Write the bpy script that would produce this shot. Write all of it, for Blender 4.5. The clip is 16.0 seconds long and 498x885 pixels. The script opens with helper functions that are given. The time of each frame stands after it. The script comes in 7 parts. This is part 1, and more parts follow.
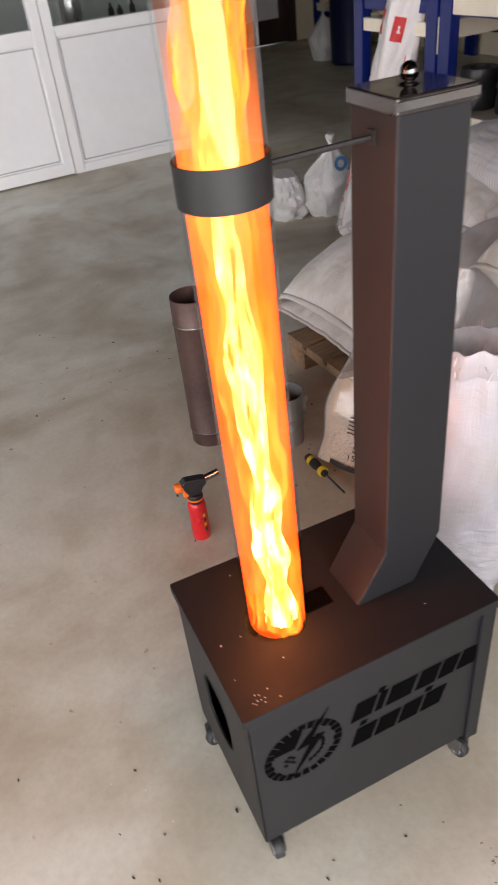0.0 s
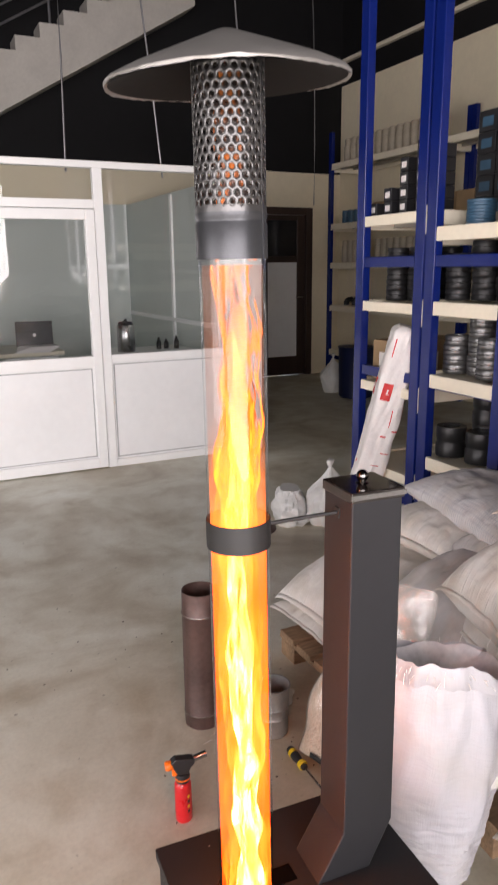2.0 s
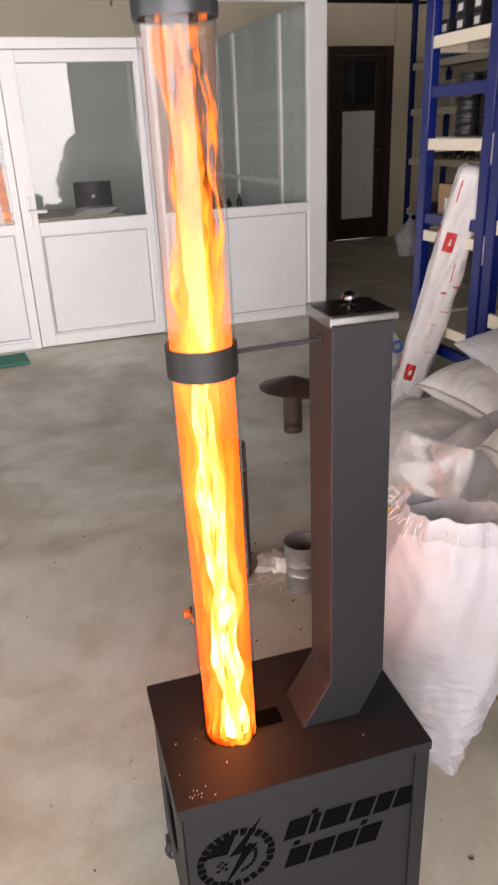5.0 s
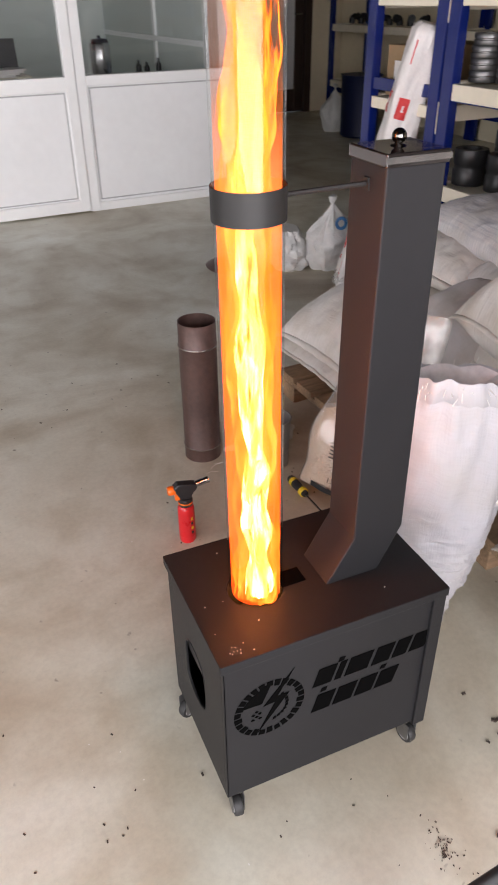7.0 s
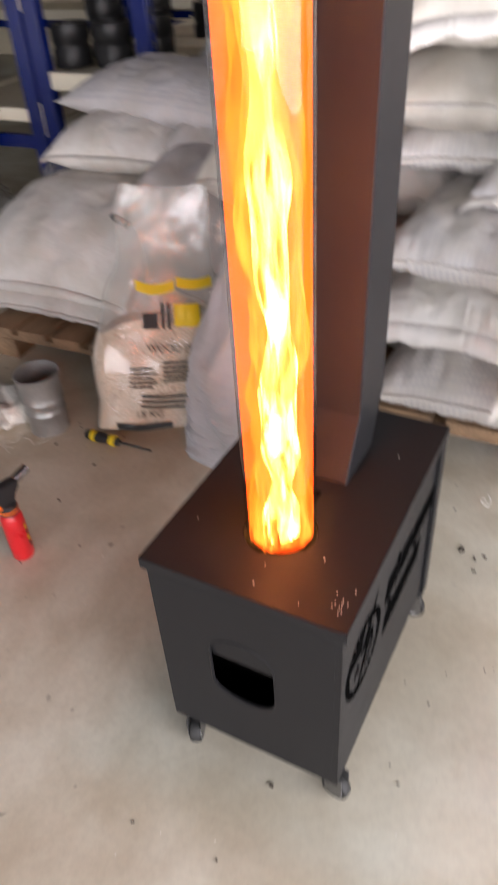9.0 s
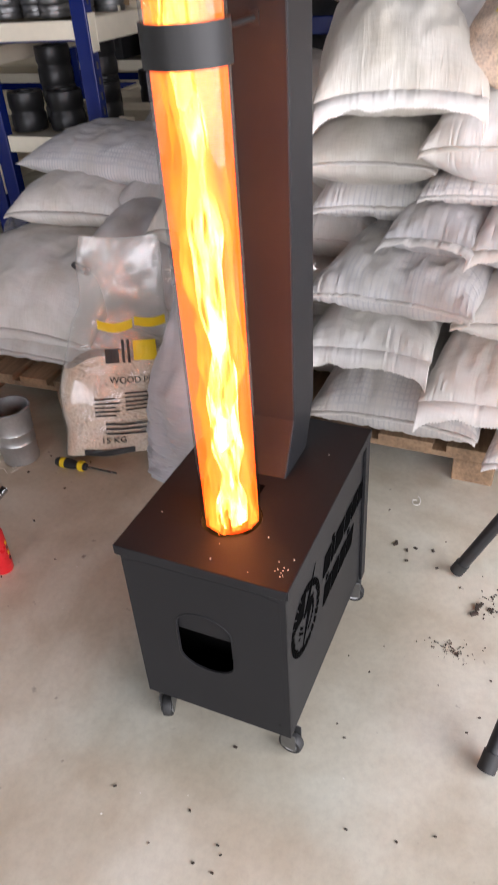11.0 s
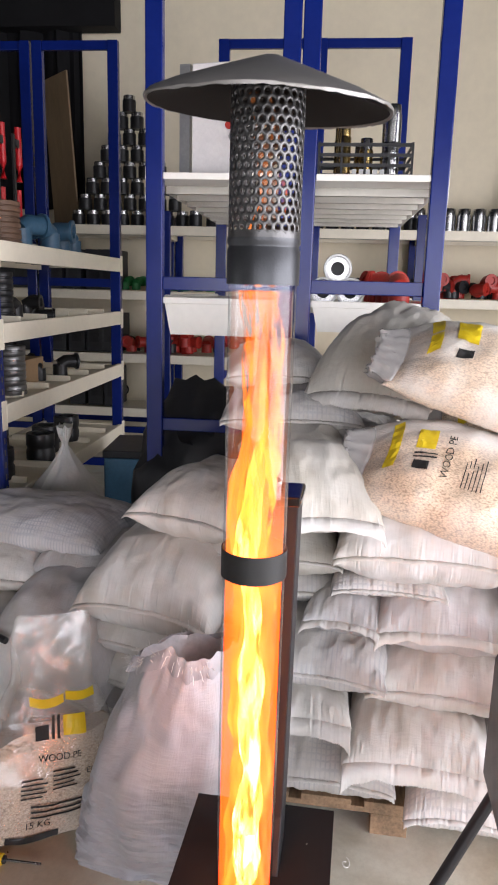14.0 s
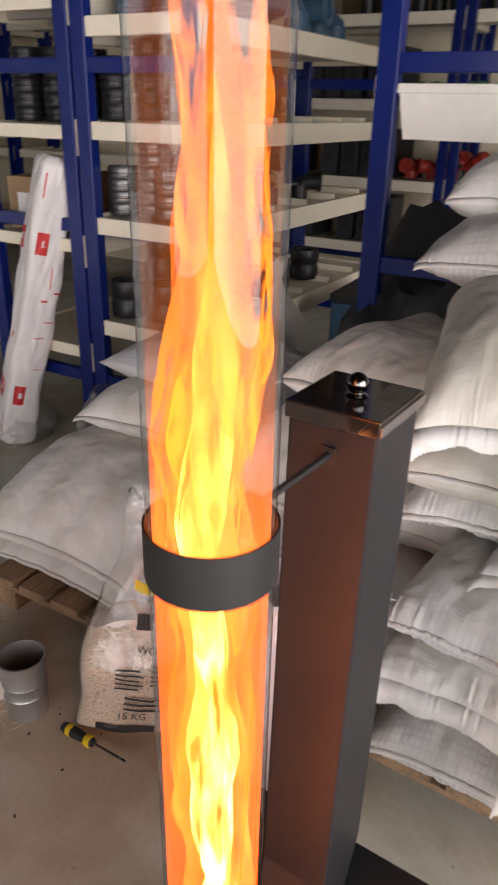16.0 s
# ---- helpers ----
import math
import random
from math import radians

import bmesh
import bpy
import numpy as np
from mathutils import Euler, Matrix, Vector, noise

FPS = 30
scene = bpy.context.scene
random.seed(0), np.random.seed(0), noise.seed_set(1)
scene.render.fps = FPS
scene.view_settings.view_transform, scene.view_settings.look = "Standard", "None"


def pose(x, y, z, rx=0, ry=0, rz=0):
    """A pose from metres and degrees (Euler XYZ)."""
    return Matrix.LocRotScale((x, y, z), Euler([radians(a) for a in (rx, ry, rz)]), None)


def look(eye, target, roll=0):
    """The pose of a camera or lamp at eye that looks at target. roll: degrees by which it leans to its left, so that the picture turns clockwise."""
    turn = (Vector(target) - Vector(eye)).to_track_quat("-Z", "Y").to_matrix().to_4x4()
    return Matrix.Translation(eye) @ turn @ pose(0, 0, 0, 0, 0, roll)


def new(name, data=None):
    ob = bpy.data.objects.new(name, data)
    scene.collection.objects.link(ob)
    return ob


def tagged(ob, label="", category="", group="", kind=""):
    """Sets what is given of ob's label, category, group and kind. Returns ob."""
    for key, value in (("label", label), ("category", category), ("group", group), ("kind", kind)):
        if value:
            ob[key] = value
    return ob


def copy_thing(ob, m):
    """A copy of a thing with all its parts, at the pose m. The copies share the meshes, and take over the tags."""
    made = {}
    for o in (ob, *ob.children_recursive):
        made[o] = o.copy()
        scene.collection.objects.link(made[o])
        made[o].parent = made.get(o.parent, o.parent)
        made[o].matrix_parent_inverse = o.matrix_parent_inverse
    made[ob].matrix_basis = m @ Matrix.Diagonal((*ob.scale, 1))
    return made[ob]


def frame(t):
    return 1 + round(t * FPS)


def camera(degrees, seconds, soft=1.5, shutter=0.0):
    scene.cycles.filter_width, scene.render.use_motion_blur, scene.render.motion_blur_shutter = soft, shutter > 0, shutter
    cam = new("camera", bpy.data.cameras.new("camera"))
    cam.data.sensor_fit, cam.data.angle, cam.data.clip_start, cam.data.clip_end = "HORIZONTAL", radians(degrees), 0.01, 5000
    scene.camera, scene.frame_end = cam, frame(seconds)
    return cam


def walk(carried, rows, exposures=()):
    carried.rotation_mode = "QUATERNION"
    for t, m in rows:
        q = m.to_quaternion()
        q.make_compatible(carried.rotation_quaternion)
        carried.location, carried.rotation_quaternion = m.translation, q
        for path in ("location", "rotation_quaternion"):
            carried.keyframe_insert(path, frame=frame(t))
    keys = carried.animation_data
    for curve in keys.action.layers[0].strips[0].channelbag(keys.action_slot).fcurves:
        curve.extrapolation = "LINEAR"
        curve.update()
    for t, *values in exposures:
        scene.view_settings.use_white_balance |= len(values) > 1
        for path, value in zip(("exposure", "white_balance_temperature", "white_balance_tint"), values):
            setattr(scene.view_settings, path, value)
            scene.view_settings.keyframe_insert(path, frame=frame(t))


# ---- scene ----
# ---- camera and its walk ----
cam = camera(38.3, 16.0, soft=1.7, shutter=0.4)
PATH = [
    (0, (-0.152, -0.526, 1.266), (0.435, 0.975, 0.082), -6.8),
    (0.3, (-0.096, -0.653, 1.284), (0.424, 0.916, 0.159), -5.6),
    (0.5, (-0.075, -0.734, 1.309), (0.431, 0.887, 0.253), -4.8),
    (1, (-0.107, -0.796, 1.378), (0.438, 0.925, 0.518), -3.1),
    (1.2, (-0.15, -0.799, 1.399), (0.441, 0.949, 0.626), -2.3),
    (1.5, (-0.206, -0.8, 1.416), (0.446, 0.975, 0.765), -1.7),
    (2, (-0.264, -0.801, 1.444), (0.491, 0.989, 0.969), -0.6),
    (2.5, (-0.28, -0.805, 1.448), (0.536, 0.979, 1.06), 0.1),
    (2.8, (-0.278, -0.801, 1.443), (0.552, 0.978, 1.061), 0.1),
    (3, (-0.275, -0.798, 1.44), (0.557, 0.977, 1.046), 0.2),
    (3.5, (-0.25, -0.793, 1.43), (0.548, 0.976, 0.947), -0.3),
    (4, (-0.2, -0.785, 1.408), (0.514, 0.984, 0.808), -1.2),
    (4.5, (-0.135, -0.789, 1.382), (0.471, 0.983, 0.68), -2.0),
    (5, (-0.083, -0.769, 1.338), (0.415, 0.996, 0.541), -2.5),
    (5.2, (-0.081, -0.76, 1.316), (0.379, 0.995, 0.474), -2.5),
    (7.3, (-0.294, -0.668, 1.283), (0.463, 0.821, 0.183), -1.2),
    (7.5, (-0.319, -0.639, 1.282), (0.502, 0.8, 0.161), -1.8),
    (7.8, (-0.336, -0.569, 1.264), (0.577, 0.781, 0.104), -2.6),
    (8, (-0.33, -0.507, 1.231), (0.638, 0.775, 0.039), -3.4),
    (8.5, (-0.35, -0.342, 1.195), (0.75, 0.784, -0.039), -5.4),
    (9, (-0.477, -0.169, 1.075), (0.893, 0.623, -0.148), -4.0),
    (9.2, (-0.534, -0.136, 1.014), (0.861, 0.482, -0.279), -2.8),
    (11.3, (-0.671, -0.276, 1.21), (0.843, 0.475, 0.14), -4.5),
    (11.5, (-0.702, -0.272, 1.263), (0.877, 0.457, 0.276), -3.3),
    (11.6, (-0.713, -0.268, 1.285), (0.892, 0.45, 0.333), -2.9),
    (12, (-0.746, -0.211, 1.351), (0.978, 0.417, 0.555), -0.8),
    (12.4, (-0.775, -0.124, 1.394), (1.037, 0.408, 0.735), 0.2),
    (12.5, (-0.798, -0.096, 1.401), (1.038, 0.396, 0.779), 0.6),
    (13, (-0.835, -0.03, 1.442), (1.071, 0.332, 0.955), 1.2),
    (13.2, (-0.853, -0.037, 1.447), (1.068, 0.309, 1.011), 1.2),
    (13.5, (-0.871, -0.003, 1.46), (1.067, 0.276, 1.053), 1.6),
    (14, (-0.866, -0.004, 1.449), (1.068, 0.291, 1.03), 1.5),
    (14.5, (-0.711, -0.073, 1.398), (1.168, 0.368, 0.875), 0.6),
    (15, (-0.528, -0.144, 1.376), (1.259, 0.482, 0.733), 0.1),
    (15.3, (-0.458, -0.166, 1.362), (1.266, 0.568, 0.661), 0.2),
    (15.5, (-0.4, -0.163, 1.347), (1.274, 0.636, 0.6), 0.6),
    (16, (-0.234, -0.12, 1.343), (1.287, 0.865, 0.497), 1.4),
]
EXPOSURES = [(0, -0.12, 6650, 11), (1, -0.10, 6900, 14), (2.5, 0.22, 6900, 14), (3.5, 0.22, 6900, 14), (4, 0.10, 6950, 15), (5.2, -0.04, 6950, 15), (7.5, 0.0, 6600, 11), (8.7, 0.04, 6600, 12), (9.2, 0.02, 6600, 12), (11.5, -0.02, 6300, 11), (14.5, -0.05, 6350, 11), (15.5, -0.13, 6500, 12), (16, -0.25, 6850, 12)]
walk(cam, [(t, look(eye, target, roll)) for t, eye, target, roll in PATH], EXPOSURES)

# ---- world, daylight through the open workshop gate, exposure ----
TURN = 2.9  # the hall stands a little askew to the heater
HALL = pose(0, 0, 0, 0, 0, TURN)
GATE_U0, GATE_U1, GATE_V, GATE_H = -4.6, 1.5, -3.6, 2.8

world = bpy.data.worlds.new("sky")
scene.world = world
world.use_nodes = True
wn = world.node_tree.nodes
sky = wn.new("ShaderNodeTexSky")
sky.sky_type, sky.sun_disc = "NISHITA", False
sky.sun_elevation, sky.sun_rotation = radians(38), radians(60)
world.node_tree.links.new(sky.outputs[0], wn["Background"].inputs[0])
wn["Background"].inputs[1].default_value = 0.10

sun = new("sun", bpy.data.lights.new("sun", "SUN"))
sun.data.energy, sun.data.angle, sun.data.color = 3.0, radians(0.6), (1.0, 0.94, 0.85)
sun.matrix_basis = look((0, 0, 0), (-0.68, -0.39, -0.62))

# fill light added on the west side, in a made-up opening out of view
WEST_V0, WEST_V1, WEST_H = -2.9, 1.8, 2.5
west_light = new("west_fill_light", bpy.data.lights.new("west_fill_light", "AREA"))
west_light.data.shape, west_light.data.size, west_light.data.size_y = "RECTANGLE", WEST_V1 - WEST_V0, WEST_H
west_light.data.energy, west_light.data.color = 185, (0.985, 0.955, 1.0)
west_light.matrix_basis = HALL @ look((-5.18, (WEST_V0 + WEST_V1) / 2, WEST_H / 2), (0, (WEST_V0 + WEST_V1) / 2, WEST_H / 2))

gate_light = new("gate_daylight", bpy.data.lights.new("gate_daylight", "AREA"))
gate_light.data.shape, gate_light.data.size, gate_light.data.size_y = "RECTANGLE", GATE_U1 - GATE_U0, GATE_H
gate_light.data.energy, gate_light.data.color = 495, (0.99, 0.955, 1.0)
gate_light.matrix_basis = HALL @ look(((GATE_U0 + GATE_U1) / 2, GATE_V + 0.02, GATE_H / 2), ((GATE_U0 + GATE_U1) / 2, 0, GATE_H / 2))


# ---- materials ----
def mat(name, base, rough=0.6, metal=0.0, vary=0.15, scale=6.0, bump=0.0, bump_scale=80.0, base2=None, stretch=(1, 1, 1), coat=0.0, spec=0.5):
    """A surface with two scales of variation in colour, gloss and relief."""
    m = bpy.data.materials.new(name)
    m.use_nodes = True
    n, l = m.node_tree.nodes, m.node_tree.links
    b = n["Principled BSDF"]
    b.inputs["Metallic"].default_value = metal
    b.inputs["Coat Weight"].default_value = coat
    b.inputs["Specular IOR Level"].default_value = spec
    tc = n.new("ShaderNodeTexCoord")
    mp = n.new("ShaderNodeMapping")
    mp.inputs["Scale"].default_value = stretch
    l.new(tc.outputs["Object"], mp.inputs[0])
    big, small = n.new("ShaderNodeTexNoise"), n.new("ShaderNodeTexNoise")
    for node, s, d in ((big, scale, 5), (small, scale * 9, 3)):
        node.inputs["Scale"].default_value, node.inputs["Detail"].default_value = s, d
        l.new(mp.outputs[0], node.inputs["Vector"])
    mixf = n.new("ShaderNodeMath")
    mixf.operation = "MULTIPLY_ADD"
    mixf.inputs[1].default_value, mixf.inputs[2].default_value = 0.35, 0.0
    l.new(small.outputs["Fac"], mixf.inputs[0])
    add = n.new("ShaderNodeMath")
    add.operation = "MULTIPLY_ADD"
    add.inputs[1].default_value = 0.65
    l.new(big.outputs["Fac"], add.inputs[0])
    l.new(mixf.outputs[0], add.inputs[2])
    ramp = n.new("ShaderNodeValToRGB")
    ramp.color_ramp.elements[0].position, ramp.color_ramp.elements[1].position = 0.32, 0.68
    dark = [c * (1 - vary) for c in (base2 or base)]
    light = [min(1, c * (1 + vary)) for c in base]
    ramp.color_ramp.elements[0].color, ramp.color_ramp.elements[1].color = (*dark, 1), (*light, 1)
    l.new(add.outputs[0], ramp.inputs[0])
    l.new(ramp.outputs[0], b.inputs["Base Color"])
    rr = n.new("ShaderNodeMapRange")
    rr.inputs["To Min"].default_value, rr.inputs["To Max"].default_value = max(0.02, rough - 0.1), min(1, rough + 0.1)
    l.new(add.outputs[0], rr.inputs[0])
    l.new(rr.outputs[0], b.inputs["Roughness"])
    if bump:
        fine = n.new("ShaderNodeTexNoise")
        fine.inputs["Scale"].default_value, fine.inputs["Detail"].default_value = bump_scale, 4
        l.new(mp.outputs[0], fine.inputs["Vector"])
        bp = n.new("ShaderNodeBump")
        bp.inputs["Strength"].default_value, bp.inputs["Distance"].default_value = bump, 0.01
        l.new(fine.outputs["Fac"], bp.inputs["Height"])
        l.new(bp.outputs[0], b.inputs["Normal"])
    return m


def concrete_floor(name):
    """Power-trowelled concrete: grey with tan clouds, darker stains, fine specks and hairline scratches."""
    m = bpy.data.materials.new(name)
    m.use_nodes = True
    n, l = m.node_tree.nodes, m.node_tree.links
    b = n["Principled BSDF"]
    tc = n.new("ShaderNodeTexCoord")

    def noise_tex(s, d, dist=0.0, rough=0.55):
        t = n.new("ShaderNodeTexNoise")
        t.inputs["Scale"].default_value, t.inputs["Detail"].default_value = s, d
        t.inputs["Distortion"].default_value, t.inputs["Roughness"].default_value = dist, rough
        l.new(tc.outputs["Object"], t.inputs["Vector"])
        return t

    def ramp_of(src, stops):
        r = n.new("ShaderNodeValToRGB")
        r.color_ramp.elements[0].position, r.color_ramp.elements[1].position = stops[0][0], stops[-1][0]
        r.color_ramp.elements[0].color, r.color_ramp.elements[1].color = (*stops[0][1], 1), (*stops[-1][1], 1)
        for p, c in stops[1:-1]:
            r.color_ramp.elements.new(p).color = (*c, 1)
        l.new(src, r.inputs[0])
        return r

    def mult(a, bsock, fac=1.0):
        x = n.new("ShaderNodeMix")
        x.data_type, x.blend_type = "RGBA", "MULTIPLY"
        x.inputs[0].default_value = fac
        l.new(a, x.inputs[6])
        l.new(bsock, x.inputs[7])
        return x.outputs[2]

    clouds = ramp_of(noise_tex(1.5, 7, 0.6).outputs["Fac"], [(0.27, (0.405, 0.338, 0.245)), (0.41, (0.575, 0.525, 0.41)), (0.55, (0.735, 0.715, 0.605)), (0.69, (0.88, 0.885, 0.80))])
    blots = ramp_of(noise_tex(5.5, 5, 0.3).outputs["Fac"], [(0.32, (0.84, 0.81, 0.77)), (0.52, (0.97, 0.97, 0.97)), (0.75, (1, 1, 1))])
    grain = ramp_of(noise_tex(70, 4, 0, 0.7).outputs["Fac"], [(0.3, (0.88, 0.88, 0.88)), (0.6, (1, 1, 1))])
    specks = ramp_of(noise_tex(38, 2, 0, 0.4).outputs["Fac"], [(0.20, (0.25, 0.22, 0.2)), (0.27, (1, 1, 1))])
    col = mult(mult(mult(clouds.outputs[0], blots.outputs[0]), grain.outputs[0], 0.8), specks.outputs[0], 0.7)
    l.new(col, b.inputs["Base Color"])
    rr = n.new("ShaderNodeMapRange")
    rr.inputs["To Min"].default_value, rr.inputs["To Max"].default_value = 0.28, 0.6
    l.new(noise_tex(2.5, 6).outputs["Fac"], rr.inputs[0])
    l.new(rr.outputs[0], b.inputs["Roughness"])
    bp = n.new("ShaderNodeBump")
    bp.inputs["Strength"].default_value, bp.inputs["Distance"].default_value = 0.12, 0.004
    l.new(noise_tex(45, 5, 0, 0.65).outputs["Fac"], bp.inputs["Height"])
    l.new(bp.outputs[0], b.inputs["Normal"])
    return m


def woven(name, base, line=None, pitch=0.012, amount=0.0, across=True, dirt=0.22):
    """Woven plastic sacking: uneven tape streaks, coloured warp threads, puckers and grubby clouds."""
    m = bpy.data.materials.new(name)
    m.use_nodes = True
    n, l = m.node_tree.nodes, m.node_tree.links
    b = n["Principled BSDF"]
    b.inputs["Roughness"].default_value = 0.5
    b.inputs["Sheen Weight"].default_value = 0.1
    tc = n.new("ShaderNodeTexCoord")

    def noise_of(socket, scale, detail, kind=None, dist=0.0):
        mp = n.new("ShaderNodeMapping")
        mp.inputs["Scale"].default_value = scale
        l.new(tc.outputs[socket], mp.inputs[0])
        t = n.new("ShaderNodeTexNoise")
        if kind:
            t.noise_type = kind
        t.inputs["Scale"].default_value, t.inputs["Detail"].default_value, t.inputs["Distortion"].default_value = 1.0, detail, dist
        l.new(mp.outputs[0], t.inputs["Vector"])
        return t.outputs["Fac"]

    def span(sock, f0, f1, t0, t1):
        r = n.new("ShaderNodeMapRange")
        r.inputs["From Min"].default_value, r.inputs["From Max"].default_value = f0, f1
        r.inputs["To Min"].default_value, r.inputs["To Max"].default_value = t0, t1
        l.new(sock, r.inputs[0])
        return r.outputs[0]

    def calc(op, p, q, r=None):
        x = n.new("ShaderNodeMath")
        x.operation = op
        for k, v in enumerate((p, q, r)):
            if v is None:
                continue
            if isinstance(v, (int, float)):
                x.inputs[k].default_value = v
            else:
                l.new(v, x.inputs[k])
        return x.outputs[0]

    obj = n.new("ShaderNodeObjectInfo")
    ramp = n.new("ShaderNodeValToRGB")
    ramp.color_ramp.elements[0].position, ramp.color_ramp.elements[1].position = 0.30, 0.60
    ramp.color_ramp.elements[0].color = (*[c * (1 - dirt) * k for c, k in zip(base, (1, 0.96, 0.88))], 1)
    ramp.color_ramp.elements[1].color = (*base, 1)
    l.new(noise_of("Object", (7, 7, 7), 6), ramp.inputs[0])
    warp = noise_of("UV", (230, 26, 1), 2)
    weft = noise_of("UV", (26, 230, 1), 2)
    tape = calc("MULTIPLY", span(weft, 0.35, 0.6, 0.965, 1.0), span(warp, 0.35, 0.6, 0.97, 1.0))
    mul = n.new("ShaderNodeVectorMath")
    mul.operation = "SCALE"
    l.new(ramp.outputs[0], mul.inputs[0])
    l.new(calc("MULTIPLY", tape, span(obj.outputs["Random"], 0, 1, 0.86, 1.04)), mul.inputs["Scale"])
    col = mul.outputs[0]
    if line:
        mx = n.new("ShaderNodeMix")
        mx.data_type = "RGBA"
        sep = n.new("ShaderNodeSeparateXYZ")
        l.new(tc.outputs["UV"], sep.inputs[0])

        def stripe(sock):
            s = calc("SINE", calc("MULTIPLY", sock, 2 * math.pi / pitch), 0.0)
            return span(s, 0.2, 0.9, 0.0, amount)

        patchy = span(noise_of("Object", (14, 14, 14), 3), 0.35, 0.6, 0.25, 1.0)
        thr = calc("MULTIPLY", stripe(sep.outputs[1]), patchy)
        if across:
            thr = calc("MAXIMUM", thr, calc("MULTIPLY", stripe(sep.outputs[0]), patchy))
        l.new(thr, mx.inputs[0])
        l.new(col, mx.inputs[6])
        mx.inputs[7].default_value = (*line, 1)
        col = mx.outputs[2]
    l.new(col, b.inputs["Base Color"])
    pucker = noise_of("Object", (15, 15, 15), 5, "RIDGED_MULTIFRACTAL", 0.4)
    gather = noise_of("UV", (22, 62, 1), 3, "RIDGED_MULTIFRACTAL", 0.5)
    rim = n.new("ShaderNodeUVMap")
    rim.uv_map = "Rim"
    rim_sep = n.new("ShaderNodeSeparateXYZ")
    l.new(rim.outputs[0], rim_sep.inputs[0])
    pleats = calc("ADD", calc("MULTIPLY", rim_sep.outputs[0], noise_of("UV", (26, 78, 1), 2, "RIDGED_MULTIFRACTAL", 0.5)), calc("MULTIPLY", rim_sep.outputs[1], noise_of("UV", (78, 26, 1), 2, "RIDGED_MULTIFRACTAL", 0.5)))
    pucker = calc("MULTIPLY_ADD", pleats, 0.36, calc("MULTIPLY", pucker, 0.85))
    h = calc("MULTIPLY_ADD", calc("MULTIPLY_ADD", gather, 0.09, pucker), 0.95, calc("MULTIPLY", calc("ADD", warp, weft), 0.07))
    bp = n.new("ShaderNodeBump")
    bp.inputs["Strength"].default_value, bp.inputs["Distance"].default_value = 1.0, 0.0105
    l.new(h, bp.inputs["Height"])
    l.new(bp.outputs[0], b.inputs["Normal"])
    return m


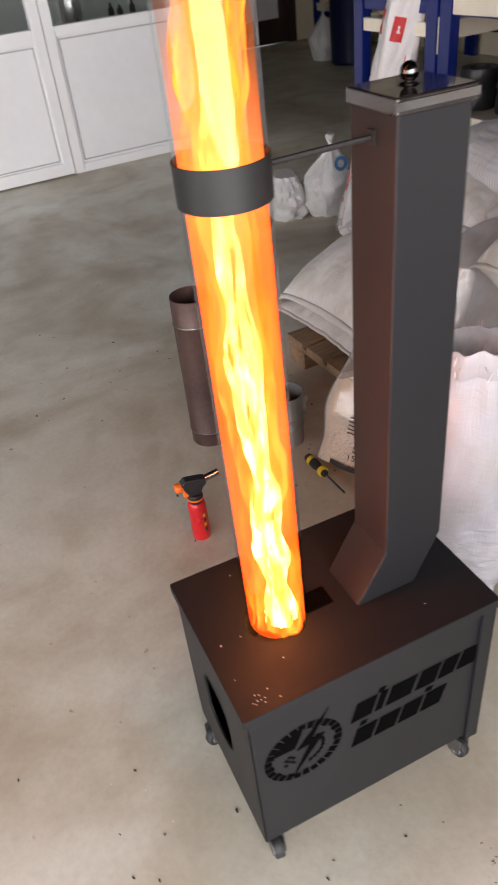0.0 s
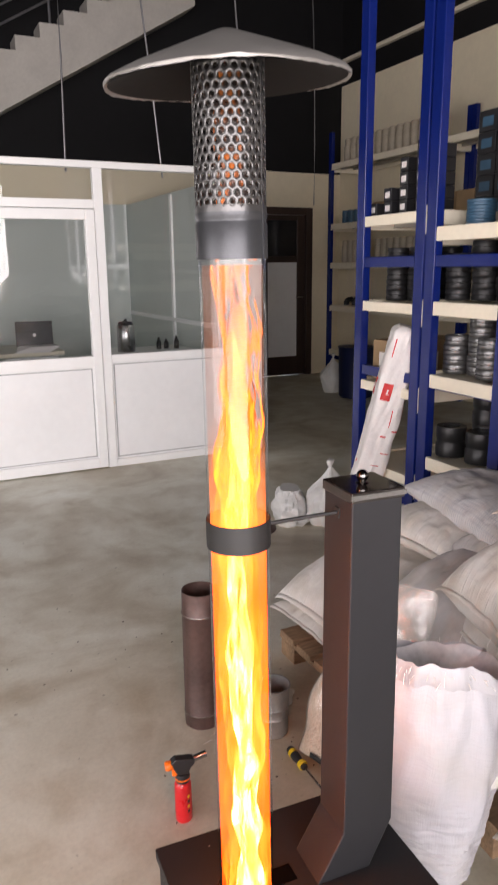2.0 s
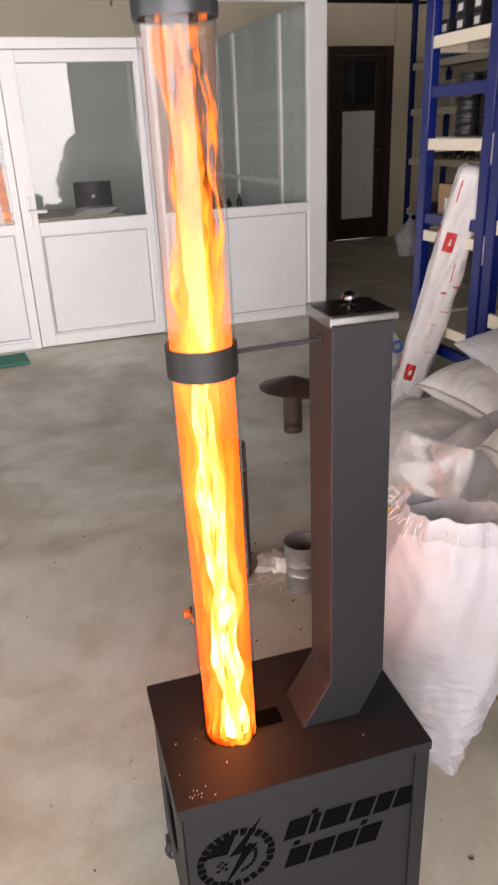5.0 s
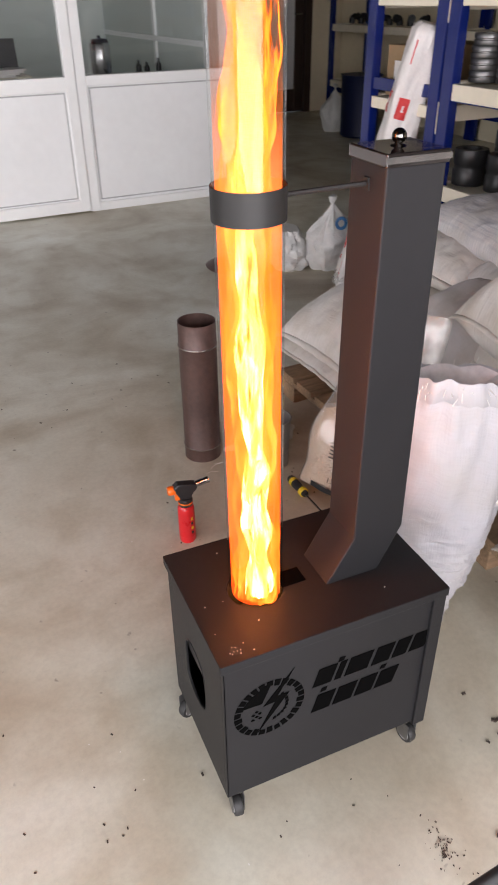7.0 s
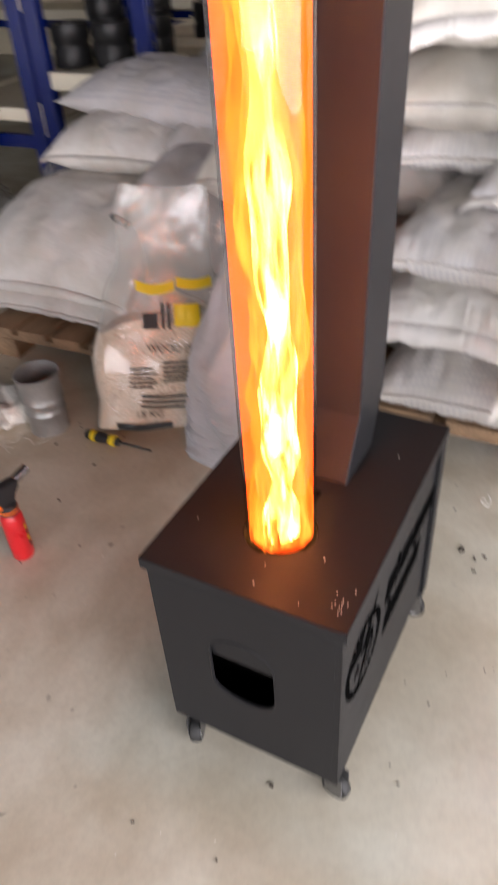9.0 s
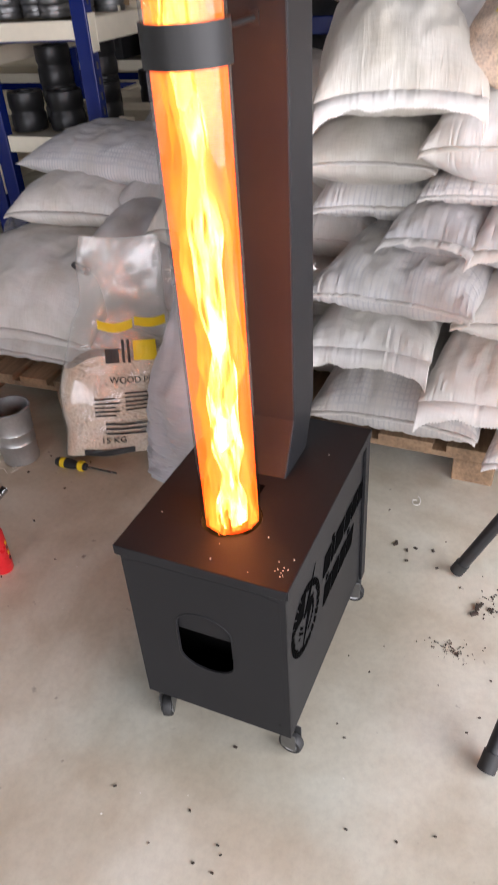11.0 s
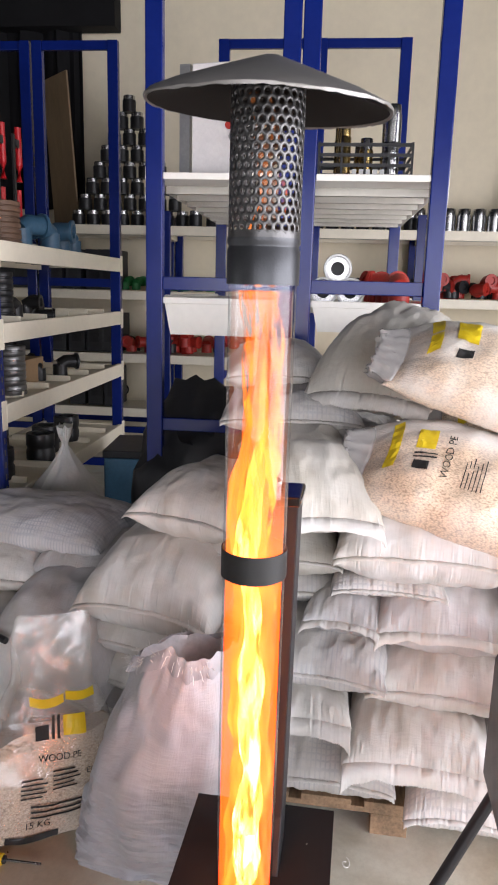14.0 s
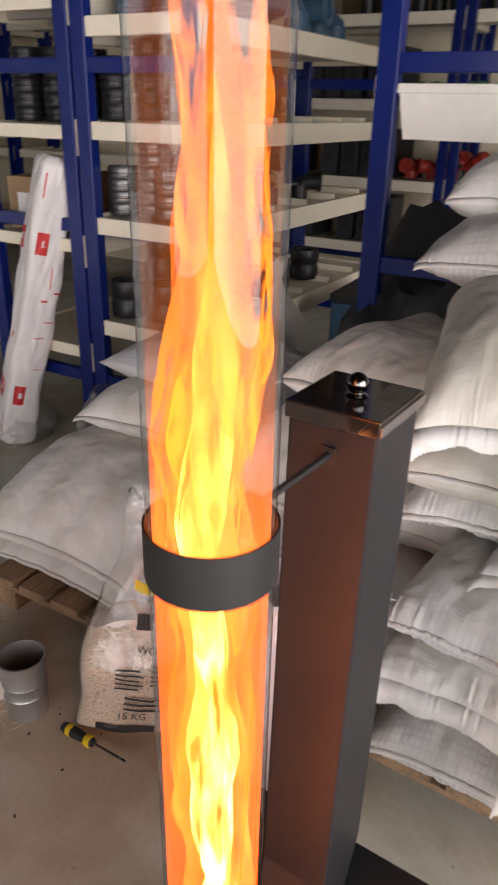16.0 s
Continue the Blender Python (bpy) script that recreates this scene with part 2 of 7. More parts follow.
def pellet_film(name, clear=0.5, milky=(0.66, 0.63, 0.60), slack=False):
    """Clear plastic film over wood pellets: short tan sticks seen through a glossy, creased film."""
    m = bpy.data.materials.new(name)
    m.use_nodes = True
    n, l = m.node_tree.nodes, m.node_tree.links
    b = n["Principled BSDF"]
    tc = n.new("ShaderNodeTexCoord")
    mp = n.new("ShaderNodeMapping")
    mp.inputs["Scale"].default_value, mp.inputs["Rotation"].default_value = (150, 320, 240), (0.4, 0.3, 0.7)
    l.new(tc.outputs["Object"], mp.inputs[0])
    v = n.new("ShaderNodeTexVoronoi")
    v.inputs["Scale"].default_value = 1.0
    l.new(mp.outputs[0], v.inputs["Vector"])
    ramp = n.new("ShaderNodeValToRGB")
    ramp.color_ramp.elements[0].color, ramp.color_ramp.elements[1].color = (0.80, 0.61, 0.42, 1), (0.34, 0.21, 0.12, 1)
    ramp.color_ramp.elements[0].position, ramp.color_ramp.elements[1].position = 0.35, 0.95
    l.new(v.outputs["Distance"], ramp.inputs[0])
    hs = n.new("ShaderNodeMix")
    hs.data_type = "RGBA"
    cl = n.new("ShaderNodeTexNoise")
    cl.inputs["Scale"].default_value, cl.inputs["Detail"].default_value = 9, 5
    l.new(tc.outputs["Object"], cl.inputs["Vector"])
    cr = n.new("ShaderNodeMapRange")
    cr.inputs["From Min"].default_value, cr.inputs["From Max"].default_value = 0.4, 0.7
    cr.inputs["To Min"].default_value, cr.inputs["To Max"].default_value = clear * 0.25, clear
    l.new(cl.outputs["Fac"], cr.inputs[0])
    veil = cr.outputs[0]
    if slack:  # the film lies loose off the pellets along one side
        uvs = n.new("ShaderNodeSeparateXYZ")
        l.new(tc.outputs["UV"], uvs.inputs[0])
        rough = n.new("ShaderNodeMath")
        rough.operation, rough.inputs[1].default_value = "MULTIPLY_ADD", 0.12
        l.new(cl.outputs["Fac"], rough.inputs[0])
        l.new(uvs.outputs[1], rough.inputs[2])
        sr = n.new("ShaderNodeMapRange")
        sr.inputs["From Min"].default_value, sr.inputs["From Max"].default_value = 0.07, 0.15
        sr.inputs["To Min"].default_value, sr.inputs["To Max"].default_value = 0.0, 0.88
        l.new(rough.outputs[0], sr.inputs[0])
        mxv = n.new("ShaderNodeMath")
        mxv.operation = "MAXIMUM"
        l.new(cr.outputs[0], mxv.inputs[0])
        l.new(sr.outputs[0], mxv.inputs[1])
        veil = mxv.outputs[0]
    l.new(veil, hs.inputs[0])
    l.new(ramp.outputs[0], hs.inputs[6])
    hs.inputs[7].default_value = (*milky, 1)
    l.new(hs.outputs[2], b.inputs["Base Color"])
    b.inputs["Roughness"].default_value = 0.38
    b.inputs["Coat Weight"].default_value, b.inputs["Coat Roughness"].default_value = 0.4, 0.16
    cre = n.new("ShaderNodeTexNoise")
    cre.inputs["Scale"].default_value, cre.inputs["Detail"].default_value, cre.inputs["Distortion"].default_value = 18, 6, 1.5
    l.new(tc.outputs["Object"], cre.inputs["Vector"])
    bp = n.new("ShaderNodeBump")
    bp.inputs["Strength"].default_value, bp.inputs["Distance"].default_value = 0.5, 0.006
    l.new(cre.outputs["Fac"], bp.inputs["Height"])
    l.new(bp.outputs[0], b.inputs["Coat Normal"])
    bp2 = n.new("ShaderNodeBump")
    bp2.inputs["Strength"].default_value, bp2.inputs["Distance"].default_value = 0.35, 0.003
    l.new(v.outputs["Distance"], bp2.inputs["Height"])
    bp2.invert = True
    l.new(bp2.outputs[0], b.inputs["Normal"])
    return m


def clear_film(name, haze=0.35, tint=(0.85, 0.87, 0.88), crumple=0.0, sheen=0.05):
    """Thin plastic film or glass: see-through with a sheen, a little milky."""
    m = bpy.data.materials.new(name)
    m.use_nodes = True
    n, l = m.node_tree.nodes, m.node_tree.links
    n.remove(n["Principled BSDF"])
    t, d, g = n.new("ShaderNodeBsdfTransparent"), n.new("ShaderNodeBsdfDiffuse"), n.new("ShaderNodeBsdfGlossy")
    t.inputs[0].default_value = (0.97, 0.98, 0.98, 1)
    d.inputs[0].default_value = (*tint, 1)
    g.inputs["Roughness"].default_value = 0.24 if haze > 0 else 0.0
    if crumple:
        tc, nz, bp = n.new("ShaderNodeTexCoord"), n.new("ShaderNodeTexNoise"), n.new("ShaderNodeBump")
        nz.noise_type = "RIDGED_MULTIFRACTAL"
        nz.inputs["Scale"].default_value, nz.inputs["Detail"].default_value, nz.inputs["Distortion"].default_value = 16, 3, 0.8
        l.new(tc.outputs["Object"], nz.inputs["Vector"])
        bp.inputs["Strength"].default_value, bp.inputs["Distance"].default_value = crumple, 0.012
        l.new(nz.outputs["Fac"], bp.inputs["Height"])
        l.new(bp.outputs[0], g.inputs["Normal"])
        l.new(bp.outputs[0], d.inputs["Normal"])
    m1, m2 = n.new("ShaderNodeMixShader"), n.new("ShaderNodeMixShader")
    m1.inputs[0].default_value = haze
    l.new(t.outputs[0], m1.inputs[1])
    l.new(d.outputs[0], m1.inputs[2])
    lw, pw, sc = n.new("ShaderNodeLayerWeight"), n.new("ShaderNodeMath"), n.new("ShaderNodeMath")
    lw.inputs["Blend"].default_value = 0.5
    pw.operation, sc.operation = "POWER", "MULTIPLY_ADD"
    pw.inputs[1].default_value = 4.0
    sc.inputs[1].default_value, sc.inputs[2].default_value = 0.75, 0.09 if crumple else sheen
    l.new(lw.outputs["Facing"], pw.inputs[0])
    l.new(pw.outputs[0], sc.inputs[0])
    l.new(sc.outputs[0], m2.inputs[0])
    l.new(m1.outputs[0], m2.inputs[1])
    l.new(g.outputs[0], m2.inputs[2])
    l.new(m2.outputs[0], n["Material Output"].inputs[0])
    return m


def fire(name, stops, fill, scale, seed=0.0, torn=(0.35, 0.6), z_fade=(0.55, 1.0), top_fill=0.3, top_glow=0.3, detail=3.0, foot=1.0, thin=(1.0, 0.30, 0.06)):
    """Flame skin: hot gas in streaks drawn out upwards, thinning and dimming with height.
    stops: (noise, colour, strength) from cool to hot."""
    m = bpy.data.materials.new(name)
    m.use_nodes = True
    n, l = m.node_tree.nodes, m.node_tree.links
    n.remove(n["Principled BSDF"])
    tc, mp = n.new("ShaderNodeTexCoord"), n.new("ShaderNodeMapping")
    mp.inputs["Scale"].default_value, mp.inputs["Location"].default_value = scale, (seed, seed * 0.7, seed * 1.3)
    l.new(tc.outputs["Object"], mp.inputs[0])
    nz = n.new("ShaderNodeTexNoise")
    nz.inputs["Scale"].default_value, nz.inputs["Detail"].default_value, nz.inputs["Distortion"].default_value = 1.0, detail, 0.35
    l.new(mp.outputs[0], nz.inputs["Vector"])
    sep = n.new("ShaderNodeSeparateXYZ")
    l.new(tc.outputs["Object"], sep.inputs[0])

    def span(sock, f0, f1, t0, t1, smooth=False):
        r = n.new("ShaderNodeMapRange")
        if smooth:
            r.interpolation_type = "SMOOTHSTEP"
        r.inputs["From Min"].default_value, r.inputs["From Max"].default_value = f0, f1
        r.inputs["To Min"].default_value, r.inputs["To Max"].default_value = t0, t1
        l.new(sock, r.inputs[0])
        return r.outputs[0]

    def times(p, q):
        x = n.new("ShaderNodeMath")
        x.operation = "MULTIPLY"
        l.new(p, x.inputs[0])
        l.new(q, x.inputs[1])
        return x.outputs[0]

    rc = n.new("ShaderNodeValToRGB")
    top = max(s for _, _, s in stops)
    for k, (pos, c, s) in enumerate(stops):
        e = rc.color_ramp.elements[0] if k == 0 else rc.color_ramp.elements[1] if k == 1 else rc.color_ramp.elements.new(pos)
        e.position, e.color = pos, (*[v * s / top for v in c], 1)
    l.new(nz.outputs["Fac"], rc.inputs[0])
    em, tr, mx = n.new("ShaderNodeEmission"), n.new("ShaderNodeBsdfTransparent"), n.new("ShaderNodeMixShader")
    pale = n.new("ShaderNodeMix")
    pale.data_type = "RGBA"
    l.new(span(sep.outputs[2], *z_fade, 0.0, 1.0, True), pale.inputs[0])
    l.new(rc.outputs[0], pale.inputs[6])
    pale.inputs[7].default_value = (*thin, 1)
    l.new(pale.outputs[2], em.inputs[0])
    l.new(span(sep.outputs[2], *z_fade, top, top * top_glow, True), em.inputs["Strength"])
    l.new(times(times(span(nz.outputs["Fac"], *torn, 0.0, fill, True), span(sep.outputs[2], 0.02, 0.15, foot, 1.0, True)), span(sep.outputs[2], *z_fade, 1.0, top_fill, True)), mx.inputs[0])
    l.new(tr.outputs[0], mx.inputs[1])
    l.new(em.outputs[0], mx.inputs[2])
    l.new(mx.outputs[0], n["Material Output"].inputs[0])
    return m


FLOOR = concrete_floor("trowelled_concrete")
GROUND = mat("yard_asphalt", (0.16, 0.15, 0.14), 0.85, vary=0.25, scale=3, bump=0.4)
BEIGE = mat("beige_wall_paint", (0.80, 0.715, 0.54), 0.75, vary=0.06, scale=2, bump=0.08)
DULLWALL = mat("dull_grey_wall", (0.16, 0.15, 0.14), 0.85, vary=0.15, scale=2)
BLACKWALL = mat("black_wall_paint", (0.007, 0.007, 0.008), 0.8, vary=0.3, scale=2, spec=0.25)
STAIR = mat("stair_concrete_paint", (0.50, 0.48, 0.44), 0.7, vary=0.1, scale=4, bump=0.1)
PVC = mat("white_pvc", (0.86, 0.87, 0.86), 0.35, vary=0.03, scale=3)
PVC_PANEL = mat("white_pvc_panel", (0.84, 0.85, 0.85), 0.4, vary=0.04, scale=2)
GAP = mat("slot_black", (0.03, 0.03, 0.03), 0.7)
GROOVE = mat("grey_panel_groove", (0.42, 0.43, 0.43), 0.6)
OFFICE = mat("office_wall_paint", (0.55, 0.60, 0.57), 0.7, vary=0.05, scale=2)
BROWN = mat("dark_brown_door", (0.045, 0.026, 0.02), 0.45, vary=0.25, scale=5, stretch=(1, 1, 0.15))
DARKGLASS = mat("dark_glass", (0.02, 0.02, 0.022), 0.12, vary=0.2, scale=3)
GLASS = clear_film("window_glass", 0.0)
TUBEGLASS = clear_film("tube_glass", 0.0, sheen=0.042)
COAT = mat("anthracite_powder_coat", (0.0165, 0.0165, 0.0180), 0.45, spec=0.17, vary=0.10, scale=5, bump=0.10, bump_scale=900)
COATBAND = mat("dark_grey_band", (0.014, 0.0135, 0.0135), 0.5, spec=0.4, vary=0.1, scale=8, bump=0.08, bump_scale=700)
# CUT: near-black colour in place of the shade inside openings
CUT = mat("cut_out_shade", (0.003, 0.003, 0.003), 1.0, vary=0.1, spec=0.0)
SOOT = mat("sooty_underside", (0.007, 0.0065, 0.006), 0.7, vary=0.3, scale=9, spec=0.2)
LIDBLACK = mat("glossy_black_lid", (0.015, 0.012, 0.011), 0.10, vary=0.3, scale=30, coat=0.5)
STEELEDGE = mat("bright_steel_edge", (0.24, 0.24, 0.24), 0.25, 1.0, vary=0.1, scale=20)
CHROME = mat("dark_chrome", (0.14, 0.135, 0.13), 0.08, 1.0, vary=0.08, scale=20)
COLLAR = mat("dull_collar_steel", (0.060, 0.062, 0.067), 0.38, 0.6, vary=0.15, scale=12, bump=0.05, bump_scale=300)
RINGSTEEL = mat("oily_turned_steel", (0.20, 0.20, 0.20), 0.40, 0.9, vary=0.25, scale=20)
GALV = mat("sooty_galvanised", (0.105, 0.103, 0.102), 0.36, 0.8, vary=0.18, scale=12, bump=0.05, bump_scale=300)
HOODTOP = mat("hood_sheet_steel", (0.29, 0.28, 0.265), 0.44, 0.6, vary=0.12, scale=9, bump=0.05, bump_scale=200)
RUBBER = mat("black_rubber", (0.02, 0.02, 0.02), 0.6)
WHEELGREY = mat("grey_wheel", (0.45, 0.45, 0.46), 0.35, vary=0.1, scale=30)
BLUE = mat("blue_rack_enamel", (0.004, 0.014, 0.13), 0.22, vary=0.12, scale=4, spec=0.4)
CREAM = mat("cream_shelf_enamel", (0.82, 0.755, 0.61), 0.45, vary=0.06, scale=4)
SHELFWHITE = mat("white_shelf_enamel", (0.80, 0.775, 0.71), 0.42, vary=0.06, scale=4)
SHELFZINC = mat("zinc_shelf_underside", (0.45, 0.43, 0.38), 0.4, 0.5, vary=0.1, scale=5)
WOOD = mat("pallet_wood", (0.34, 0.22, 0.13), 0.8, vary=0.35, scale=6, stretch=(0.3, 2, 2), bump=0.3, bump_scale=60, base2=(0.22, 0.15, 0.09))
PLY = mat("brown_plywood", (0.24, 0.17, 0.10), 0.5, vary=0.2, scale=4, stretch=(2, 2, 0.4))
SACK = woven("white_sacking", (0.74, 0.72, 0.685), (0.66, 0.65, 0.64), 0.0065, 0.16, False)
SACKLONG = woven("fine_lined_sacking", (0.74, 0.725, 0.705), (0.62, 0.605, 0.61), 0.0075, 0.20, False)
SACKCHECK = woven("checked_sacking", (0.68, 0.655, 0.63), (0.34, 0.34, 0.37), 0.013, 0.42, True)
SACKLINE = woven("lined_sacking", (0.72, 0.705, 0.69), (0.40, 0.40, 0.44), 0.0125, 0.42, False)
SACKGREY = woven("grey_sacking", (0.64, 0.625, 0.625), (0.50, 0.50, 0.54), 0.0075, 0.25, False)
SACKCREAM = woven("cream_sacking", (0.62, 0.59, 0.53), (0.52, 0.50, 0.46), 0.0065, 0.14, False)
SACKGRID = woven("grid_lined_sacking", (0.66, 0.65, 0.655), (0.34, 0.36, 0.42), 0.012, 0.5, True)
SACKWHITE = woven("bright_sacking", (0.47, 0.47, 0.505), dirt=0.05)
FLAP = woven("sack_hem", (0.76, 0.735, 0.70), dirt=0.1)
THREAD = mat("white_thread", (0.8, 0.78, 0.74), 0.7)
PELLET = pellet_film("pellets_behind_film", 0.45)
PELLETLYING = pellet_film("pellets_under_slack_film", 0.42, (0.84, 0.82, 0.79), True)
PELLETHAZE = pellet_film("pellets_behind_milky_film", 0.95, (0.76, 0.74, 0.69), True)
FILM = clear_film("clear_bag_film", 0.17, (0.86, 0.83, 0.77), 0.7)
FILMTHIN = clear_film("thin_bag_film", 0.42, (0.97, 0.94, 0.91), 0.35)
INK = mat("black_print", (0.02, 0.02, 0.02), 0.5)
YELLOW = mat("yellow_print", (0.75, 0.55, 0.02), 0.4, vary=0.1)
RED = mat("red_enamel", (0.55, 0.015, 0.02), 0.3, vary=0.1, scale=20)
ORANGE = mat("orange_plastic", (0.85, 0.16, 0.01), 0.4)
BLACKPL = mat("black_plastic", (0.018, 0.018, 0.02), 0.42, vary=0.2, scale=30)
RUST = mat("brown_stove_pipe", (0.085, 0.052, 0.045), 0.42, 0.35, vary=0.35, scale=7, bump=0.1, bump_scale=120)
ZINC = mat("galvanised_zinc", (0.40, 0.40, 0.39), 0.36, 0.7, vary=0.15, scale=14)
STEEL = mat("turned_steel", (0.42, 0.42, 0.42), 0.25, 1.0, vary=0.2, scale=20)
DARKSTEEL = mat("black_steel", (0.022, 0.022, 0.023), 0.38, 0.4, vary=0.3, scale=15)
BRASS = mat("brass", (0.55, 0.40, 0.16), 0.25, 1.0, vary=0.15, scale=20)
FITBLUE = mat("blue_grey_fittings", (0.045, 0.115, 0.19), 0.45, vary=0.2, scale=12)
FITRED = mat("red_fittings", (0.42, 0.03, 0.02), 0.45, vary=0.2, scale=12)
FITGREEN = mat("green_fittings", (0.03, 0.22, 0.06), 0.5, vary=0.2, scale=12)
FITBROWN = mat("brown_cast_parts", (0.14, 0.08, 0.05), 0.6, vary=0.25, scale=12)
CARTON = mat("brown_carton", (0.33, 0.22, 0.12), 0.8, vary=0.15, scale=8)
PAPER = mat("white_wrapping", (0.78, 0.745, 0.725), 0.42, vary=0.08, scale=9, bump=0.45, bump_scale=22)
BEIGECYL = mat("beige_cylinder", (0.40, 0.35, 0.27), 0.5, vary=0.15, scale=15)
NAVY = mat("navy_plastic", (0.006, 0.011, 0.05), 0.4, vary=0.1, scale=5)
PINKPRINT = mat("faded_red_print", (0.62, 0.30, 0.28), 0.5)
REDPRINT = mat("red_print", (0.6, 0.03, 0.03), 0.5)
BLUEPRINT = mat("blue_print", (0.05, 0.16, 0.35), 0.5)
BAGTHIN = mat("white_thin_bag", (0.74, 0.74, 0.72), 0.4, vary=0.06, scale=10, bump=0.4, bump_scale=40)
ROPE = mat("dirty_rag", (0.70, 0.66, 0.60), 0.9, vary=0.2, scale=30, bump=0.5, bump_scale=90)
LINER = mat("grey_liner", (0.78, 0.78, 0.80), 0.4, vary=0.12, scale=5, bump=0.3, bump_scale=25, base2=(0.50, 0.50, 0.52))
RAIL = mat("rail_steel", (0.25, 0.25, 0.26), 0.4, 0.8)
STONE = mat("loose_dirt", (0.06, 0.045, 0.035), 0.9, vary=0.3, scale=40)
GREENMAT = mat("green_mat", (0.04, 0.20, 0.14), 0.9, vary=0.2, scale=40, bump=0.4, bump_scale=200)
LEAVES = mat("hedge_leaves", (0.03, 0.05, 0.025), 0.7, vary=0.4, scale=8, bump=0.8, bump_scale=30)


# ---- helpers for building ----
def part(name, bm, material, parent=None, label="", smooth=False, m=None, solid=0.0, bevel=0.0):
    """Links a bmesh as one mesh object."""
    me = bpy.data.meshes.new(name)
    bmesh.ops.recalc_face_normals(bm, faces=bm.faces)
    bm.to_mesh(me)
    bm.free()
    for material_one in material if isinstance(material, (list, tuple)) else (material,):
        me.materials.append(material_one)
    if smooth:
        me.shade_smooth()
        me.set_sharp_from_angle(angle=radians(40))
    ob = new(name, me)
    if parent:
        ob.parent = parent
    if m is not None:
        ob.matrix_basis = m
    if solid:
        s = ob.modifiers.new("sheet", "SOLIDIFY")
        s.thickness, s.offset = solid, 0
    if bevel:
        s = ob.modifiers.new("edge", "BEVEL")
        s.width, s.segments, s.limit_method = bevel, 2, "ANGLE"
    if label:
        ob["label"] = label
    return ob


def thing(name, m, label, category, group=""):
    ob = new(name)
    ob.empty_display_size = 0.05
    ob.matrix_basis = m
    return tagged(ob, label, category, group)


def setting(ob):
    return tagged(ob, kind="structure")


def bx(x0, x1, y0, y1, z0, z1, bm=None, m=None):
    bm = bm or bmesh.new()
    vs = [bm.verts.new((x, y, z)) for x in (x0, x1) for y in (y0, y1) for z in (z0, z1)]
    for f in ((0, 1, 3, 2), (4, 6, 7, 5), (0, 4, 5, 1), (2, 3, 7, 6), (0, 2, 6, 4), (1, 5, 7, 3)):
        bm.faces.new([vs[i] for i in f])
    if m is not None:
        bmesh.ops.transform(bm, matrix=m, verts=vs)
    return bm


def lathe(profile, n=32, bm=None, m=None, closed=False):
    """Turns a profile of (radius, height) round z; ends with radius 0 close to a point."""
    bm = bm or bmesh.new()
    rings, made = [], []
    for r, z in profile:
        if r < 1e-6:
            ring = [bm.verts.new((0, 0, z))]
        else:
            ring = [bm.verts.new((r * math.cos(2 * math.pi * i / n), r * math.sin(2 * math.pi * i / n), z)) for i in range(n)]
        rings.append(ring)
        made += ring
    pairs = list(zip(rings, rings[1:])) + ([(rings[-1], rings[0])] if closed else [])
    for a, b in pairs:
        for i in range(n):
            j = (i + 1) % n
            if len(a) == 1 and len(b) == 1:
                continue
            if len(a) == 1:
                bm.faces.new((a[0], b[i], b[j]))
            elif len(b) == 1:
                bm.faces.new((a[i], a[j], b[0]))
            else:
                bm.faces.new((a[i], a[j], b[j], b[i]))
    if m is not None:
        bmesh.ops.transform(bm, matrix=m, verts=made)
    return bm


def rod(points, r, n=8, bm=None, r1=None):
    """A round bar along points, with closed ends; r1: the radius at its end."""
    bm = bm or bmesh.new()
    pts = [Vector(p) for p in points]
    rings = []
    for k, p in enumerate(pts):
        d = (pts[min(k + 1, len(pts) - 1)] - pts[max(k - 1, 0)]).normalized()
        q = d.to_track_quat("Z", "Y")
        rad = r if r1 is None else r + (r1 - r) * k / (len(pts) - 1)
        rings.append([bm.verts.new(p + q @ Vector((rad * math.cos(2 * math.pi * i / n), rad * math.sin(2 * math.pi * i / n), 0))) for i in range(n)])
    for a, b in zip(rings, rings[1:]):
        for i in range(n):
            j = (i + 1) % n
            bm.faces.new((a[i], a[j], b[j], b[i]))
    bm.faces.new(rings[0][::-1])
    bm.faces.new(rings[-1])
    return bm


def prism(outline, z0, z1, bm=None, m=None):
    """A plate with an outline in x and y."""
    bm = bm or bmesh.new()
    a = [bm.verts.new((x, y, z0)) for x, y in outline]
    b = [bm.verts.new((x, y, z1)) for x, y in outline]
    bm.faces.new(a[::-1])
    bm.faces.new(b)
    for i in range(len(a)):
        j = (i + 1) % len(a)
        bm.faces.new((a[i], a[j], b[j], b[i]))
    if m is not None:
        bmesh.ops.transform(bm, matrix=m, verts=a + b)
    return bm


def words(text, size, m, material, parent, name="lettering"):
    """Printed words as a thin mesh."""
    cu = bpy.data.curves.new(name, "FONT")
    cu.body, cu.size, cu.align_x, cu.align_y = text, size, "CENTER", "CENTER"
    cu.extrude = 0.0004
    tmp = new(name, cu)
    me = bpy.data.meshes.new_from_object(tmp.evaluated_get(bpy.context.evaluated_depsgraph_get()))
    bpy.data.objects.remove(tmp)
    bpy.data.curves.remove(cu)
    me.materials.clear()
    me.materials.append(material)
    ob = new(name, me)
    ob.parent, ob.matrix_basis = parent, m
    return ob


# ---- the hall ----
U0, U1, V0, V1, ROOF = -5.2, 5.2, GATE_V, 7.75, 5.0
T = 0.2
hall = lambda name, bm, material: setting(part(name, bm, material, m=HALL))

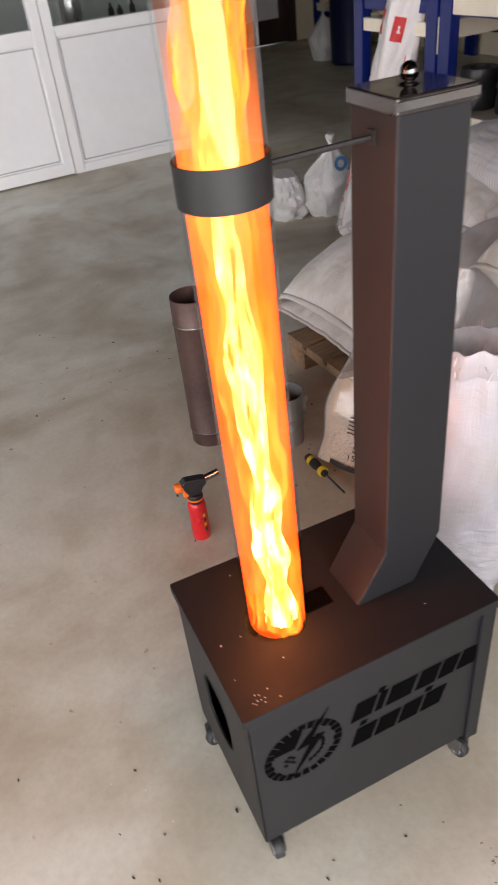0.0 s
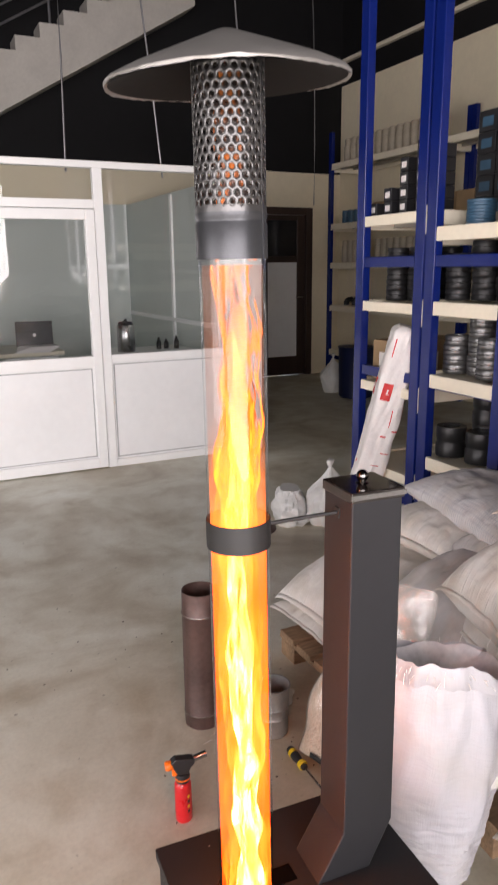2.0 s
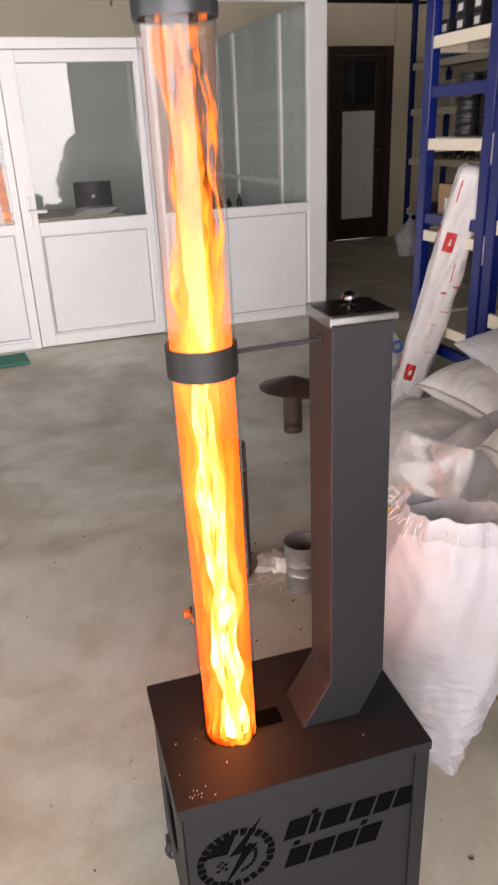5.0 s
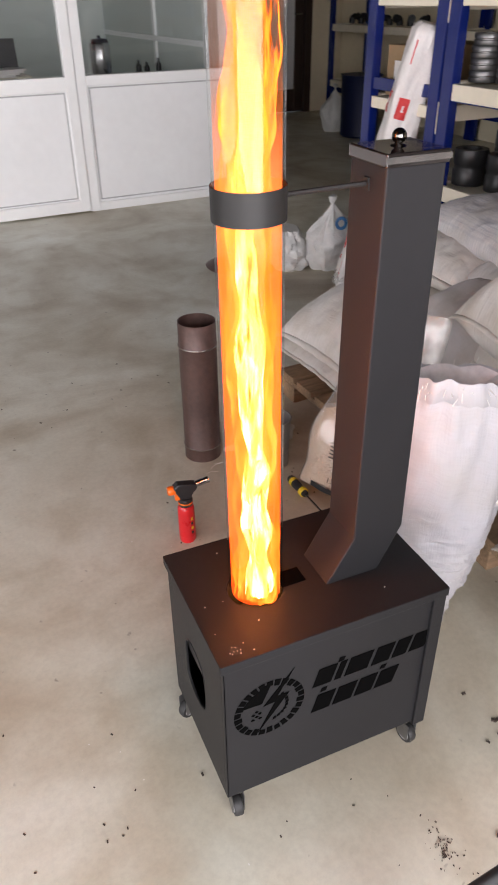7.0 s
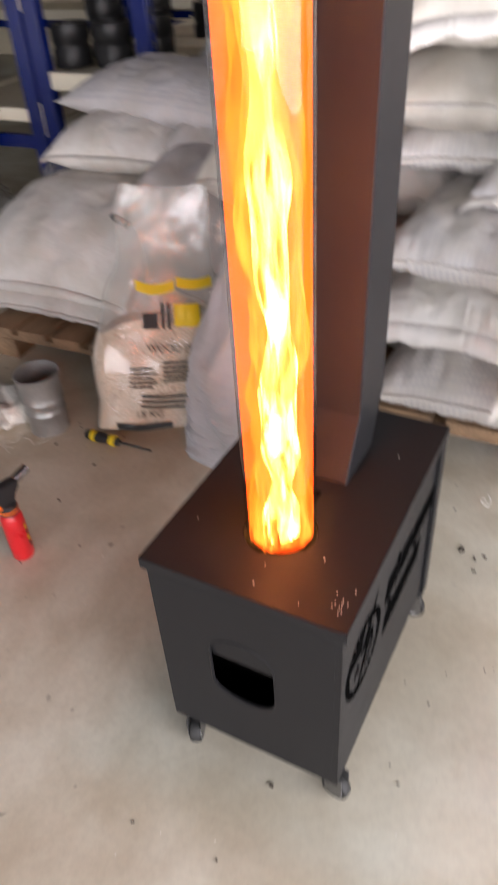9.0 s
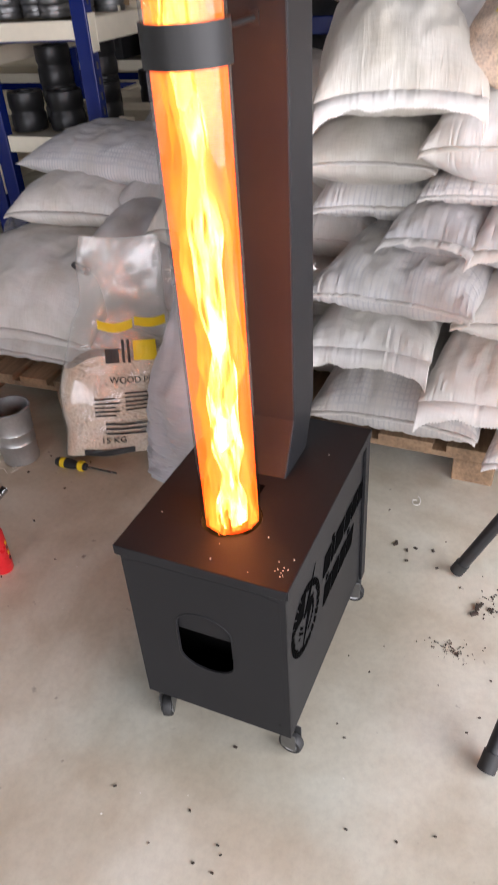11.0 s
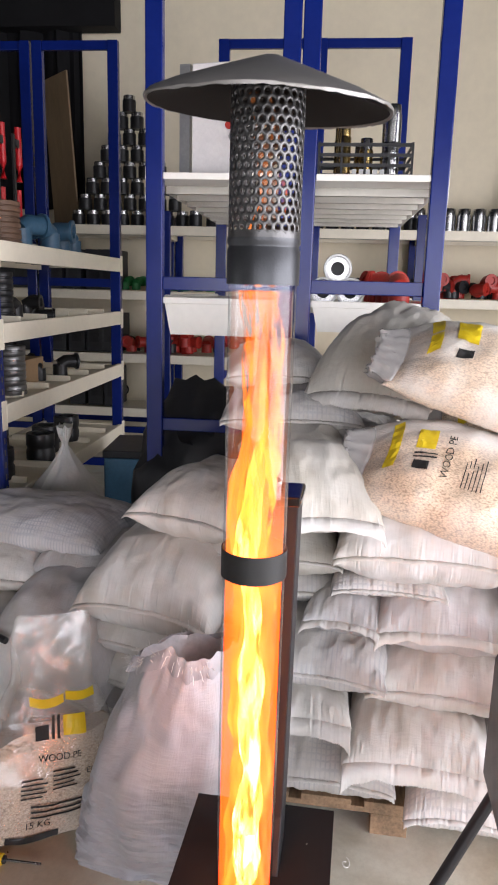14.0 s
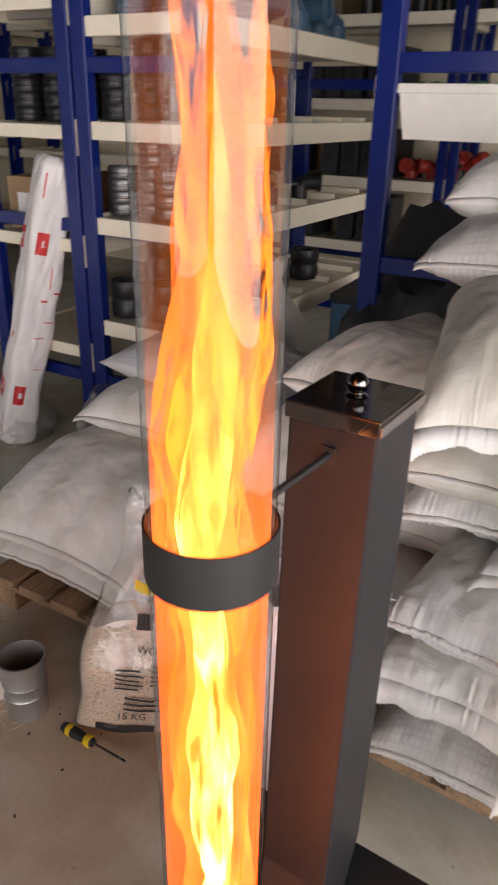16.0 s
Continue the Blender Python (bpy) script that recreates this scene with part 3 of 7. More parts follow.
floor = hall("floor", bx(U0 - T, U1 + T, V0, V1 + T, -0.2, 0.0), FLOOR)
floor["label"] = "smooth grey concrete floor with tan stains and specks"
ground = hall("ground", bx(-400, 400, -400, 400, -0.45, -0.21), GROUND)

hall("wall_east", bx(U1, U1 + T, V0, V1, 0, 3.69), BEIGE)
hall("wall_east_upper", bx(U1 - 0.004, U1 + T, V0, V1, 3.694, ROOF), BLACKWALL)
hall("trim", bx(U1 - 0.06, U1 - 0.005, V0, V1, 3.945, 3.985), CREAM)["label"] = "pale strip along the top of the wall"
# north wall with the brown door
D0, D1, DH = 3.92, 4.77, 2.19
bm = bx(U0, D0, V1, V1 + T, 0, 2.62)
bx(D1, U1, V1, V1 + T, 0, 2.62, bm)
bx(D0, D1, V1, V1 + T, DH, 2.62, bm)
hall("wall_north", bm, BEIGE)
hall("wall_north_upper", bx(U0, U1, V1 - 0.003, V1 + T, 2.624, ROOF), BLACKWALL)
# unseen west wall, left open only for the added fill light
bm = bx(U0 - T, U0, V0, WEST_V0, 0, ROOF)
bx(U0 - T, U0, WEST_V1, V1, 0, ROOF, bm)
bx(U0 - T, U0, WEST_V0, WEST_V1, WEST_H, ROOF, bm)
hall("wall_west", bm, DULLWALL)
bm = bx(U0, GATE_U0, V0 - T, V0 - 0.01, 0, ROOF)
bx(GATE_U1, U1, V0 - T, V0 - 0.01, 0, ROOF, bm)
bx(GATE_U0, GATE_U1, V0 - T, V0 - 0.01, GATE_H, ROOF, bm)
hall("wall_south", bm, DULLWALL)
bm = bx(U0, U1, V0, V1, ROOF, ROOF + 0.2)
for v in (0.5, 3.2, 5.9):
    bx(U0, U1, v, v + 0.3, ROOF - 0.35, ROOF - 0.001, bm)
hall("ceiling", bm, BLACKWALL)

# brown door in the north wall
door = setting(thing("door_1", HALL @ pose(0, V1, 0), "dark brown door with white lower panel and dark glass", "door"))
bm = bx(D0, D0 + 0.09, -0.03, T, 0, DH)
bx(D1 - 0.09, D1, -0.03, T, 0, DH, bm)
bx(D0 + 0.09, D1 - 0.09, -0.03, T, DH - 0.09, DH, bm)
part("door_frame", bm, BROWN, door, bevel=0.006)
bm = bx(D0 + 0.095, D0 + 0.2, 0.01, 0.06, 0.01, DH - 0.095)
bx(D1 - 0.21, D1 - 0.095, 0.01, 0.06, 0.01, DH - 0.095, bm)
for z0, z1 in ((0.01, 0.26), (1.50, 1.58), (2.03, DH - 0.095)):
    bx(D0 + 0.2, D1 - 0.21, 0.01, 0.06, z0, z1, bm)
part("door_leaf", bm, BROWN, door, bevel=0.006)
part("door_panel", bx(D0 + 0.2, D1 - 0.21, 0.025, 0.045, 0.26, 1.50), PVC_PANEL, door, "white lower panel")
part("pane", bx(D0 + 0.2, D1 - 0.21, 0.03, 0.04, 1.58, 2.03), DARKGLASS, door, "dark glass pane")
handle = part("door_handle", rod([(D1 - 0.15, 0.01, 1.05), (D1 - 0.15, -0.04, 1.05), (D1 - 0.26, -0.045, 1.05)], 0.009), STEEL, door)

# stair along the north wall, rising to the east, with a steel rail
stair = setting(thing("stairs", HALL @ pose(0, 7.41, 0), "painted concrete stair with open steel railing", "stairs"))
outline, u, z = [], -3.2, 1.16
while u < 2.2:
    outline += [(u, z), (u, z + 0.1435)]
    u, z = u + 0.252, z + 0.1435
outline += [(u, z), (3.05, z), (3.05, z - 0.06), (-2.55, 1.02), (-3.2, 0.90)]
bm = prism(outline, 0, 0.32, m=pose(0, 0, 0, 90, 0, 0) @ pose(0, 0, -0.33))
part("stair_flight", bm, STAIR, stair)
for k in range(0, 22, 3):
    pu, pz = -3.08 + 0.252 * k, 1.28 + 0.1435 * k
    part("rail_post", rod([(pu, 0.06, pz), (pu, 0.06, pz + 0.95)], 0.014), RAIL, stair)
for h in (0.25, 0.42, 0.6, 0.78, 0.95):
    part("rail", rod([(-3.08, 0.06, 1.28 + h), (2.2, 0.06, 1.28 + 0.1435 * 21 + h)], 0.012), RAIL, stair)

# wires hanging from the ceiling behind the office front
for a, b in (((0.85, 4.5, ROOF), (0.86, 4.5, 2.1)), ((1.25, 4.6, ROOF), (1.60, 4.6, 2.1)), ((4.55, 7.45, ROOF), (4.62, 7.45, 2.2)), ((2.05, 4.6, ROOF), (2.30, 4.6, 2.1))):
    mid = [(a[0] + (b[0] - a[0]) * s + 0.03 * math.sin(3.1 * s), a[1], a[2] + (b[2] - a[2]) * s) for s in (0, 0.25, 0.5, 0.75, 1)]
    setting(part("trim", rod(mid, 0.007), RAIL, m=HALL))["label"] = "grey cable hanging from the black ceiling"

# ---- the office front: white frames, panels and glass ----
PV, PT = 4.32, 0.06
front = setting(thing("partition", HALL @ pose(0, PV, 0), "white plastic office front with glazed upper half", "partition"))
TOP = 2.155


def bar(name, u0, u1, z0, z1, d0=0.0, d1=PT):
    return part(name, bx(u0, u1, d0, d1, z0, z1), PVC, front, bevel=0.004)


bar("frame", -2.6, 2.285, TOP - 0.045, TOP)
bar("frame", 1.0, 1.065, 0.0, TOP - 0.045)
bar("frame", 2.143, 2.285, 0.0, TOP - 0.045)
bar("frame", 0.054, 0.10, 0.0, TOP - 0.045)
bar("frame", -1.20, -1.12, 0.0, TOP - 0.045)
bar("frame", 0.10, 1.0, 1.845, 1.905)
for a, b in ((1.065, 2.143), (-1.12, 0.054), (-2.6, -1.20)):
    bar("frame", a, b, 0.78, 0.838)
    bar("frame", a, b, 0.0, 0.055)
    part("panel", bx(a, b, 0.018, 0.042, 0.055, 0.78), PVC_PANEL, front)
    for x0, x1, z0, z1 in ((a + 0.014, b - 0.014, 0.762, 0.770), (a + 0.014, b - 0.014, 0.070, 0.078), (a + 0.014, a + 0.022, 0.078, 0.762), (b - 0.022, b - 0.014, 0.078, 0.762)):
        part("panel_groove", bx(x0, x1, 0.0145, 0.017, z0, z1), GROOVE, front)
    part("pane", bx(a, b, 0.026, 0.032, 0.838, TOP - 0.045), GLASS, front).visible_shadow = False
part("pane", bx(0.10, 1.0, 0.026, 0.032, 1.905, TOP - 0.045), GLASS, front).visible_shadow = False

office_door = setting(thing("door_2", HALL @ pose(0, PV - 0.012, 0), "white glazed plastic office door, closed", "door"))


def leaf(name, u0, u1, z0, z1, mm=PVC, d0=0.0, d1=0.06):
    return part(name, bx(u0, u1, d0, d1, z0, z1), mm, office_door, bevel=0.004 if mm is PVC else 0)


leaf("stile", 0.105, 0.205, 0.01, 1.84)
leaf("stile", 0.93, 0.995, 0.01, 1.84)
leaf("rail", 0.205, 0.93, 1.77, 1.84)
leaf("rail", 0.205, 0.93, 0.755, 0.838)
leaf("rail", 0.205, 0.93, 0.01, 0.085)
leaf("panel", 0.205, 0.93, 0.085, 0.755, PVC_PANEL, 0.02, 0.04)
for x0, x1, z0, z1 in ((0.215, 0.92, 0.740, 0.748), (0.215, 0.92, 0.093, 0.101), (0.215, 0.223, 0.101, 0.740), (0.912, 0.92, 0.101, 0.740)):
    leaf("groove", x0, x1, z0, z1, GROOVE, 0.0165, 0.0195)
leaf("pane", 0.205, 0.93, 0.838, 1.77, GLASS, 0.026, 0.032).visible_shadow = False
plate = leaf("handle_plate", 0.138, 0.168, 0.82, 1.0, PVC, -0.008, -0.001)
part("door_handle", rod([(0.153, -0.01, 0.915), (0.153, -0.045, 0.915), (0.265, -0.05, 0.91)], 0.010), PVC, plate)

# office room behind it
hall("wall_office_east", bx(2.225, 2.285, PV + PT, V1 - 0.01, 0, TOP), OFFICE)
hall("wall_office_north", bx(-2.6, 2.22, V1 - 0.12, V1 - 0.02, 0, TOP), OFFICE)
hall("wall_office_west", bx(-2.66, -2.6, PV, V1 - 0.02, 0, TOP), OFFICE)
for v in (5.0, 6.1):
    hall("trim", bx(2.20, 2.222, v, v + 0.05, 0.02, TOP - 0.02), PVC)["label"] = "white upright strip on the office wall"
hall("trim", bx(2.20, 2.221, 5.06, V1 - 0.15, 0.92, 0.96), PVC)["label"] = "white dado strip on the office wall"

desk = thing("desk", HALL @ pose(0.51, 6.1, 0), "pale desk with papers behind the office glass", "desk")
part("desktop", bx(-0.7, 0.5, -0.4, 0.4, 0.70, 0.735), CREAM, desk, bevel=0.004)
for x in (-0.66, 0.42):
    part("side_panel", bx(x, x + 0.03, -0.36, 0.36, 0.0, 0.70), PVC_PANEL, desk)
part("drawer_front", bx(0.0, 0.42, -0.37, -0.355, 0.45, 0.69), PVC_PANEL, desk)
laptop = thing("laptop", HALL @ pose(0.82, 6.07, 0.736, 0, 0, -8), "open dark laptop on the office desk", "laptop")
part("keyboard_deck", bx(-0.165, 0.165, -0.23, 0.0, 0, 0.016), STEEL, laptop, bevel=0.004)
part("screen", bx(-0.165, 0.165, -0.006, 0.006, 0, 0.235, m=pose(0, 0.0, 0.012, -12)), BLACKPL, laptop, "black laptop screen back with a pale round mark", bevel=0.004)
part("mark", lathe([(0.0, 0), (0.016, 0), (0.016, 0.002), (0.0, 0.002)], 16, m=pose(0, -0.001, 0.12, 78)), PVC, laptop)
for k in range(4):
    papers = thing("paper_stack", HALL @ pose(0.75 + 0.02 * k, 5.77 + 0.005 * k, 0.736 + 0.0125 * k, 0, 0, 7 * k - 9), "loose stack of white papers on the desk", "papers", "papers on the desk")
    part("sheets", bx(-0.15, 0.15, -0.105, 0.105, 0, 0.012), PAPER, papers)
urn = thing("water_urn", HALL @ pose(1.55, 5.6, 0.70), "stainless steel water urn with black lid", "urn")
part("body", lathe([(0, 0.01), (0.075, 0.01), (0.08, 0.02), (0.08, 0.24), (0.074, 0.25), (0, 0.25)]), STEEL, urn, smooth=True)
part("lid", lathe([(0, 0.25), (0.07, 0.252), (0.06, 0.275), (0.015, 0.28), (0.012, 0.30), (0, 0.302)]), BLACKPL, urn, smooth=True)
part("tap", rod([(0, -0.08, 0.06), (0, -0.12, 0.06), (0, -0.125, 0.04)], 0.008), BLACKPL, urn)
counter = thing("counter", HALL @ pose(1.84, 5.8, 0), "white counter with a sink behind the office glass", "counter")
part("cabinet", bx(-0.42, 0.36, -0.25, 0.25, 0.0, 0.66), PVC_PANEL, counter)
part("worktop", bx(-0.43, 0.37, -0.27, 0.26, 0.66, 0.695), PVC, counter, bevel=0.004)
for k, (px, py, hh) in enumerate(((1.91, 5.75, 0.11), (1.99, 5.77, 0.09), (2.08, 5.73, 0.12))):
    bottle = thing("bottle", HALL @ pose(px, py, 0.696), "small dark bottle on the office counter", "bottle", "bottles on the counter")
    part("body", lathe([(0, 0), (0.022, 0), (0.024, 0.01), (0.024, hh * 0.6), (0.01, hh * 0.8), (0.01, hh), (0, hh)], 12), DARKSTEEL, bottle, smooth=True)
mat_green = thing("door_mat", HALL @ pose(-0.43, 4.06, 0.001, 0, 0, 4), "green door mat on the concrete by the office", "mat")
part("pile", bx(-0.42, 0.42, -0.12, 0.12, 0, 0.018), GREENMAT, mat_green, bevel=0.006)

# yard outside the gate: a made-up dark hedge for the shapes reflected, seen only in the glass
for k in range(9):
    rngh = random.Random(k)
    bm = bmesh.new()
    for q in range(60):
        c = Vector((rngh.gauss(0, 1.1), rngh.gauss(0, 0.6), abs(rngh.gauss(0.9, 0.6))))
        ico = bmesh.ops.create_icosphere(bm, subdivisions=2, radius=rngh.uniform(0.25, 0.5))
        for v in ico["verts"]:
            v.co = v.co * rngh.uniform(0.75, 1.2) + c
    shrub = thing("shrub", HALL @ pose(-7 + 2.6 * k, -16 + rngh.uniform(-1.5, 1.5), -0.02), "dark green shrub added in the yard for reflections", "shrub", "shrubs in the yard")
    part("foliage", bm, LEAVES, shrub)


# ---- the heater ----
LEN, DEP, TOPZ, BOTZ = 0.420, 0.277, 0.412, 0.063
heater = thing("patio_heater", pose(0, 0, 0), "dark grey pellet patio heater with a burning glass tube", "heater")

# fire box: five panels, the lid folded over with a lip
part("front_panel", bx(0.004, LEN - 0.004, 0.004, 0.007, BOTZ, TOPZ - 0.012), COAT, heater)
part("back_panel", bx(0.004, LEN - 0.004, DEP - 0.007, DEP - 0.004, BOTZ, TOPZ - 0.012), COAT, heater)
part("right_panel", bx(LEN - 0.007, LEN - 0.004, 0.007, DEP - 0.007, BOTZ, TOPZ - 0.012), COAT, heater)
part("floor_panel", bx(0.007, LEN - 0.007, 0.007, DEP - 0.007, BOTZ, BOTZ + 0.003), COAT, heater)
# the folded edge of the front panel, standing proud at its right end
part("edge_fold", bx(LEN - 0.026, LEN - 0.001, -0.002, 0.0035, BOTZ - 0.006, TOPZ - 0.014), COAT, heater, bevel=0.001)

# left end panel with its air hole, drawn round with a flat-cornered arch
HY, HZ, HW, HH = 0.144, 0.237, 0.047, 0.078


def arch(w, h, n=14):
    pts = [(w * math.cos(math.pi * i / n), h * 0.40 + w * 1.0 * math.sin(math.pi * i / n) * 0.72) for i in range(n + 1)]
    pts += [(-w * math.cos(math.pi * i / n) * 1.0, -h * 0.42 - w * math.sin(math.pi * i / n) * 0.62) for i in range(n + 1)]
    return pts


bm = bmesh.new()
hole = arch(HW, HH)
inner = [bm.verts.new((0.004, HY + y, HZ + z)) for y, z in hole]
outer = []
for y, z in hole:
    ang = math.atan2(z, y)
    k = min((DEP / 2 - 0.007) / max(abs(math.cos(ang)), 1e-6), 0.15 / max(abs(math.sin(ang)), 1e-6))
    oy, oz = HY + k * math.cos(ang), HZ + k * math.sin(ang)
    outer.append(bm.verts.new((0.004, min(max(oy, 0.004), DEP - 0.004), min(max(oz, BOTZ), TOPZ - 0.012))))
corners = [bm.verts.new((0.004, y, z)) for y in (0.004, DEP - 0.004) for z in (BOTZ, TOPZ - 0.012)]
for i in range(len(hole)):
    j = (i + 1) % len(hole)
    bm.faces.new((inner[i], inner[j], outer[j], outer[i]))
bmesh.ops.delete(bm, geom=corners, context="VERTS")
part("left_panel", bm, COAT, heater, solid=0.003)
# plain strips that square the end panel off
bm = bx(0.0028, 0.0055, 0.004, DEP - 0.004, BOTZ, 0.09)
bx(0.0028, 0.0055, 0.004, DEP - 0.004, 0.378, TOPZ - 0.012, bm)
bx(0.0028, 0.0055, 0.004, 0.02, 0.09, 0.378, bm)
bx(0.0028, 0.0055, DEP - 0.02, DEP - 0.004, 0.09, 0.378, bm)
part("end_frame", bm, COAT, heater)
rim = [(0.003, HY + y * 1.03, HZ + z * 1.03) for y, z in hole]
part("hole_rim", rod(rim + rim[:1], 0.0018, 6), COAT, heater)
part("draught_flap", bx(0.0085, 0.0105, HY - 0.055, HY + 0.055, HZ + 0.018, HZ + 0.085, m=pose(0, 0, 0, 0)), COAT, heater, "dark sheet seen inside the air hole")
# near-black sheet added behind the hole, coloured as the shade inside
part("inner_shade", bx(0.06, 0.064, 0.02, DEP - 0.02, BOTZ + 0.004, TOPZ - 0.02), CUT, heater, "near-black sheet for the dark inside")

# lid sheet with the round opening for the tube
TX, TY = 0.117, 0.136
bm = bmesh.new()
RH, N = 0.0490, 48
ring, square = [], []
for i in range(N):
    a = 2 * math.pi * i / N
    cx, cy = math.cos(a), math.sin(a)
    ring.append(bm.verts.new((TX + RH * cx, TY + RH * cy, TOPZ)))
    k = 0.08 / max(abs(cx), abs(cy))
    square.append(bm.verts.new((TX + k * cx, TY + k * cy, TOPZ)))
for i in range(N):
    j = (i + 1) % N
    bm.faces.new((ring[i], ring[j], square[j], square[i]))
part("lid_opening", bm, COAT, heater, solid=0.002)
X0, X1, Y0, Y1 = -0.002, LEN + 0.002, -0.002, DEP + 0.002
bm = bmesh.new()
for a, b, c, d in ((X0, TX - 0.08, Y0, Y1), (TX + 0.08, X1, Y0, Y1), (TX - 0.08, TX + 0.08, Y0, TY - 0.08), (TX - 0.08, TX + 0.08, TY + 0.08, Y1)):
    bx(a, b, c, d, TOPZ - 0.001, TOPZ + 0.001, bm)
bmesh.ops.remove_doubles(bm, verts=bm.verts, dist=1e-5)
part("lid_sheet", bm, COAT, heater)
bm = bx(X0, X1, Y0 - 0.001, Y0 + 0.0015, TOPZ - 0.017, TOPZ + 0.0005)
bx(X0, X1, Y1 - 0.0015, Y1 + 0.001, TOPZ - 0.017, TOPZ + 0.0005, bm)
bx(X0 - 0.001, X0 + 0.0015, Y0 + 0.0015, Y1 - 0.0015, TOPZ - 0.017, TOPZ + 0.0005, bm)
bx(X1 - 0.0015, X1 + 0.001, Y0 + 0.0015, Y1 - 0.0015, TOPZ - 0.017, TOPZ + 0.0005, bm)
part("lid_lip", bm, COAT, heater, bevel=0.0008)
part("burner_pot", lathe([(0.048, TOPZ - 0.002), (0.050, TOPZ - 0.06), (0.045, TOPZ - 0.075), (0, TOPZ - 0.075)], 32, m=Matrix.Translation((TX, TY, 0))), COAT, heater, smooth=True)
# slot between tube and hopper: a black plate painted as its shade
part("slot_shade", bx(0.160, 0.206, 0.116, 0.152, TOPZ + 0.0012, TOPZ + 0.002), CUT, heater, "black plate for the shade in the lid slot")
rng = random.Random(5)
bm = bmesh.new()
for k in range(15):
    px, py = rng.uniform(0.01, 0.40), rng.uniform(0.01, 0.26)
    if math.hypot(px - TX, py - TY) < 0.06 or (0.2 < px < 0.36 and py > 0.07):
        continue
    s = rng.uniform(0.0003, 0.0008)
    bx(px - s, px + s * 1.6, py - s, py + s, TOPZ + 0.0012, TOPZ + 0.0022, bm)
for k in range(9):
    px, py, s = 0.02 + rng.uniform(0, 0.03), 0.012 + rng.uniform(0, 0.02), 0.0007
    bx(px - s, px + s, py - s, py + s, TOPZ + 0.0012, TOPZ + 0.002, bm)
tagged(part("ash_specks", bm, THREAD, heater, "pale ash specks"), kind="stuff")

# cut-outs in the front, black plates painted as their shade: a toothed disc with a bolt, and two rows of slanting
# blocks
FY = 0.0035
ON = lambda x, z: pose(x, FY, z, 90, 0, 0)
cx, cz, R = 0.084, 0.270, 0.067
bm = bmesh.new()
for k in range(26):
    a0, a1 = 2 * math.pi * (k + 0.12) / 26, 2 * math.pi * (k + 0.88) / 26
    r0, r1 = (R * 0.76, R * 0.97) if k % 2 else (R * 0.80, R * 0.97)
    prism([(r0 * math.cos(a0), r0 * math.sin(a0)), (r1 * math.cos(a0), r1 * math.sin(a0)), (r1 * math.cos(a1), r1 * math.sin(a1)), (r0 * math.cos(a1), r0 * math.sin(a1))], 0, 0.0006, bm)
part("logo_ring", bm, CUT, heater, "ring of small black plates for cut-outs", m=ON(cx, cz))
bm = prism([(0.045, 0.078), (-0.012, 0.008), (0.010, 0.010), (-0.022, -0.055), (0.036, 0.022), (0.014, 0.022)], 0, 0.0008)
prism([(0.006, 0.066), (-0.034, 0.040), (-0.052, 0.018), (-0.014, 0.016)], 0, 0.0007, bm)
part("logo_bolt", bm, CUT, heater, "black plate lightning bolt for a cut-out", m=ON(cx, cz))
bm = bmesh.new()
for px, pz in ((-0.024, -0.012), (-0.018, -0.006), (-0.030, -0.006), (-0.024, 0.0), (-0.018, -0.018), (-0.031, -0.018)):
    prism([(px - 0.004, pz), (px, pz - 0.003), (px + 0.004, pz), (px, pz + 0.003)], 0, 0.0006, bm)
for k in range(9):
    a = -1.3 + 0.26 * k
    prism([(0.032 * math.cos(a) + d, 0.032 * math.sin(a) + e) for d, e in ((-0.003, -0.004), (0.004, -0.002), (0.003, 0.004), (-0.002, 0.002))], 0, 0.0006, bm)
tagged(part("logo_marks", bm, CUT, heater, "small black plates for cut-outs", m=ON(cx, cz)), kind="stuff")


# each block is a black plate on the closed panel, coloured as shade
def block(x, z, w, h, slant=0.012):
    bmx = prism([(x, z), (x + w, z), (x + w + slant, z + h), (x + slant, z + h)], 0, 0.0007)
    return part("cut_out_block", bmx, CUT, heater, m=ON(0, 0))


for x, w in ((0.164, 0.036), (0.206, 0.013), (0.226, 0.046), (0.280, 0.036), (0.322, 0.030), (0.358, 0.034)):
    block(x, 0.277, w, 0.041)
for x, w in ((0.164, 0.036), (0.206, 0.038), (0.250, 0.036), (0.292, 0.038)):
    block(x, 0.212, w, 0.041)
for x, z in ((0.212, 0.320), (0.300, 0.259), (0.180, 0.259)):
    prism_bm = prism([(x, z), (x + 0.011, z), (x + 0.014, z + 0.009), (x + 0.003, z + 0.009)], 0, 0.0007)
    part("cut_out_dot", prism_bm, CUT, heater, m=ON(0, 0))

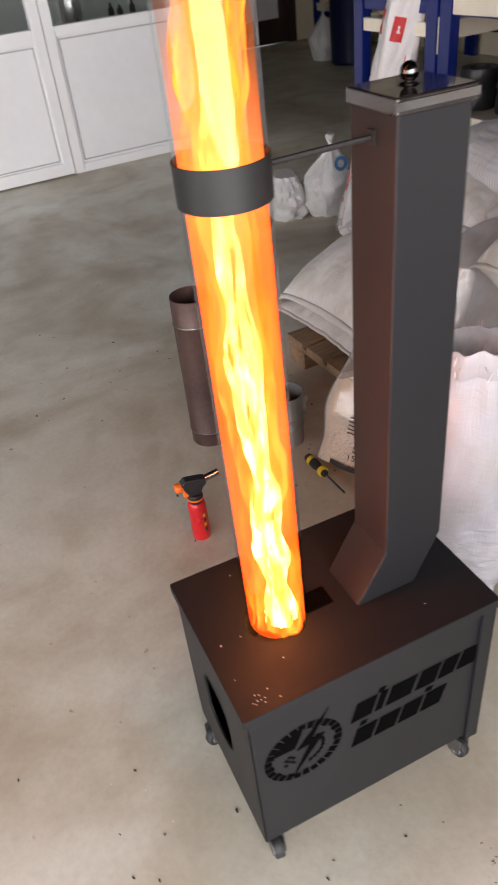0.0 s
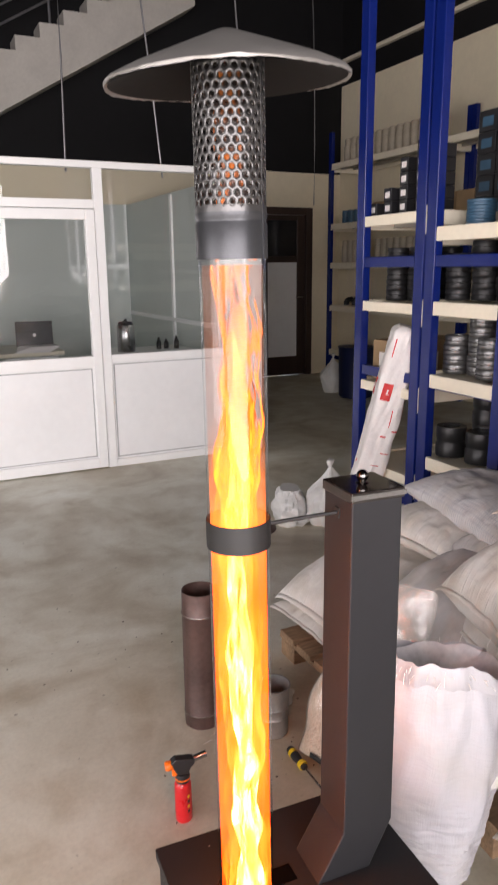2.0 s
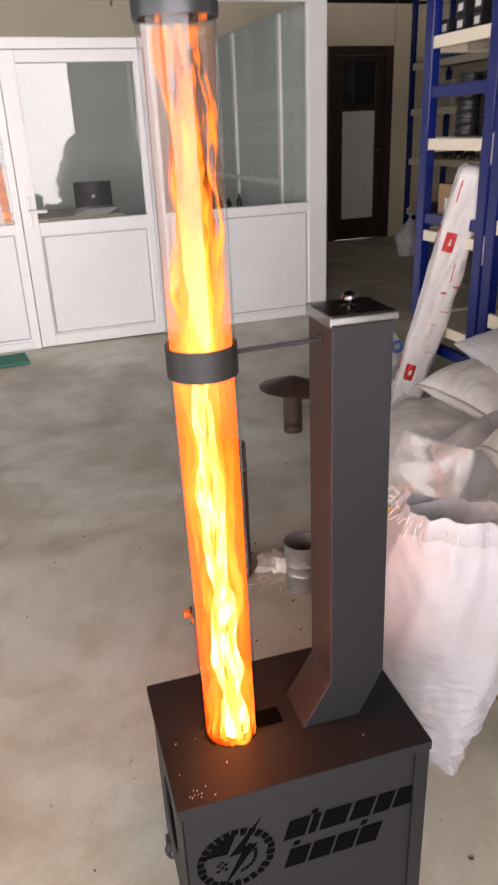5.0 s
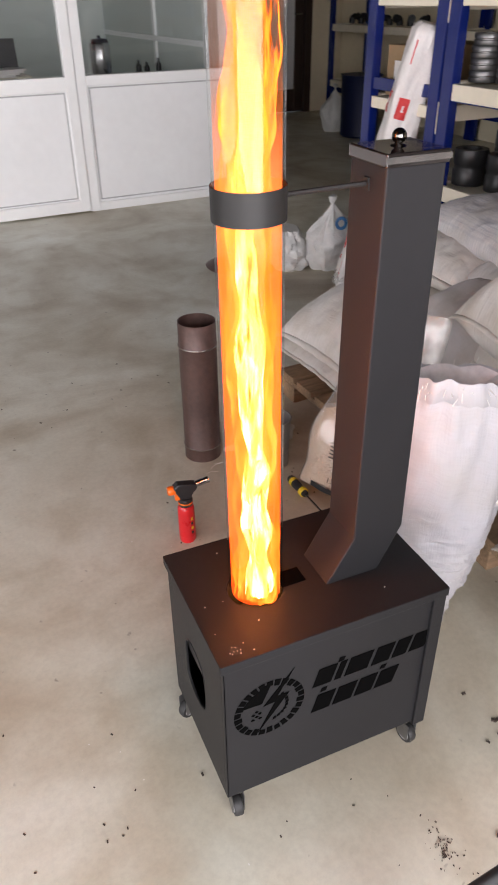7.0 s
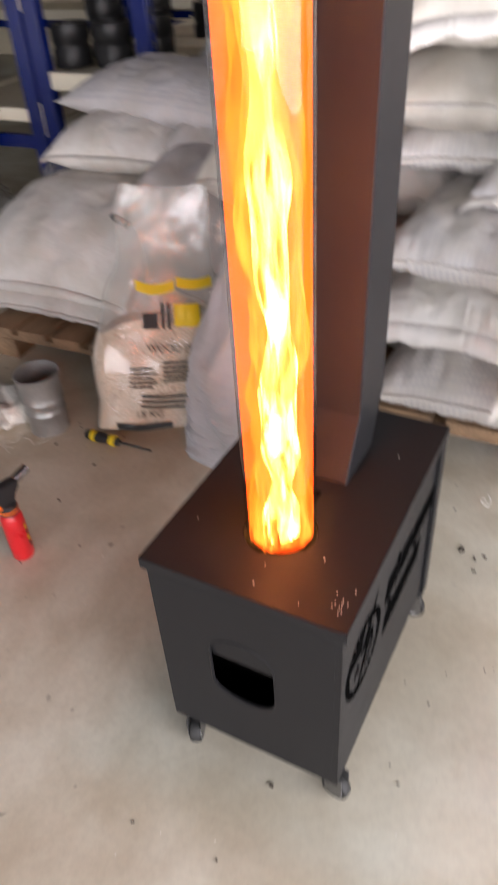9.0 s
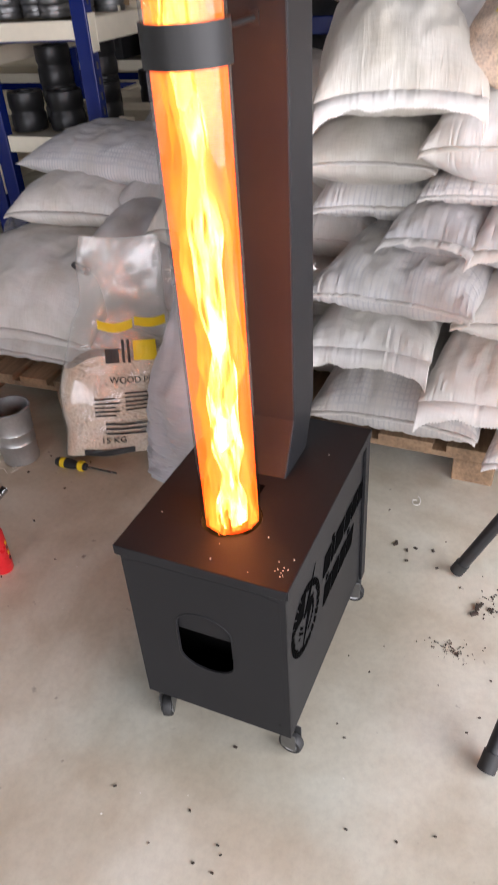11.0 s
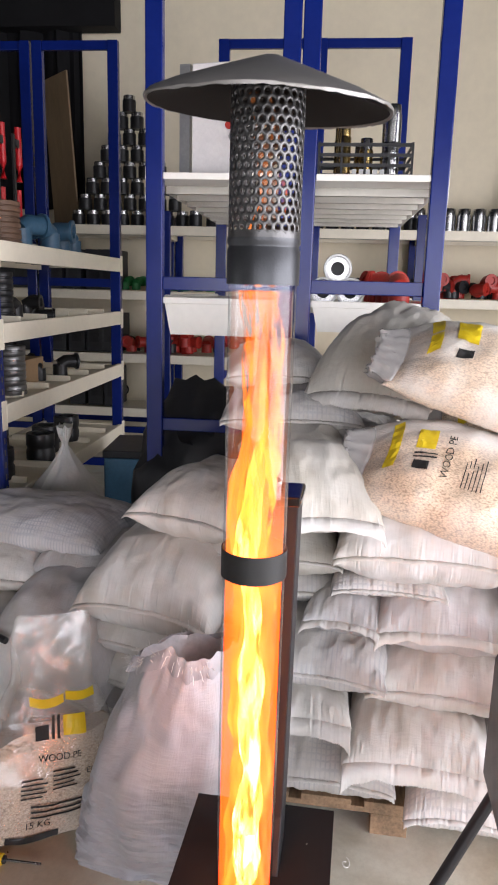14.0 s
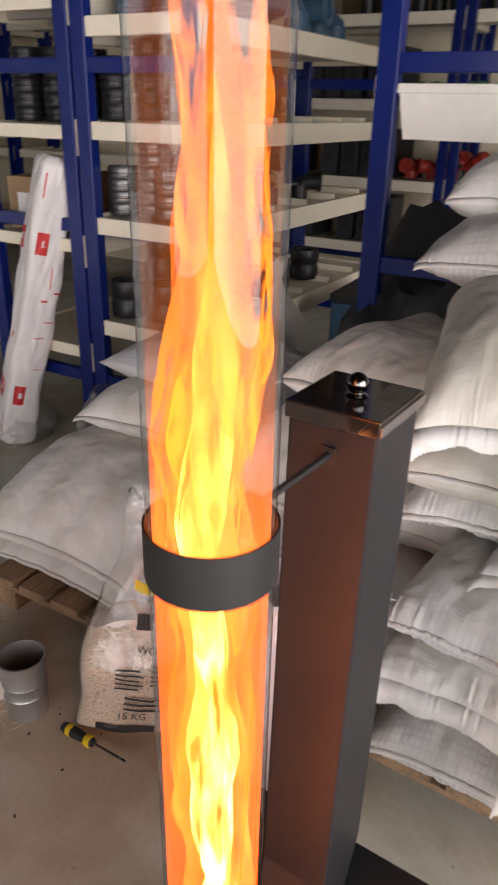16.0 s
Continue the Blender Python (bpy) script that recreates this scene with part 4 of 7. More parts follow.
# castors
for k, (px, py, turn) in enumerate(((0.024, 0.020, -97), (0.020, 0.248, 200), (LEN - 0.03, 0.02, -80), (LEN - 0.03, 0.255, 60))):
    fork = part("castor", bx(-0.013, 0.013, -0.013, 0.013, BOTZ - 0.006, BOTZ - 0.001), STEEL, heater, m=pose(px, py, 0, 0, 0, turn))
    bm = bx(-0.006, 0.022, -0.012, -0.010, 0.016, BOTZ - 0.006)
    bx(-0.006, 0.022, 0.010, 0.012, 0.016, BOTZ - 0.006, bm)
    part("fork", bm, RINGSTEEL, fork, bevel=0.001)
    wheel = pose(0.008, 0, 0.0215, 90)
    part("tyre", lathe([(0.012, -0.008), (0.020, -0.008), (0.0215, -0.005), (0.0215, 0.005), (0.020, 0.008), (0.012, 0.008)], 24, m=wheel), RUBBER, fork, smooth=True)
    part("hub", lathe([(0, -0.0086), (0.014, -0.0086), (0.014, 0.0086), (0, 0.0086)], 20, m=wheel), WHEELGREY, fork, smooth=True)

# pellet hopper: a square duct, kinked towards the tube at its foot
HX0, HX1, HY0, HY1, HTOP, KINK = 0.277, 0.367, 0.084, 0.170, 1.097, 0.496
bm = bmesh.new()
levels = [((0.233, 0.335), TOPZ + 0.001, 0.007), ((0.282, 0.378), KINK, 0.008), ((HX0, HX1), HTOP, 0.0)]
rings = []
for (a, b), z, dy in levels:
    rings.append([bm.verts.new(p) for p in ((a, HY0 + dy, z), (b, HY0 + dy, z), (b, HY1 + dy, z), (a, HY1 + dy, z))])
for p, q in zip(rings, rings[1:]):
    for i in range(4):
        j = (i + 1) % 4
        bm.faces.new((p[i], p[j], q[j], q[i]))
bm.faces.new(rings[-1])
part("hopper", bm, COAT, heater, "square upright pellet hopper", bevel=0.0025)
lid = part("hopper_lid", bx(HX0 - 0.003, HX1 + 0.003, HY0 - 0.003, HY1 + 0.003, HTOP - 0.001, HTOP + 0.016), LIDBLACK, heater, "glossy black lid", bevel=0.002)
part("lid_edge", bx(HX0 - 0.0045, HX1 + 0.0045, HY0 - 0.0045, HY0 - 0.0032, HTOP + 0.004, HTOP + 0.0120), STEELEDGE, lid, "bright steel edge")
KX, KY = 0.319, 0.125
part("knob_rosette", lathe([(0, HTOP + 0.016), (0.011, HTOP + 0.016), (0.0095, HTOP + 0.0172), (0.0055, HTOP + 0.0185), (0.0045, HTOP + 0.0205), (0, HTOP + 0.0205)], 24, m=Matrix.Translation((KX, KY, 0))), CHROME, lid, smooth=True)
part("knob", lathe([(0.0098 * math.sin(math.pi * i / 12), HTOP + 0.0278 - 0.0098 * math.cos(math.pi * i / 12)) for i in range(13)], 24, m=Matrix.Translation((KX, KY, 0))), CHROME, lid, "polished ball knob", smooth=True)

# the glass tube stands a little out of plumb
BASE, HEAD = Vector((TX + 0.002, TY, TOPZ - 0.02)), Vector((0.1045, 0.1305, 1.700))
up = (HEAD - BASE).normalized()
STAND = Matrix.Translation(BASE) @ up.to_track_quat("Z", "X").to_matrix().to_4x4()
GL = 1.067  # from the foot to the collar
RG = 0.0456
glass = part("glass_tube", lathe([(RG, 0.0), (RG, GL + 0.02)], 64), TUBEGLASS, heater, "clear glass tube", smooth=True, m=STAND)
glass.visible_shadow = False
ZB = 0.650
part("band", lathe([(RG + 0.0008, ZB), (RG + 0.0025, ZB), (RG + 0.0025, ZB + 0.042), (RG + 0.0008, ZB + 0.042)], 64, closed=True), COATBAND, heater, "dark grey steel band", smooth=True, m=STAND)
arm = part("band_arm", rod([(0.155, 0.134, 1.066), (0.215, 0.131, 1.068), (0.277, 0.127, 1.070)], 0.0034, 8), COATBAND, heater, "thin arm to the hopper")
part("arm_plate", bx(0.2748, 0.2774, 0.1205, 0.1335, 1.062, 1.078), COATBAND, arm)
part("collar", lathe([(RG + 0.0005, GL - 0.004), (RG + 0.0028, GL - 0.004), (RG + 0.0028, GL + 0.040), (RG + 0.0012, GL + 0.043), (RG + 0.0012, GL + 0.046), (RG + 0.0030, GL + 0.049), (RG + 0.0030, GL + 0.055), (RG + 0.001, GL + 0.055)], 64, closed=True), COLLAR, heater, "sheet steel collar with a bead", smooth=True, m=STAND)
part("collar_seam", bx(-0.0012, 0.0012, -RG - 0.0042, -RG - 0.002, GL - 0.004, GL + 0.055), COLLAR, heater, m=STAND @ pose(0, 0, 0, 0, 0, 16))


def perforated(r, z0, rows, cols, pitch, hole_r):
    """A tube of sheet with staggered round holes."""
    bmx = bmesh.new()
    w = 2 * math.pi * r / cols
    at = lambda s, z: bmx.verts.new((r * math.cos(s / r), r * math.sin(s / r), z))
    hexa = [(0, 2 / 3), (0.25, 0.5), (0.5, 1 / 3), (0.5, 0), (0.5, -1 / 3), (0.25, -0.5), (0, -2 / 3), (-0.25, -0.5), (-0.5, -1 / 3), (-0.5, 0), (-0.5, 1 / 3), (-0.25, 0.5)]
    for row in range(rows):
        for col in range(cols):
            s0, zc = (col + 0.5 * (row % 2)) * w, z0 + pitch * (row + 0.5)
            rim_o = [at(s0 + a * w, zc + b * pitch) for a, b in hexa]
            rim_i = [at(s0 + hole_r * math.sin(2 * math.pi * q / 12), zc + hole_r * math.cos(2 * math.pi * q / 12)) for q in range(12)]
            for q in range(12):
                p = (q + 1) % 12
                bmx.faces.new((rim_o[q], rim_o[p], rim_i[p], rim_i[q]))
    bmesh.ops.remove_doubles(bmx, verts=bmx.verts, dist=2e-4)
    return bmx


RP = 0.0470
part("perforated_head", perforated(RP, GL + 0.062, 17, 25, 0.0105, 0.0037), GALV, heater, "perforated sheet steel tube", smooth=True, m=STAND, solid=0.0012)
bm = lathe([(RP - 0.0006, GL + 0.052), (RP + 0.0006, GL + 0.052), (RP + 0.0006, GL + 0.064), (RP - 0.0006, GL + 0.064)], 64, closed=True)
part("lower_ring", bm, GALV, heater, smooth=True, m=STAND)
bm = lathe([(RP - 0.0006, GL + 0.237), (RP + 0.0006, GL + 0.237), (RP + 0.0006, GL + 0.247), (RP - 0.0006, GL + 0.247)], 64, closed=True)
part("upper_ring", bm, GALV, heater, smooth=True, m=STAND)
part("head_seam", bx(-0.0016, 0.0016, -RP - 0.0022, -RP - 0.0008, GL + 0.052, GL + 0.243), GALV, heater, m=STAND @ pose(0, 0, 0, 0, 0, 16))


def hood_mesh(r):
    """A shallow cone of sheet with a rolled, crimped rim."""
    bmx = lathe([(0, 0.062), (0.012, 0.061), (r * 0.45, 0.040), (r * 0.8, 0.020), (r * 0.97, 0.008), (r, 0.003), (r - 0.0008, 0.0), (r * 0.96, 0.0035), (r * 0.78, 0.014), (r * 0.44, 0.034), (0, 0.056)], 96)
    for v in bmx.verts:
        rad = math.hypot(v.co.x, v.co.y)
        if rad > r * 0.98:
            a = math.atan2(v.co.y, v.co.x)
            v.co.z += 0.0005 * (1 if int(a * 96 / (2 * math.pi)) % 2 else -1) + 0.002 * math.sin(2 * a + 0.5) + 0.001 * math.sin(5 * a)
    return bmx


HOOD = STAND @ pose(0, 0, GL + 0.214)
HOOD = Matrix.Translation(HOOD.translation) @ pose(0, 0, 0, 2.8, -3.3, 0) @ Matrix.Translation(-HOOD.translation) @ HOOD  # it sits askew
part("hood", hood_mesh(0.158), HOODTOP, heater, "shallow conical steel hood with crimped rim", smooth=True, m=HOOD)
part("hood_underside", lathe([(0.153, 0.0005), (0.152 * 0.78, 0.0125), (0.07, 0.0315), (0, 0.054)], 96), SOOT, heater, "sooty black underside", smooth=True, m=HOOD)

# ---- the fire in the tube ----
def flame(r_of, x_of, y_of, z0, z1, material, name="flame", n=28, m=64, rough=1.0):
    bmx = bmesh.new()
    prev = None
    for k in range(m + 1):
        s = k / m
        z = z0 + (z1 - z0) * s
        ring_ = []
        for i in range(n):
            a = 2 * math.pi * i / n
            rr = r_of(s) * (1 + rough * (0.24 * noise.noise((2.2 * math.cos(a), 2.2 * math.sin(a), z * 9)) + 0.22 * noise.noise((3.0 * math.cos(a), 3.0 * math.sin(a), z * 22))))
            px, py = x_of(s) + rr * math.cos(a), y_of(s) + rr * math.sin(a)
            d = math.hypot(px, py)
            if d > RG - 0.004:
                px, py = px * (RG - 0.004) / d, py * (RG - 0.004) / d
            ring_.append(bmx.verts.new((px, py, z)))
        if prev:
            for i in range(n):
                j = (i + 1) % n
                bmx.faces.new((prev[i], prev[j], ring_[j], ring_[i]))
        prev = ring_
    return part(name, bmx, material, heater, "orange and yellow flame and glow layer", smooth=True, m=STAND)


# GLOW paints the fire's reflection on the tube's inner wall as emission
GLOW = fire("tube_wall_glow", [(0.35, (1.0, 0.055, 0.0035), 5.0), (0.65, (1.0, 0.078, 0.005), 6.5)], 0.58, (26, 26, 3), 1.0, (0.0, 0.40), (0.56, 0.84), 0.13, 0.16, 2.0, 0.55, (1.0, 0.25, 0.05))
VEIL = fire("flame_veil", [(0.36, (1.0, 0.10, 0.006), 4.0), (0.66, (1.0, 0.20, 0.016), 5.5)], 0.50, (50, 50, 8), 4.0, (0.38, 0.60), (0.50, 1.05), 0.45, 0.34, foot=0.9, thin=(1.0, 0.17, 0.02))
BODY = fire("flame_body", [(0.38, (1.0, 0.095, 0.005), 4.2), (0.68, (1.0, 0.24, 0.032), 7.5)], 0.78, (56, 56, 9), 7.0, (0.34, 0.58), (0.52, 0.95), 0.75, 0.26, 3.5, foot=1.0, thin=(1.0, 0.18, 0.02))
HEART = fire("flame_heart", [(0.36, (1.0, 0.22, 0.02), 16.0), (0.64, (1.0, 0.36, 0.085), 60.0)], 1.0, (62, 62, 11), 9.0, (0.40, 0.54), (0.42, 0.88), 0.40, 0.12, 3.5, thin=(1.0, 0.26, 0.035))
TIPS = fire("flame_tips", [(0.35, (1.0, 0.08, 0.006), 1.2), (0.62, (1.0, 0.22, 0.02), 3.0)], 0.3, (45, 45, 12), 2.0, (0.48, 0.66), (1.1, 1.32), 0.3, 0.5)
wob = lambda s, p, q: 0.0055 * math.sin(p * s + q) + 0.003 * math.sin(2.7 * p * s + 1.7 * q)


def tongue(r, slim, p, q):
    """Radius of a flame tongue along its height."""
    return lambda s: r * (1 - slim * s) * min(1, 0.85 + 5 * s) * (1 + 0.20 * math.sin(p * s + q) + 0.13 * math.sin(2.3 * p * s + q * 2)) * min(1, (1 - s) * 6) * (1 + 0.35 * max(0, 1 - s / 0.08)) + 0.0004


# smooth shell close to the glass, glowing in place of its reflections
flame(lambda s: 0.0414, lambda s: 0.0, lambda s: 0.0, 0.02, 1.055, GLOW, rough=0.0)
way_x, way_y = (lambda s: wob(s, 10, 0.4) + 0.5 * wob(s, 17, 1.0)), (lambda s: wob(s, 9, 2.0) + 0.5 * wob(s, 15, 3.0))
flame(tongue(0.0300, 0.12, 13, 0.5), way_x, way_y, 0.012, 1.05, VEIL, n=36, m=170)
flame(tongue(0.0268, 0.12, 17, 1.7), way_x, way_y, 0.010, 1.03, BODY, n=36, m=170)
flame(tongue(0.0190, 0.40, 24, 3.0), way_x, way_y, 0.008, 0.97, HEART, n=36, m=170)
WISP = fire("flame_wisps", [(0.40, (1.0, 0.085, 0.004), 3.6), (0.64, (1.0, 0.20, 0.016), 5.5)], 0.74, (75, 75, 17), 5.0, (0.47, 0.60), (0.75, 1.06), 0.62, 0.5, 4.0, thin=(1.0, 0.20, 0.02))
flame(lambda s: 0.026 * min(1, 0.3 + 2 * s), lambda s: 0.004 + wob(s, 8, 2.2), lambda s: -0.003 + wob(s, 7, 0.7), 0.60, 1.055, WISP, n=36, m=90)
flame(lambda s: 0.026 * (1 - 0.5 * s), lambda s: wob(s, 7, 1.0), lambda s: wob(s, 6, 2.0), 1.06, 1.30, TIPS, m=40)

# the light of the fire itself
for z in (0.14, 0.38, 0.62):
    fire_light = new("fire_light", bpy.data.lights.new("fire_light", "POINT"))
    fire_light.data.energy, fire_light.data.color, fire_light.data.shadow_soft_size = 4.8, (1.0, 0.30, 0.07), 0.0445
    fire_light.matrix_basis = STAND @ pose(0, 0, z)


# ---- sacks ----
SEAM = 0.40  # height of the sewn edge, as a part of the sack's


def sack_surface(L, W, H, seed, droop, wrinkle=1.0):
    """The skin of a filled, sewn sack: s along it and t across it from -1 to 1; side 1 on top, -1 below."""
    off = Vector((seed * 7.3, seed * 3.1, seed * 1.7))

    def at(s, t, side):
        x = s * L / 2 * (1 - 0.07 * (1 - t * t))
        y = t * W / 2 * (1 - 0.05 * (1 - s * s))
        full = max(0.0, 1 - abs(s) ** 3.2) ** 0.52 * max(0.0, 1 - abs(t) ** 3.0) ** 0.52
        p = Vector((x, y, 0)) * 5 + off
        lump = 1 + 0.16 * noise.noise(p) + 0.07 * noise.noise(p * 2.6)
        z = H * 1.06 * (SEAM + ((1 - SEAM) if side > 0 else -SEAM) * full * (lump if side > 0 else 1))
        rim_s, rim_t = math.exp(-8.5 * (1 - abs(s))), math.exp(-9.0 * (1 - abs(t)))
        pleat = (0.6 - 2.2 * abs(noise.noise(Vector((t * W * 46, s * 1.2, seed * 1.3))))) * rim_s + (0.6 - 2.2 * abs(noise.noise(Vector((s * L * 42, t * 1.2, seed * 2.1))))) * rim_t
        fold = noise.noise(Vector((x * 5 + y * 7, y * 16 - x * 5, seed))) + 0.4 * noise.noise(Vector((x * 20, y * 8, seed + 5)))
        crink = abs(noise.noise(Vector((x * 13 + y * 5, y * 24, seed + 9)))) + 0.6 * abs(noise.noise(Vector((x * 38, y * 30 + x * 12, seed + 2))))
        z += wrinkle * side * (0.0062 * pleat * min(1, full * 3) + (0.0060 * fold - 0.0092 * crink) * min(1, full * 1.4))
        z -= droop * max(0.0, -x + 0.02) ** 2
        x += 0.006 * noise.noise(Vector((y * 14, seed, 1.0))) * abs(s)
        y += 0.006 * noise.noise(Vector((x * 12, seed, 4.0))) * abs(t)
        return Vector((x, y, z))

    return at


def sack_skin(at, L, W, nx=84, ny=76):
    bmx = bmesh.new()
    uv = bmx.loops.layers.uv.new("UVMap")
    rim = bmx.loops.layers.uv.new("Rim")
    ease = lambda k, n: math.sin(math.pi / 2 * (2 * k / n - 1))
    grid = {}
    for side in (1, -1):
        for i in range(nx + 1):
            for j in range(ny + 1):
                if side < 0 and (i in (0, nx) or j in (0, ny)):
                    grid[side, i, j] = grid[1, i, j]
                else:
                    grid[side, i, j] = bmx.verts.new(at(ease(i, nx), ease(j, ny), side))
        for i in range(nx):
            for j in range(ny):
                c = [(i, j), (i + 1, j), (i + 1, j + 1), (i, j + 1)]
                f = bmx.faces.new([grid[side, a, b] for a, b in c])
                for loop, (a, b) in zip(f.loops, c):
                    loop[uv].uv = (ease(a, nx) * L / 2, ease(b, ny) * W / 2)
                    loop[rim].uv = (math.exp(-11 * (1 - abs(ease(a, nx)))), math.exp(-12 * (1 - abs(ease(b, ny)))))
    return bmx


def hem(at, W, end=-1, depth=0.035, drop=0.35, teeth=True):
    """The sewn end of a sack, standing out as a zigzag-cut strip."""
    bmx = bmesh.new()
    uv = bmx.loops.layers.uv.new("UVMap")
    n = 110
    rows = []
    for k in range(n + 1):
        t = -0.98 + 1.96 * k / n
        a = at(end * 0.995, t, 1)
        d = depth * (1 + 0.7 * abs(t) ** 8) + (0.0022 if teeth and k % 2 else 0) + 0.10 * depth * noise.noise(Vector((t * 3, W, depth)))
        sway = 0.25 * depth * noise.noise(Vector((t * 4, depth * 9, W)))
        rows.append([bmx.verts.new(p) for p in (a, a + Vector((end * d * 0.5, 0, -d * drop * 0.4 + sway * 0.5)), a + Vector((end * d, 0, -d * drop + sway)))])
    for k, (a, b) in enumerate(zip(rows, rows[1:])):
        for q in range(2):
            f = bmx.faces.new((a[q], a[q + 1], b[q + 1], b[q]))
            for loop in f.loops:
                loop[uv].uv = (loop.vert.co.x, loop.vert.co.y)
    return bmx


def sack(fx, fy, z, W, H, yaw=0, L=0.56, material=None, droop=0.0, flap=0, pitch=0, roll=0, seed=1, label="", group="sacks piled on the pallets", wrinkle=1.0, drop=0.5, thread=False):
    """A sack whose front end lies at (fx, fy) and whose underside is at height z."""
    m = pose(fx, fy, z, 0, 0, yaw) @ pose(0, 0, 0, roll, pitch, 0) @ pose(L / 2 * 0.97, 0, 0)
    ob = thing("sack", m, label or "full white woven sack lying in the pile", "sack", group)
    at = sack_surface(L, W, H, seed, droop, wrinkle)
    part("bag", sack_skin(at, L, W), material or SACK, ob, smooth=True)
    if not flap:
        part("seam", hem(at, W, -1, 0.010, 0.4), FLAP, ob, "narrow sewn seam", smooth=True, solid=0.0012)
    if flap:
        part("hem", hem(at, W, -1 if flap < 0 else 1, 0.026 if abs(flap) > 1 else 0.012, drop), FLAP, ob, "zigzag-cut sewn hem", smooth=True, solid=0.0012)
    if thread:
        a = at(-0.97, -0.9, 1)
        part("thread", rod([a, a + Vector((-0.02, -0.004, -0.03)), a + Vector((-0.014, -0.012, -0.08)), a + Vector((-0.022, -0.006, -0.12))], 0.0011, 5), THREAD, ob)
    return ob, at


# tall pile beside the heater, row by row from the pallet upwards
sack(0.80, 0.05, 0.092, 0.42, 0.190, material=SACKCHECK, seed=1, label="checked woven sack at the bottom of the pile", flap=0)
sack(0.79, -0.205, 0.20, 0.39, 0.185, yaw=-3, material=SACK, seed=2, flap=-2, drop=1.4, droop=0.3, label="white woven sack with a hanging zigzag hem")
sack(0.755, -0.335, 0.085, 0.32, 0.175, yaw=-4, material=SACKCHECK, seed=3, flap=-1, label="grey checked sack sagging off the pallet", droop=0.25)
sack(0.80, 0.115, 0.295, 0.30, 0.135, yaw=3, material=SACK, seed=4, flap=-2, drop=1.3)
sack(0.845, -0.26, 0.345, 0.40, 0.19, yaw=-4, material=SACK, seed=5, flap=0, thread=True)
sack(0.795, 0.075, 0.41, 0.38, 0.165, yaw=-5, material=SACKLINE, seed=6, flap=0, label="grey-lined woven sack lying in the pile", wrinkle=1.5)
sack(0.97, 0.15, 0.575, 0.30, 0.125, yaw=6, material=SACKLINE, seed=7, flap=-1, drop=0.5)
sack(0.885, 0.010, 0.525, 0.21, 0.15, yaw=-8, material=SACKGREY, seed=8, flap=-2, label="small grey woven sack wedged in the pile", drop=0.3)
sack(0.862, -0.255, 0.495, 0.36, 0.215, yaw=-3, material=SACKGREY, seed=9, flap=-2, drop=0.6, label="grey woven sack bulging from the pile", thread=True)
sack(0.925, 0.165, 0.66, 0.31, 0.17, yaw=4, material=SACKCREAM, seed=10, wrinkle=0.7)
sack(0.885, -0.11, 0.655, 0.30, 0.085, material=SACKCHECK, seed=17, flap=0)
sack(0.850, -0.195, 0.685, 0.47, 0.235, yaw=-2, material=SACKLONG, seed=11, flap=-1, thread=True, wrinkle=0.9, label="large white woven sack with a sewn edge")
sack(0.83, 0.075, 0.845, 0.33, 0.20, L=0.54, yaw=14, material=SACKCREAM, seed=12, flap=-2, drop=1.0, droop=0.6, pitch=-4, wrinkle=0.6, label="cream woven sack draped over the pile edge", thread=True)
sack(1.165, 0.185, 1.005, 0.42, 0.155, L=0.48, yaw=6, material=SACKCHECK, seed=13, flap=-1, label="checked woven sack near the top of the pile")
sack(1.15, -0.03, 0.985, 0.20, 0.09, L=0.4, yaw=20, material=SACKGREY, seed=14, flap=-1, label="small grey sack tucked between larger ones")
sack(1.36, 0.235, 1.10, 0.36, 0.17, L=0.5, yaw=10, material=SACK, seed=15)
sack(1.175, -0.02, 1.135, 0.40, 0.26, L=0.5, yaw=-25, material=SACKCREAM, seed=16, flap=-2, drop=1.6, droop=1.5, wrinkle=1.3, label="cream woven sack draped on top of the pile")
for k, (fx, fy, z, w, h, mm) in enumerate(((0.83, -0.66, 0.105, 0.36, 0.19, SACK), (0.85, -0.60, 0.27, 0.38, 0.19, SACKLINE), (0.84, -0.64, 0.43, 0.36, 0.18, SACK), (0.855, -0.60, 0.58, 0.34, 0.20, SACKLINE), (0.86, -0.62, 0.74, 0.40, 0.20, SACK), (0.92, -0.60, 0.92, 0.38, 0.2, SACKGREY))):
    sack(fx, fy, z, w, h, material=mm, seed=40 + k, flap=-1 if k % 2 else 0)
for k, (fx, fy, z) in enumerate(((1.32, 0.05, 0.105), (1.30, -0.35, 0.105), (1.30, 0.0, 0.27), (1.31, -0.4, 0.3), (1.32, 0.0, 0.46), (1.32, -0.4, 0.5), (1.34, 0.02, 0.66), (1.33, -0.4, 0.7), (1.34, 0.05, 0.85), (1.33, -0.38, 0.9))):
    sack(fx, fy, z, 0.44, 0.20, seed=60 + k, L=0.5)

# middle of the pile, behind the open bag
sack(1.05, 0.72, 0.105, 0.42, 0.115, yaw=-14, seed=20, material=SACKGREY)
sack(1.045, 0.70, 0.195, 0.42, 0.135, yaw=-14, seed=21, flap=-1)
sack(1.04, 0.66, 0.305, 0.46, 0.165, yaw=-14, seed=22)
sack(0.985, 0.585, 0.425, 0.46, 0.30, yaw=-14, L=0.6, seed=23, droop=0.5, flap=-1, label="large white woven sack bulging over the open bag")
sack(1.055, 0.495, 0.69, 0.36, 0.215, yaw=-18, L=0.5, seed=24, flap=-1, material=SACK)
sack(1.02, 0.36, 0.105, 0.40, 0.18, seed=25)
sack(1.03, 0.40, 0.27, 0.40, 0.18, seed=26)
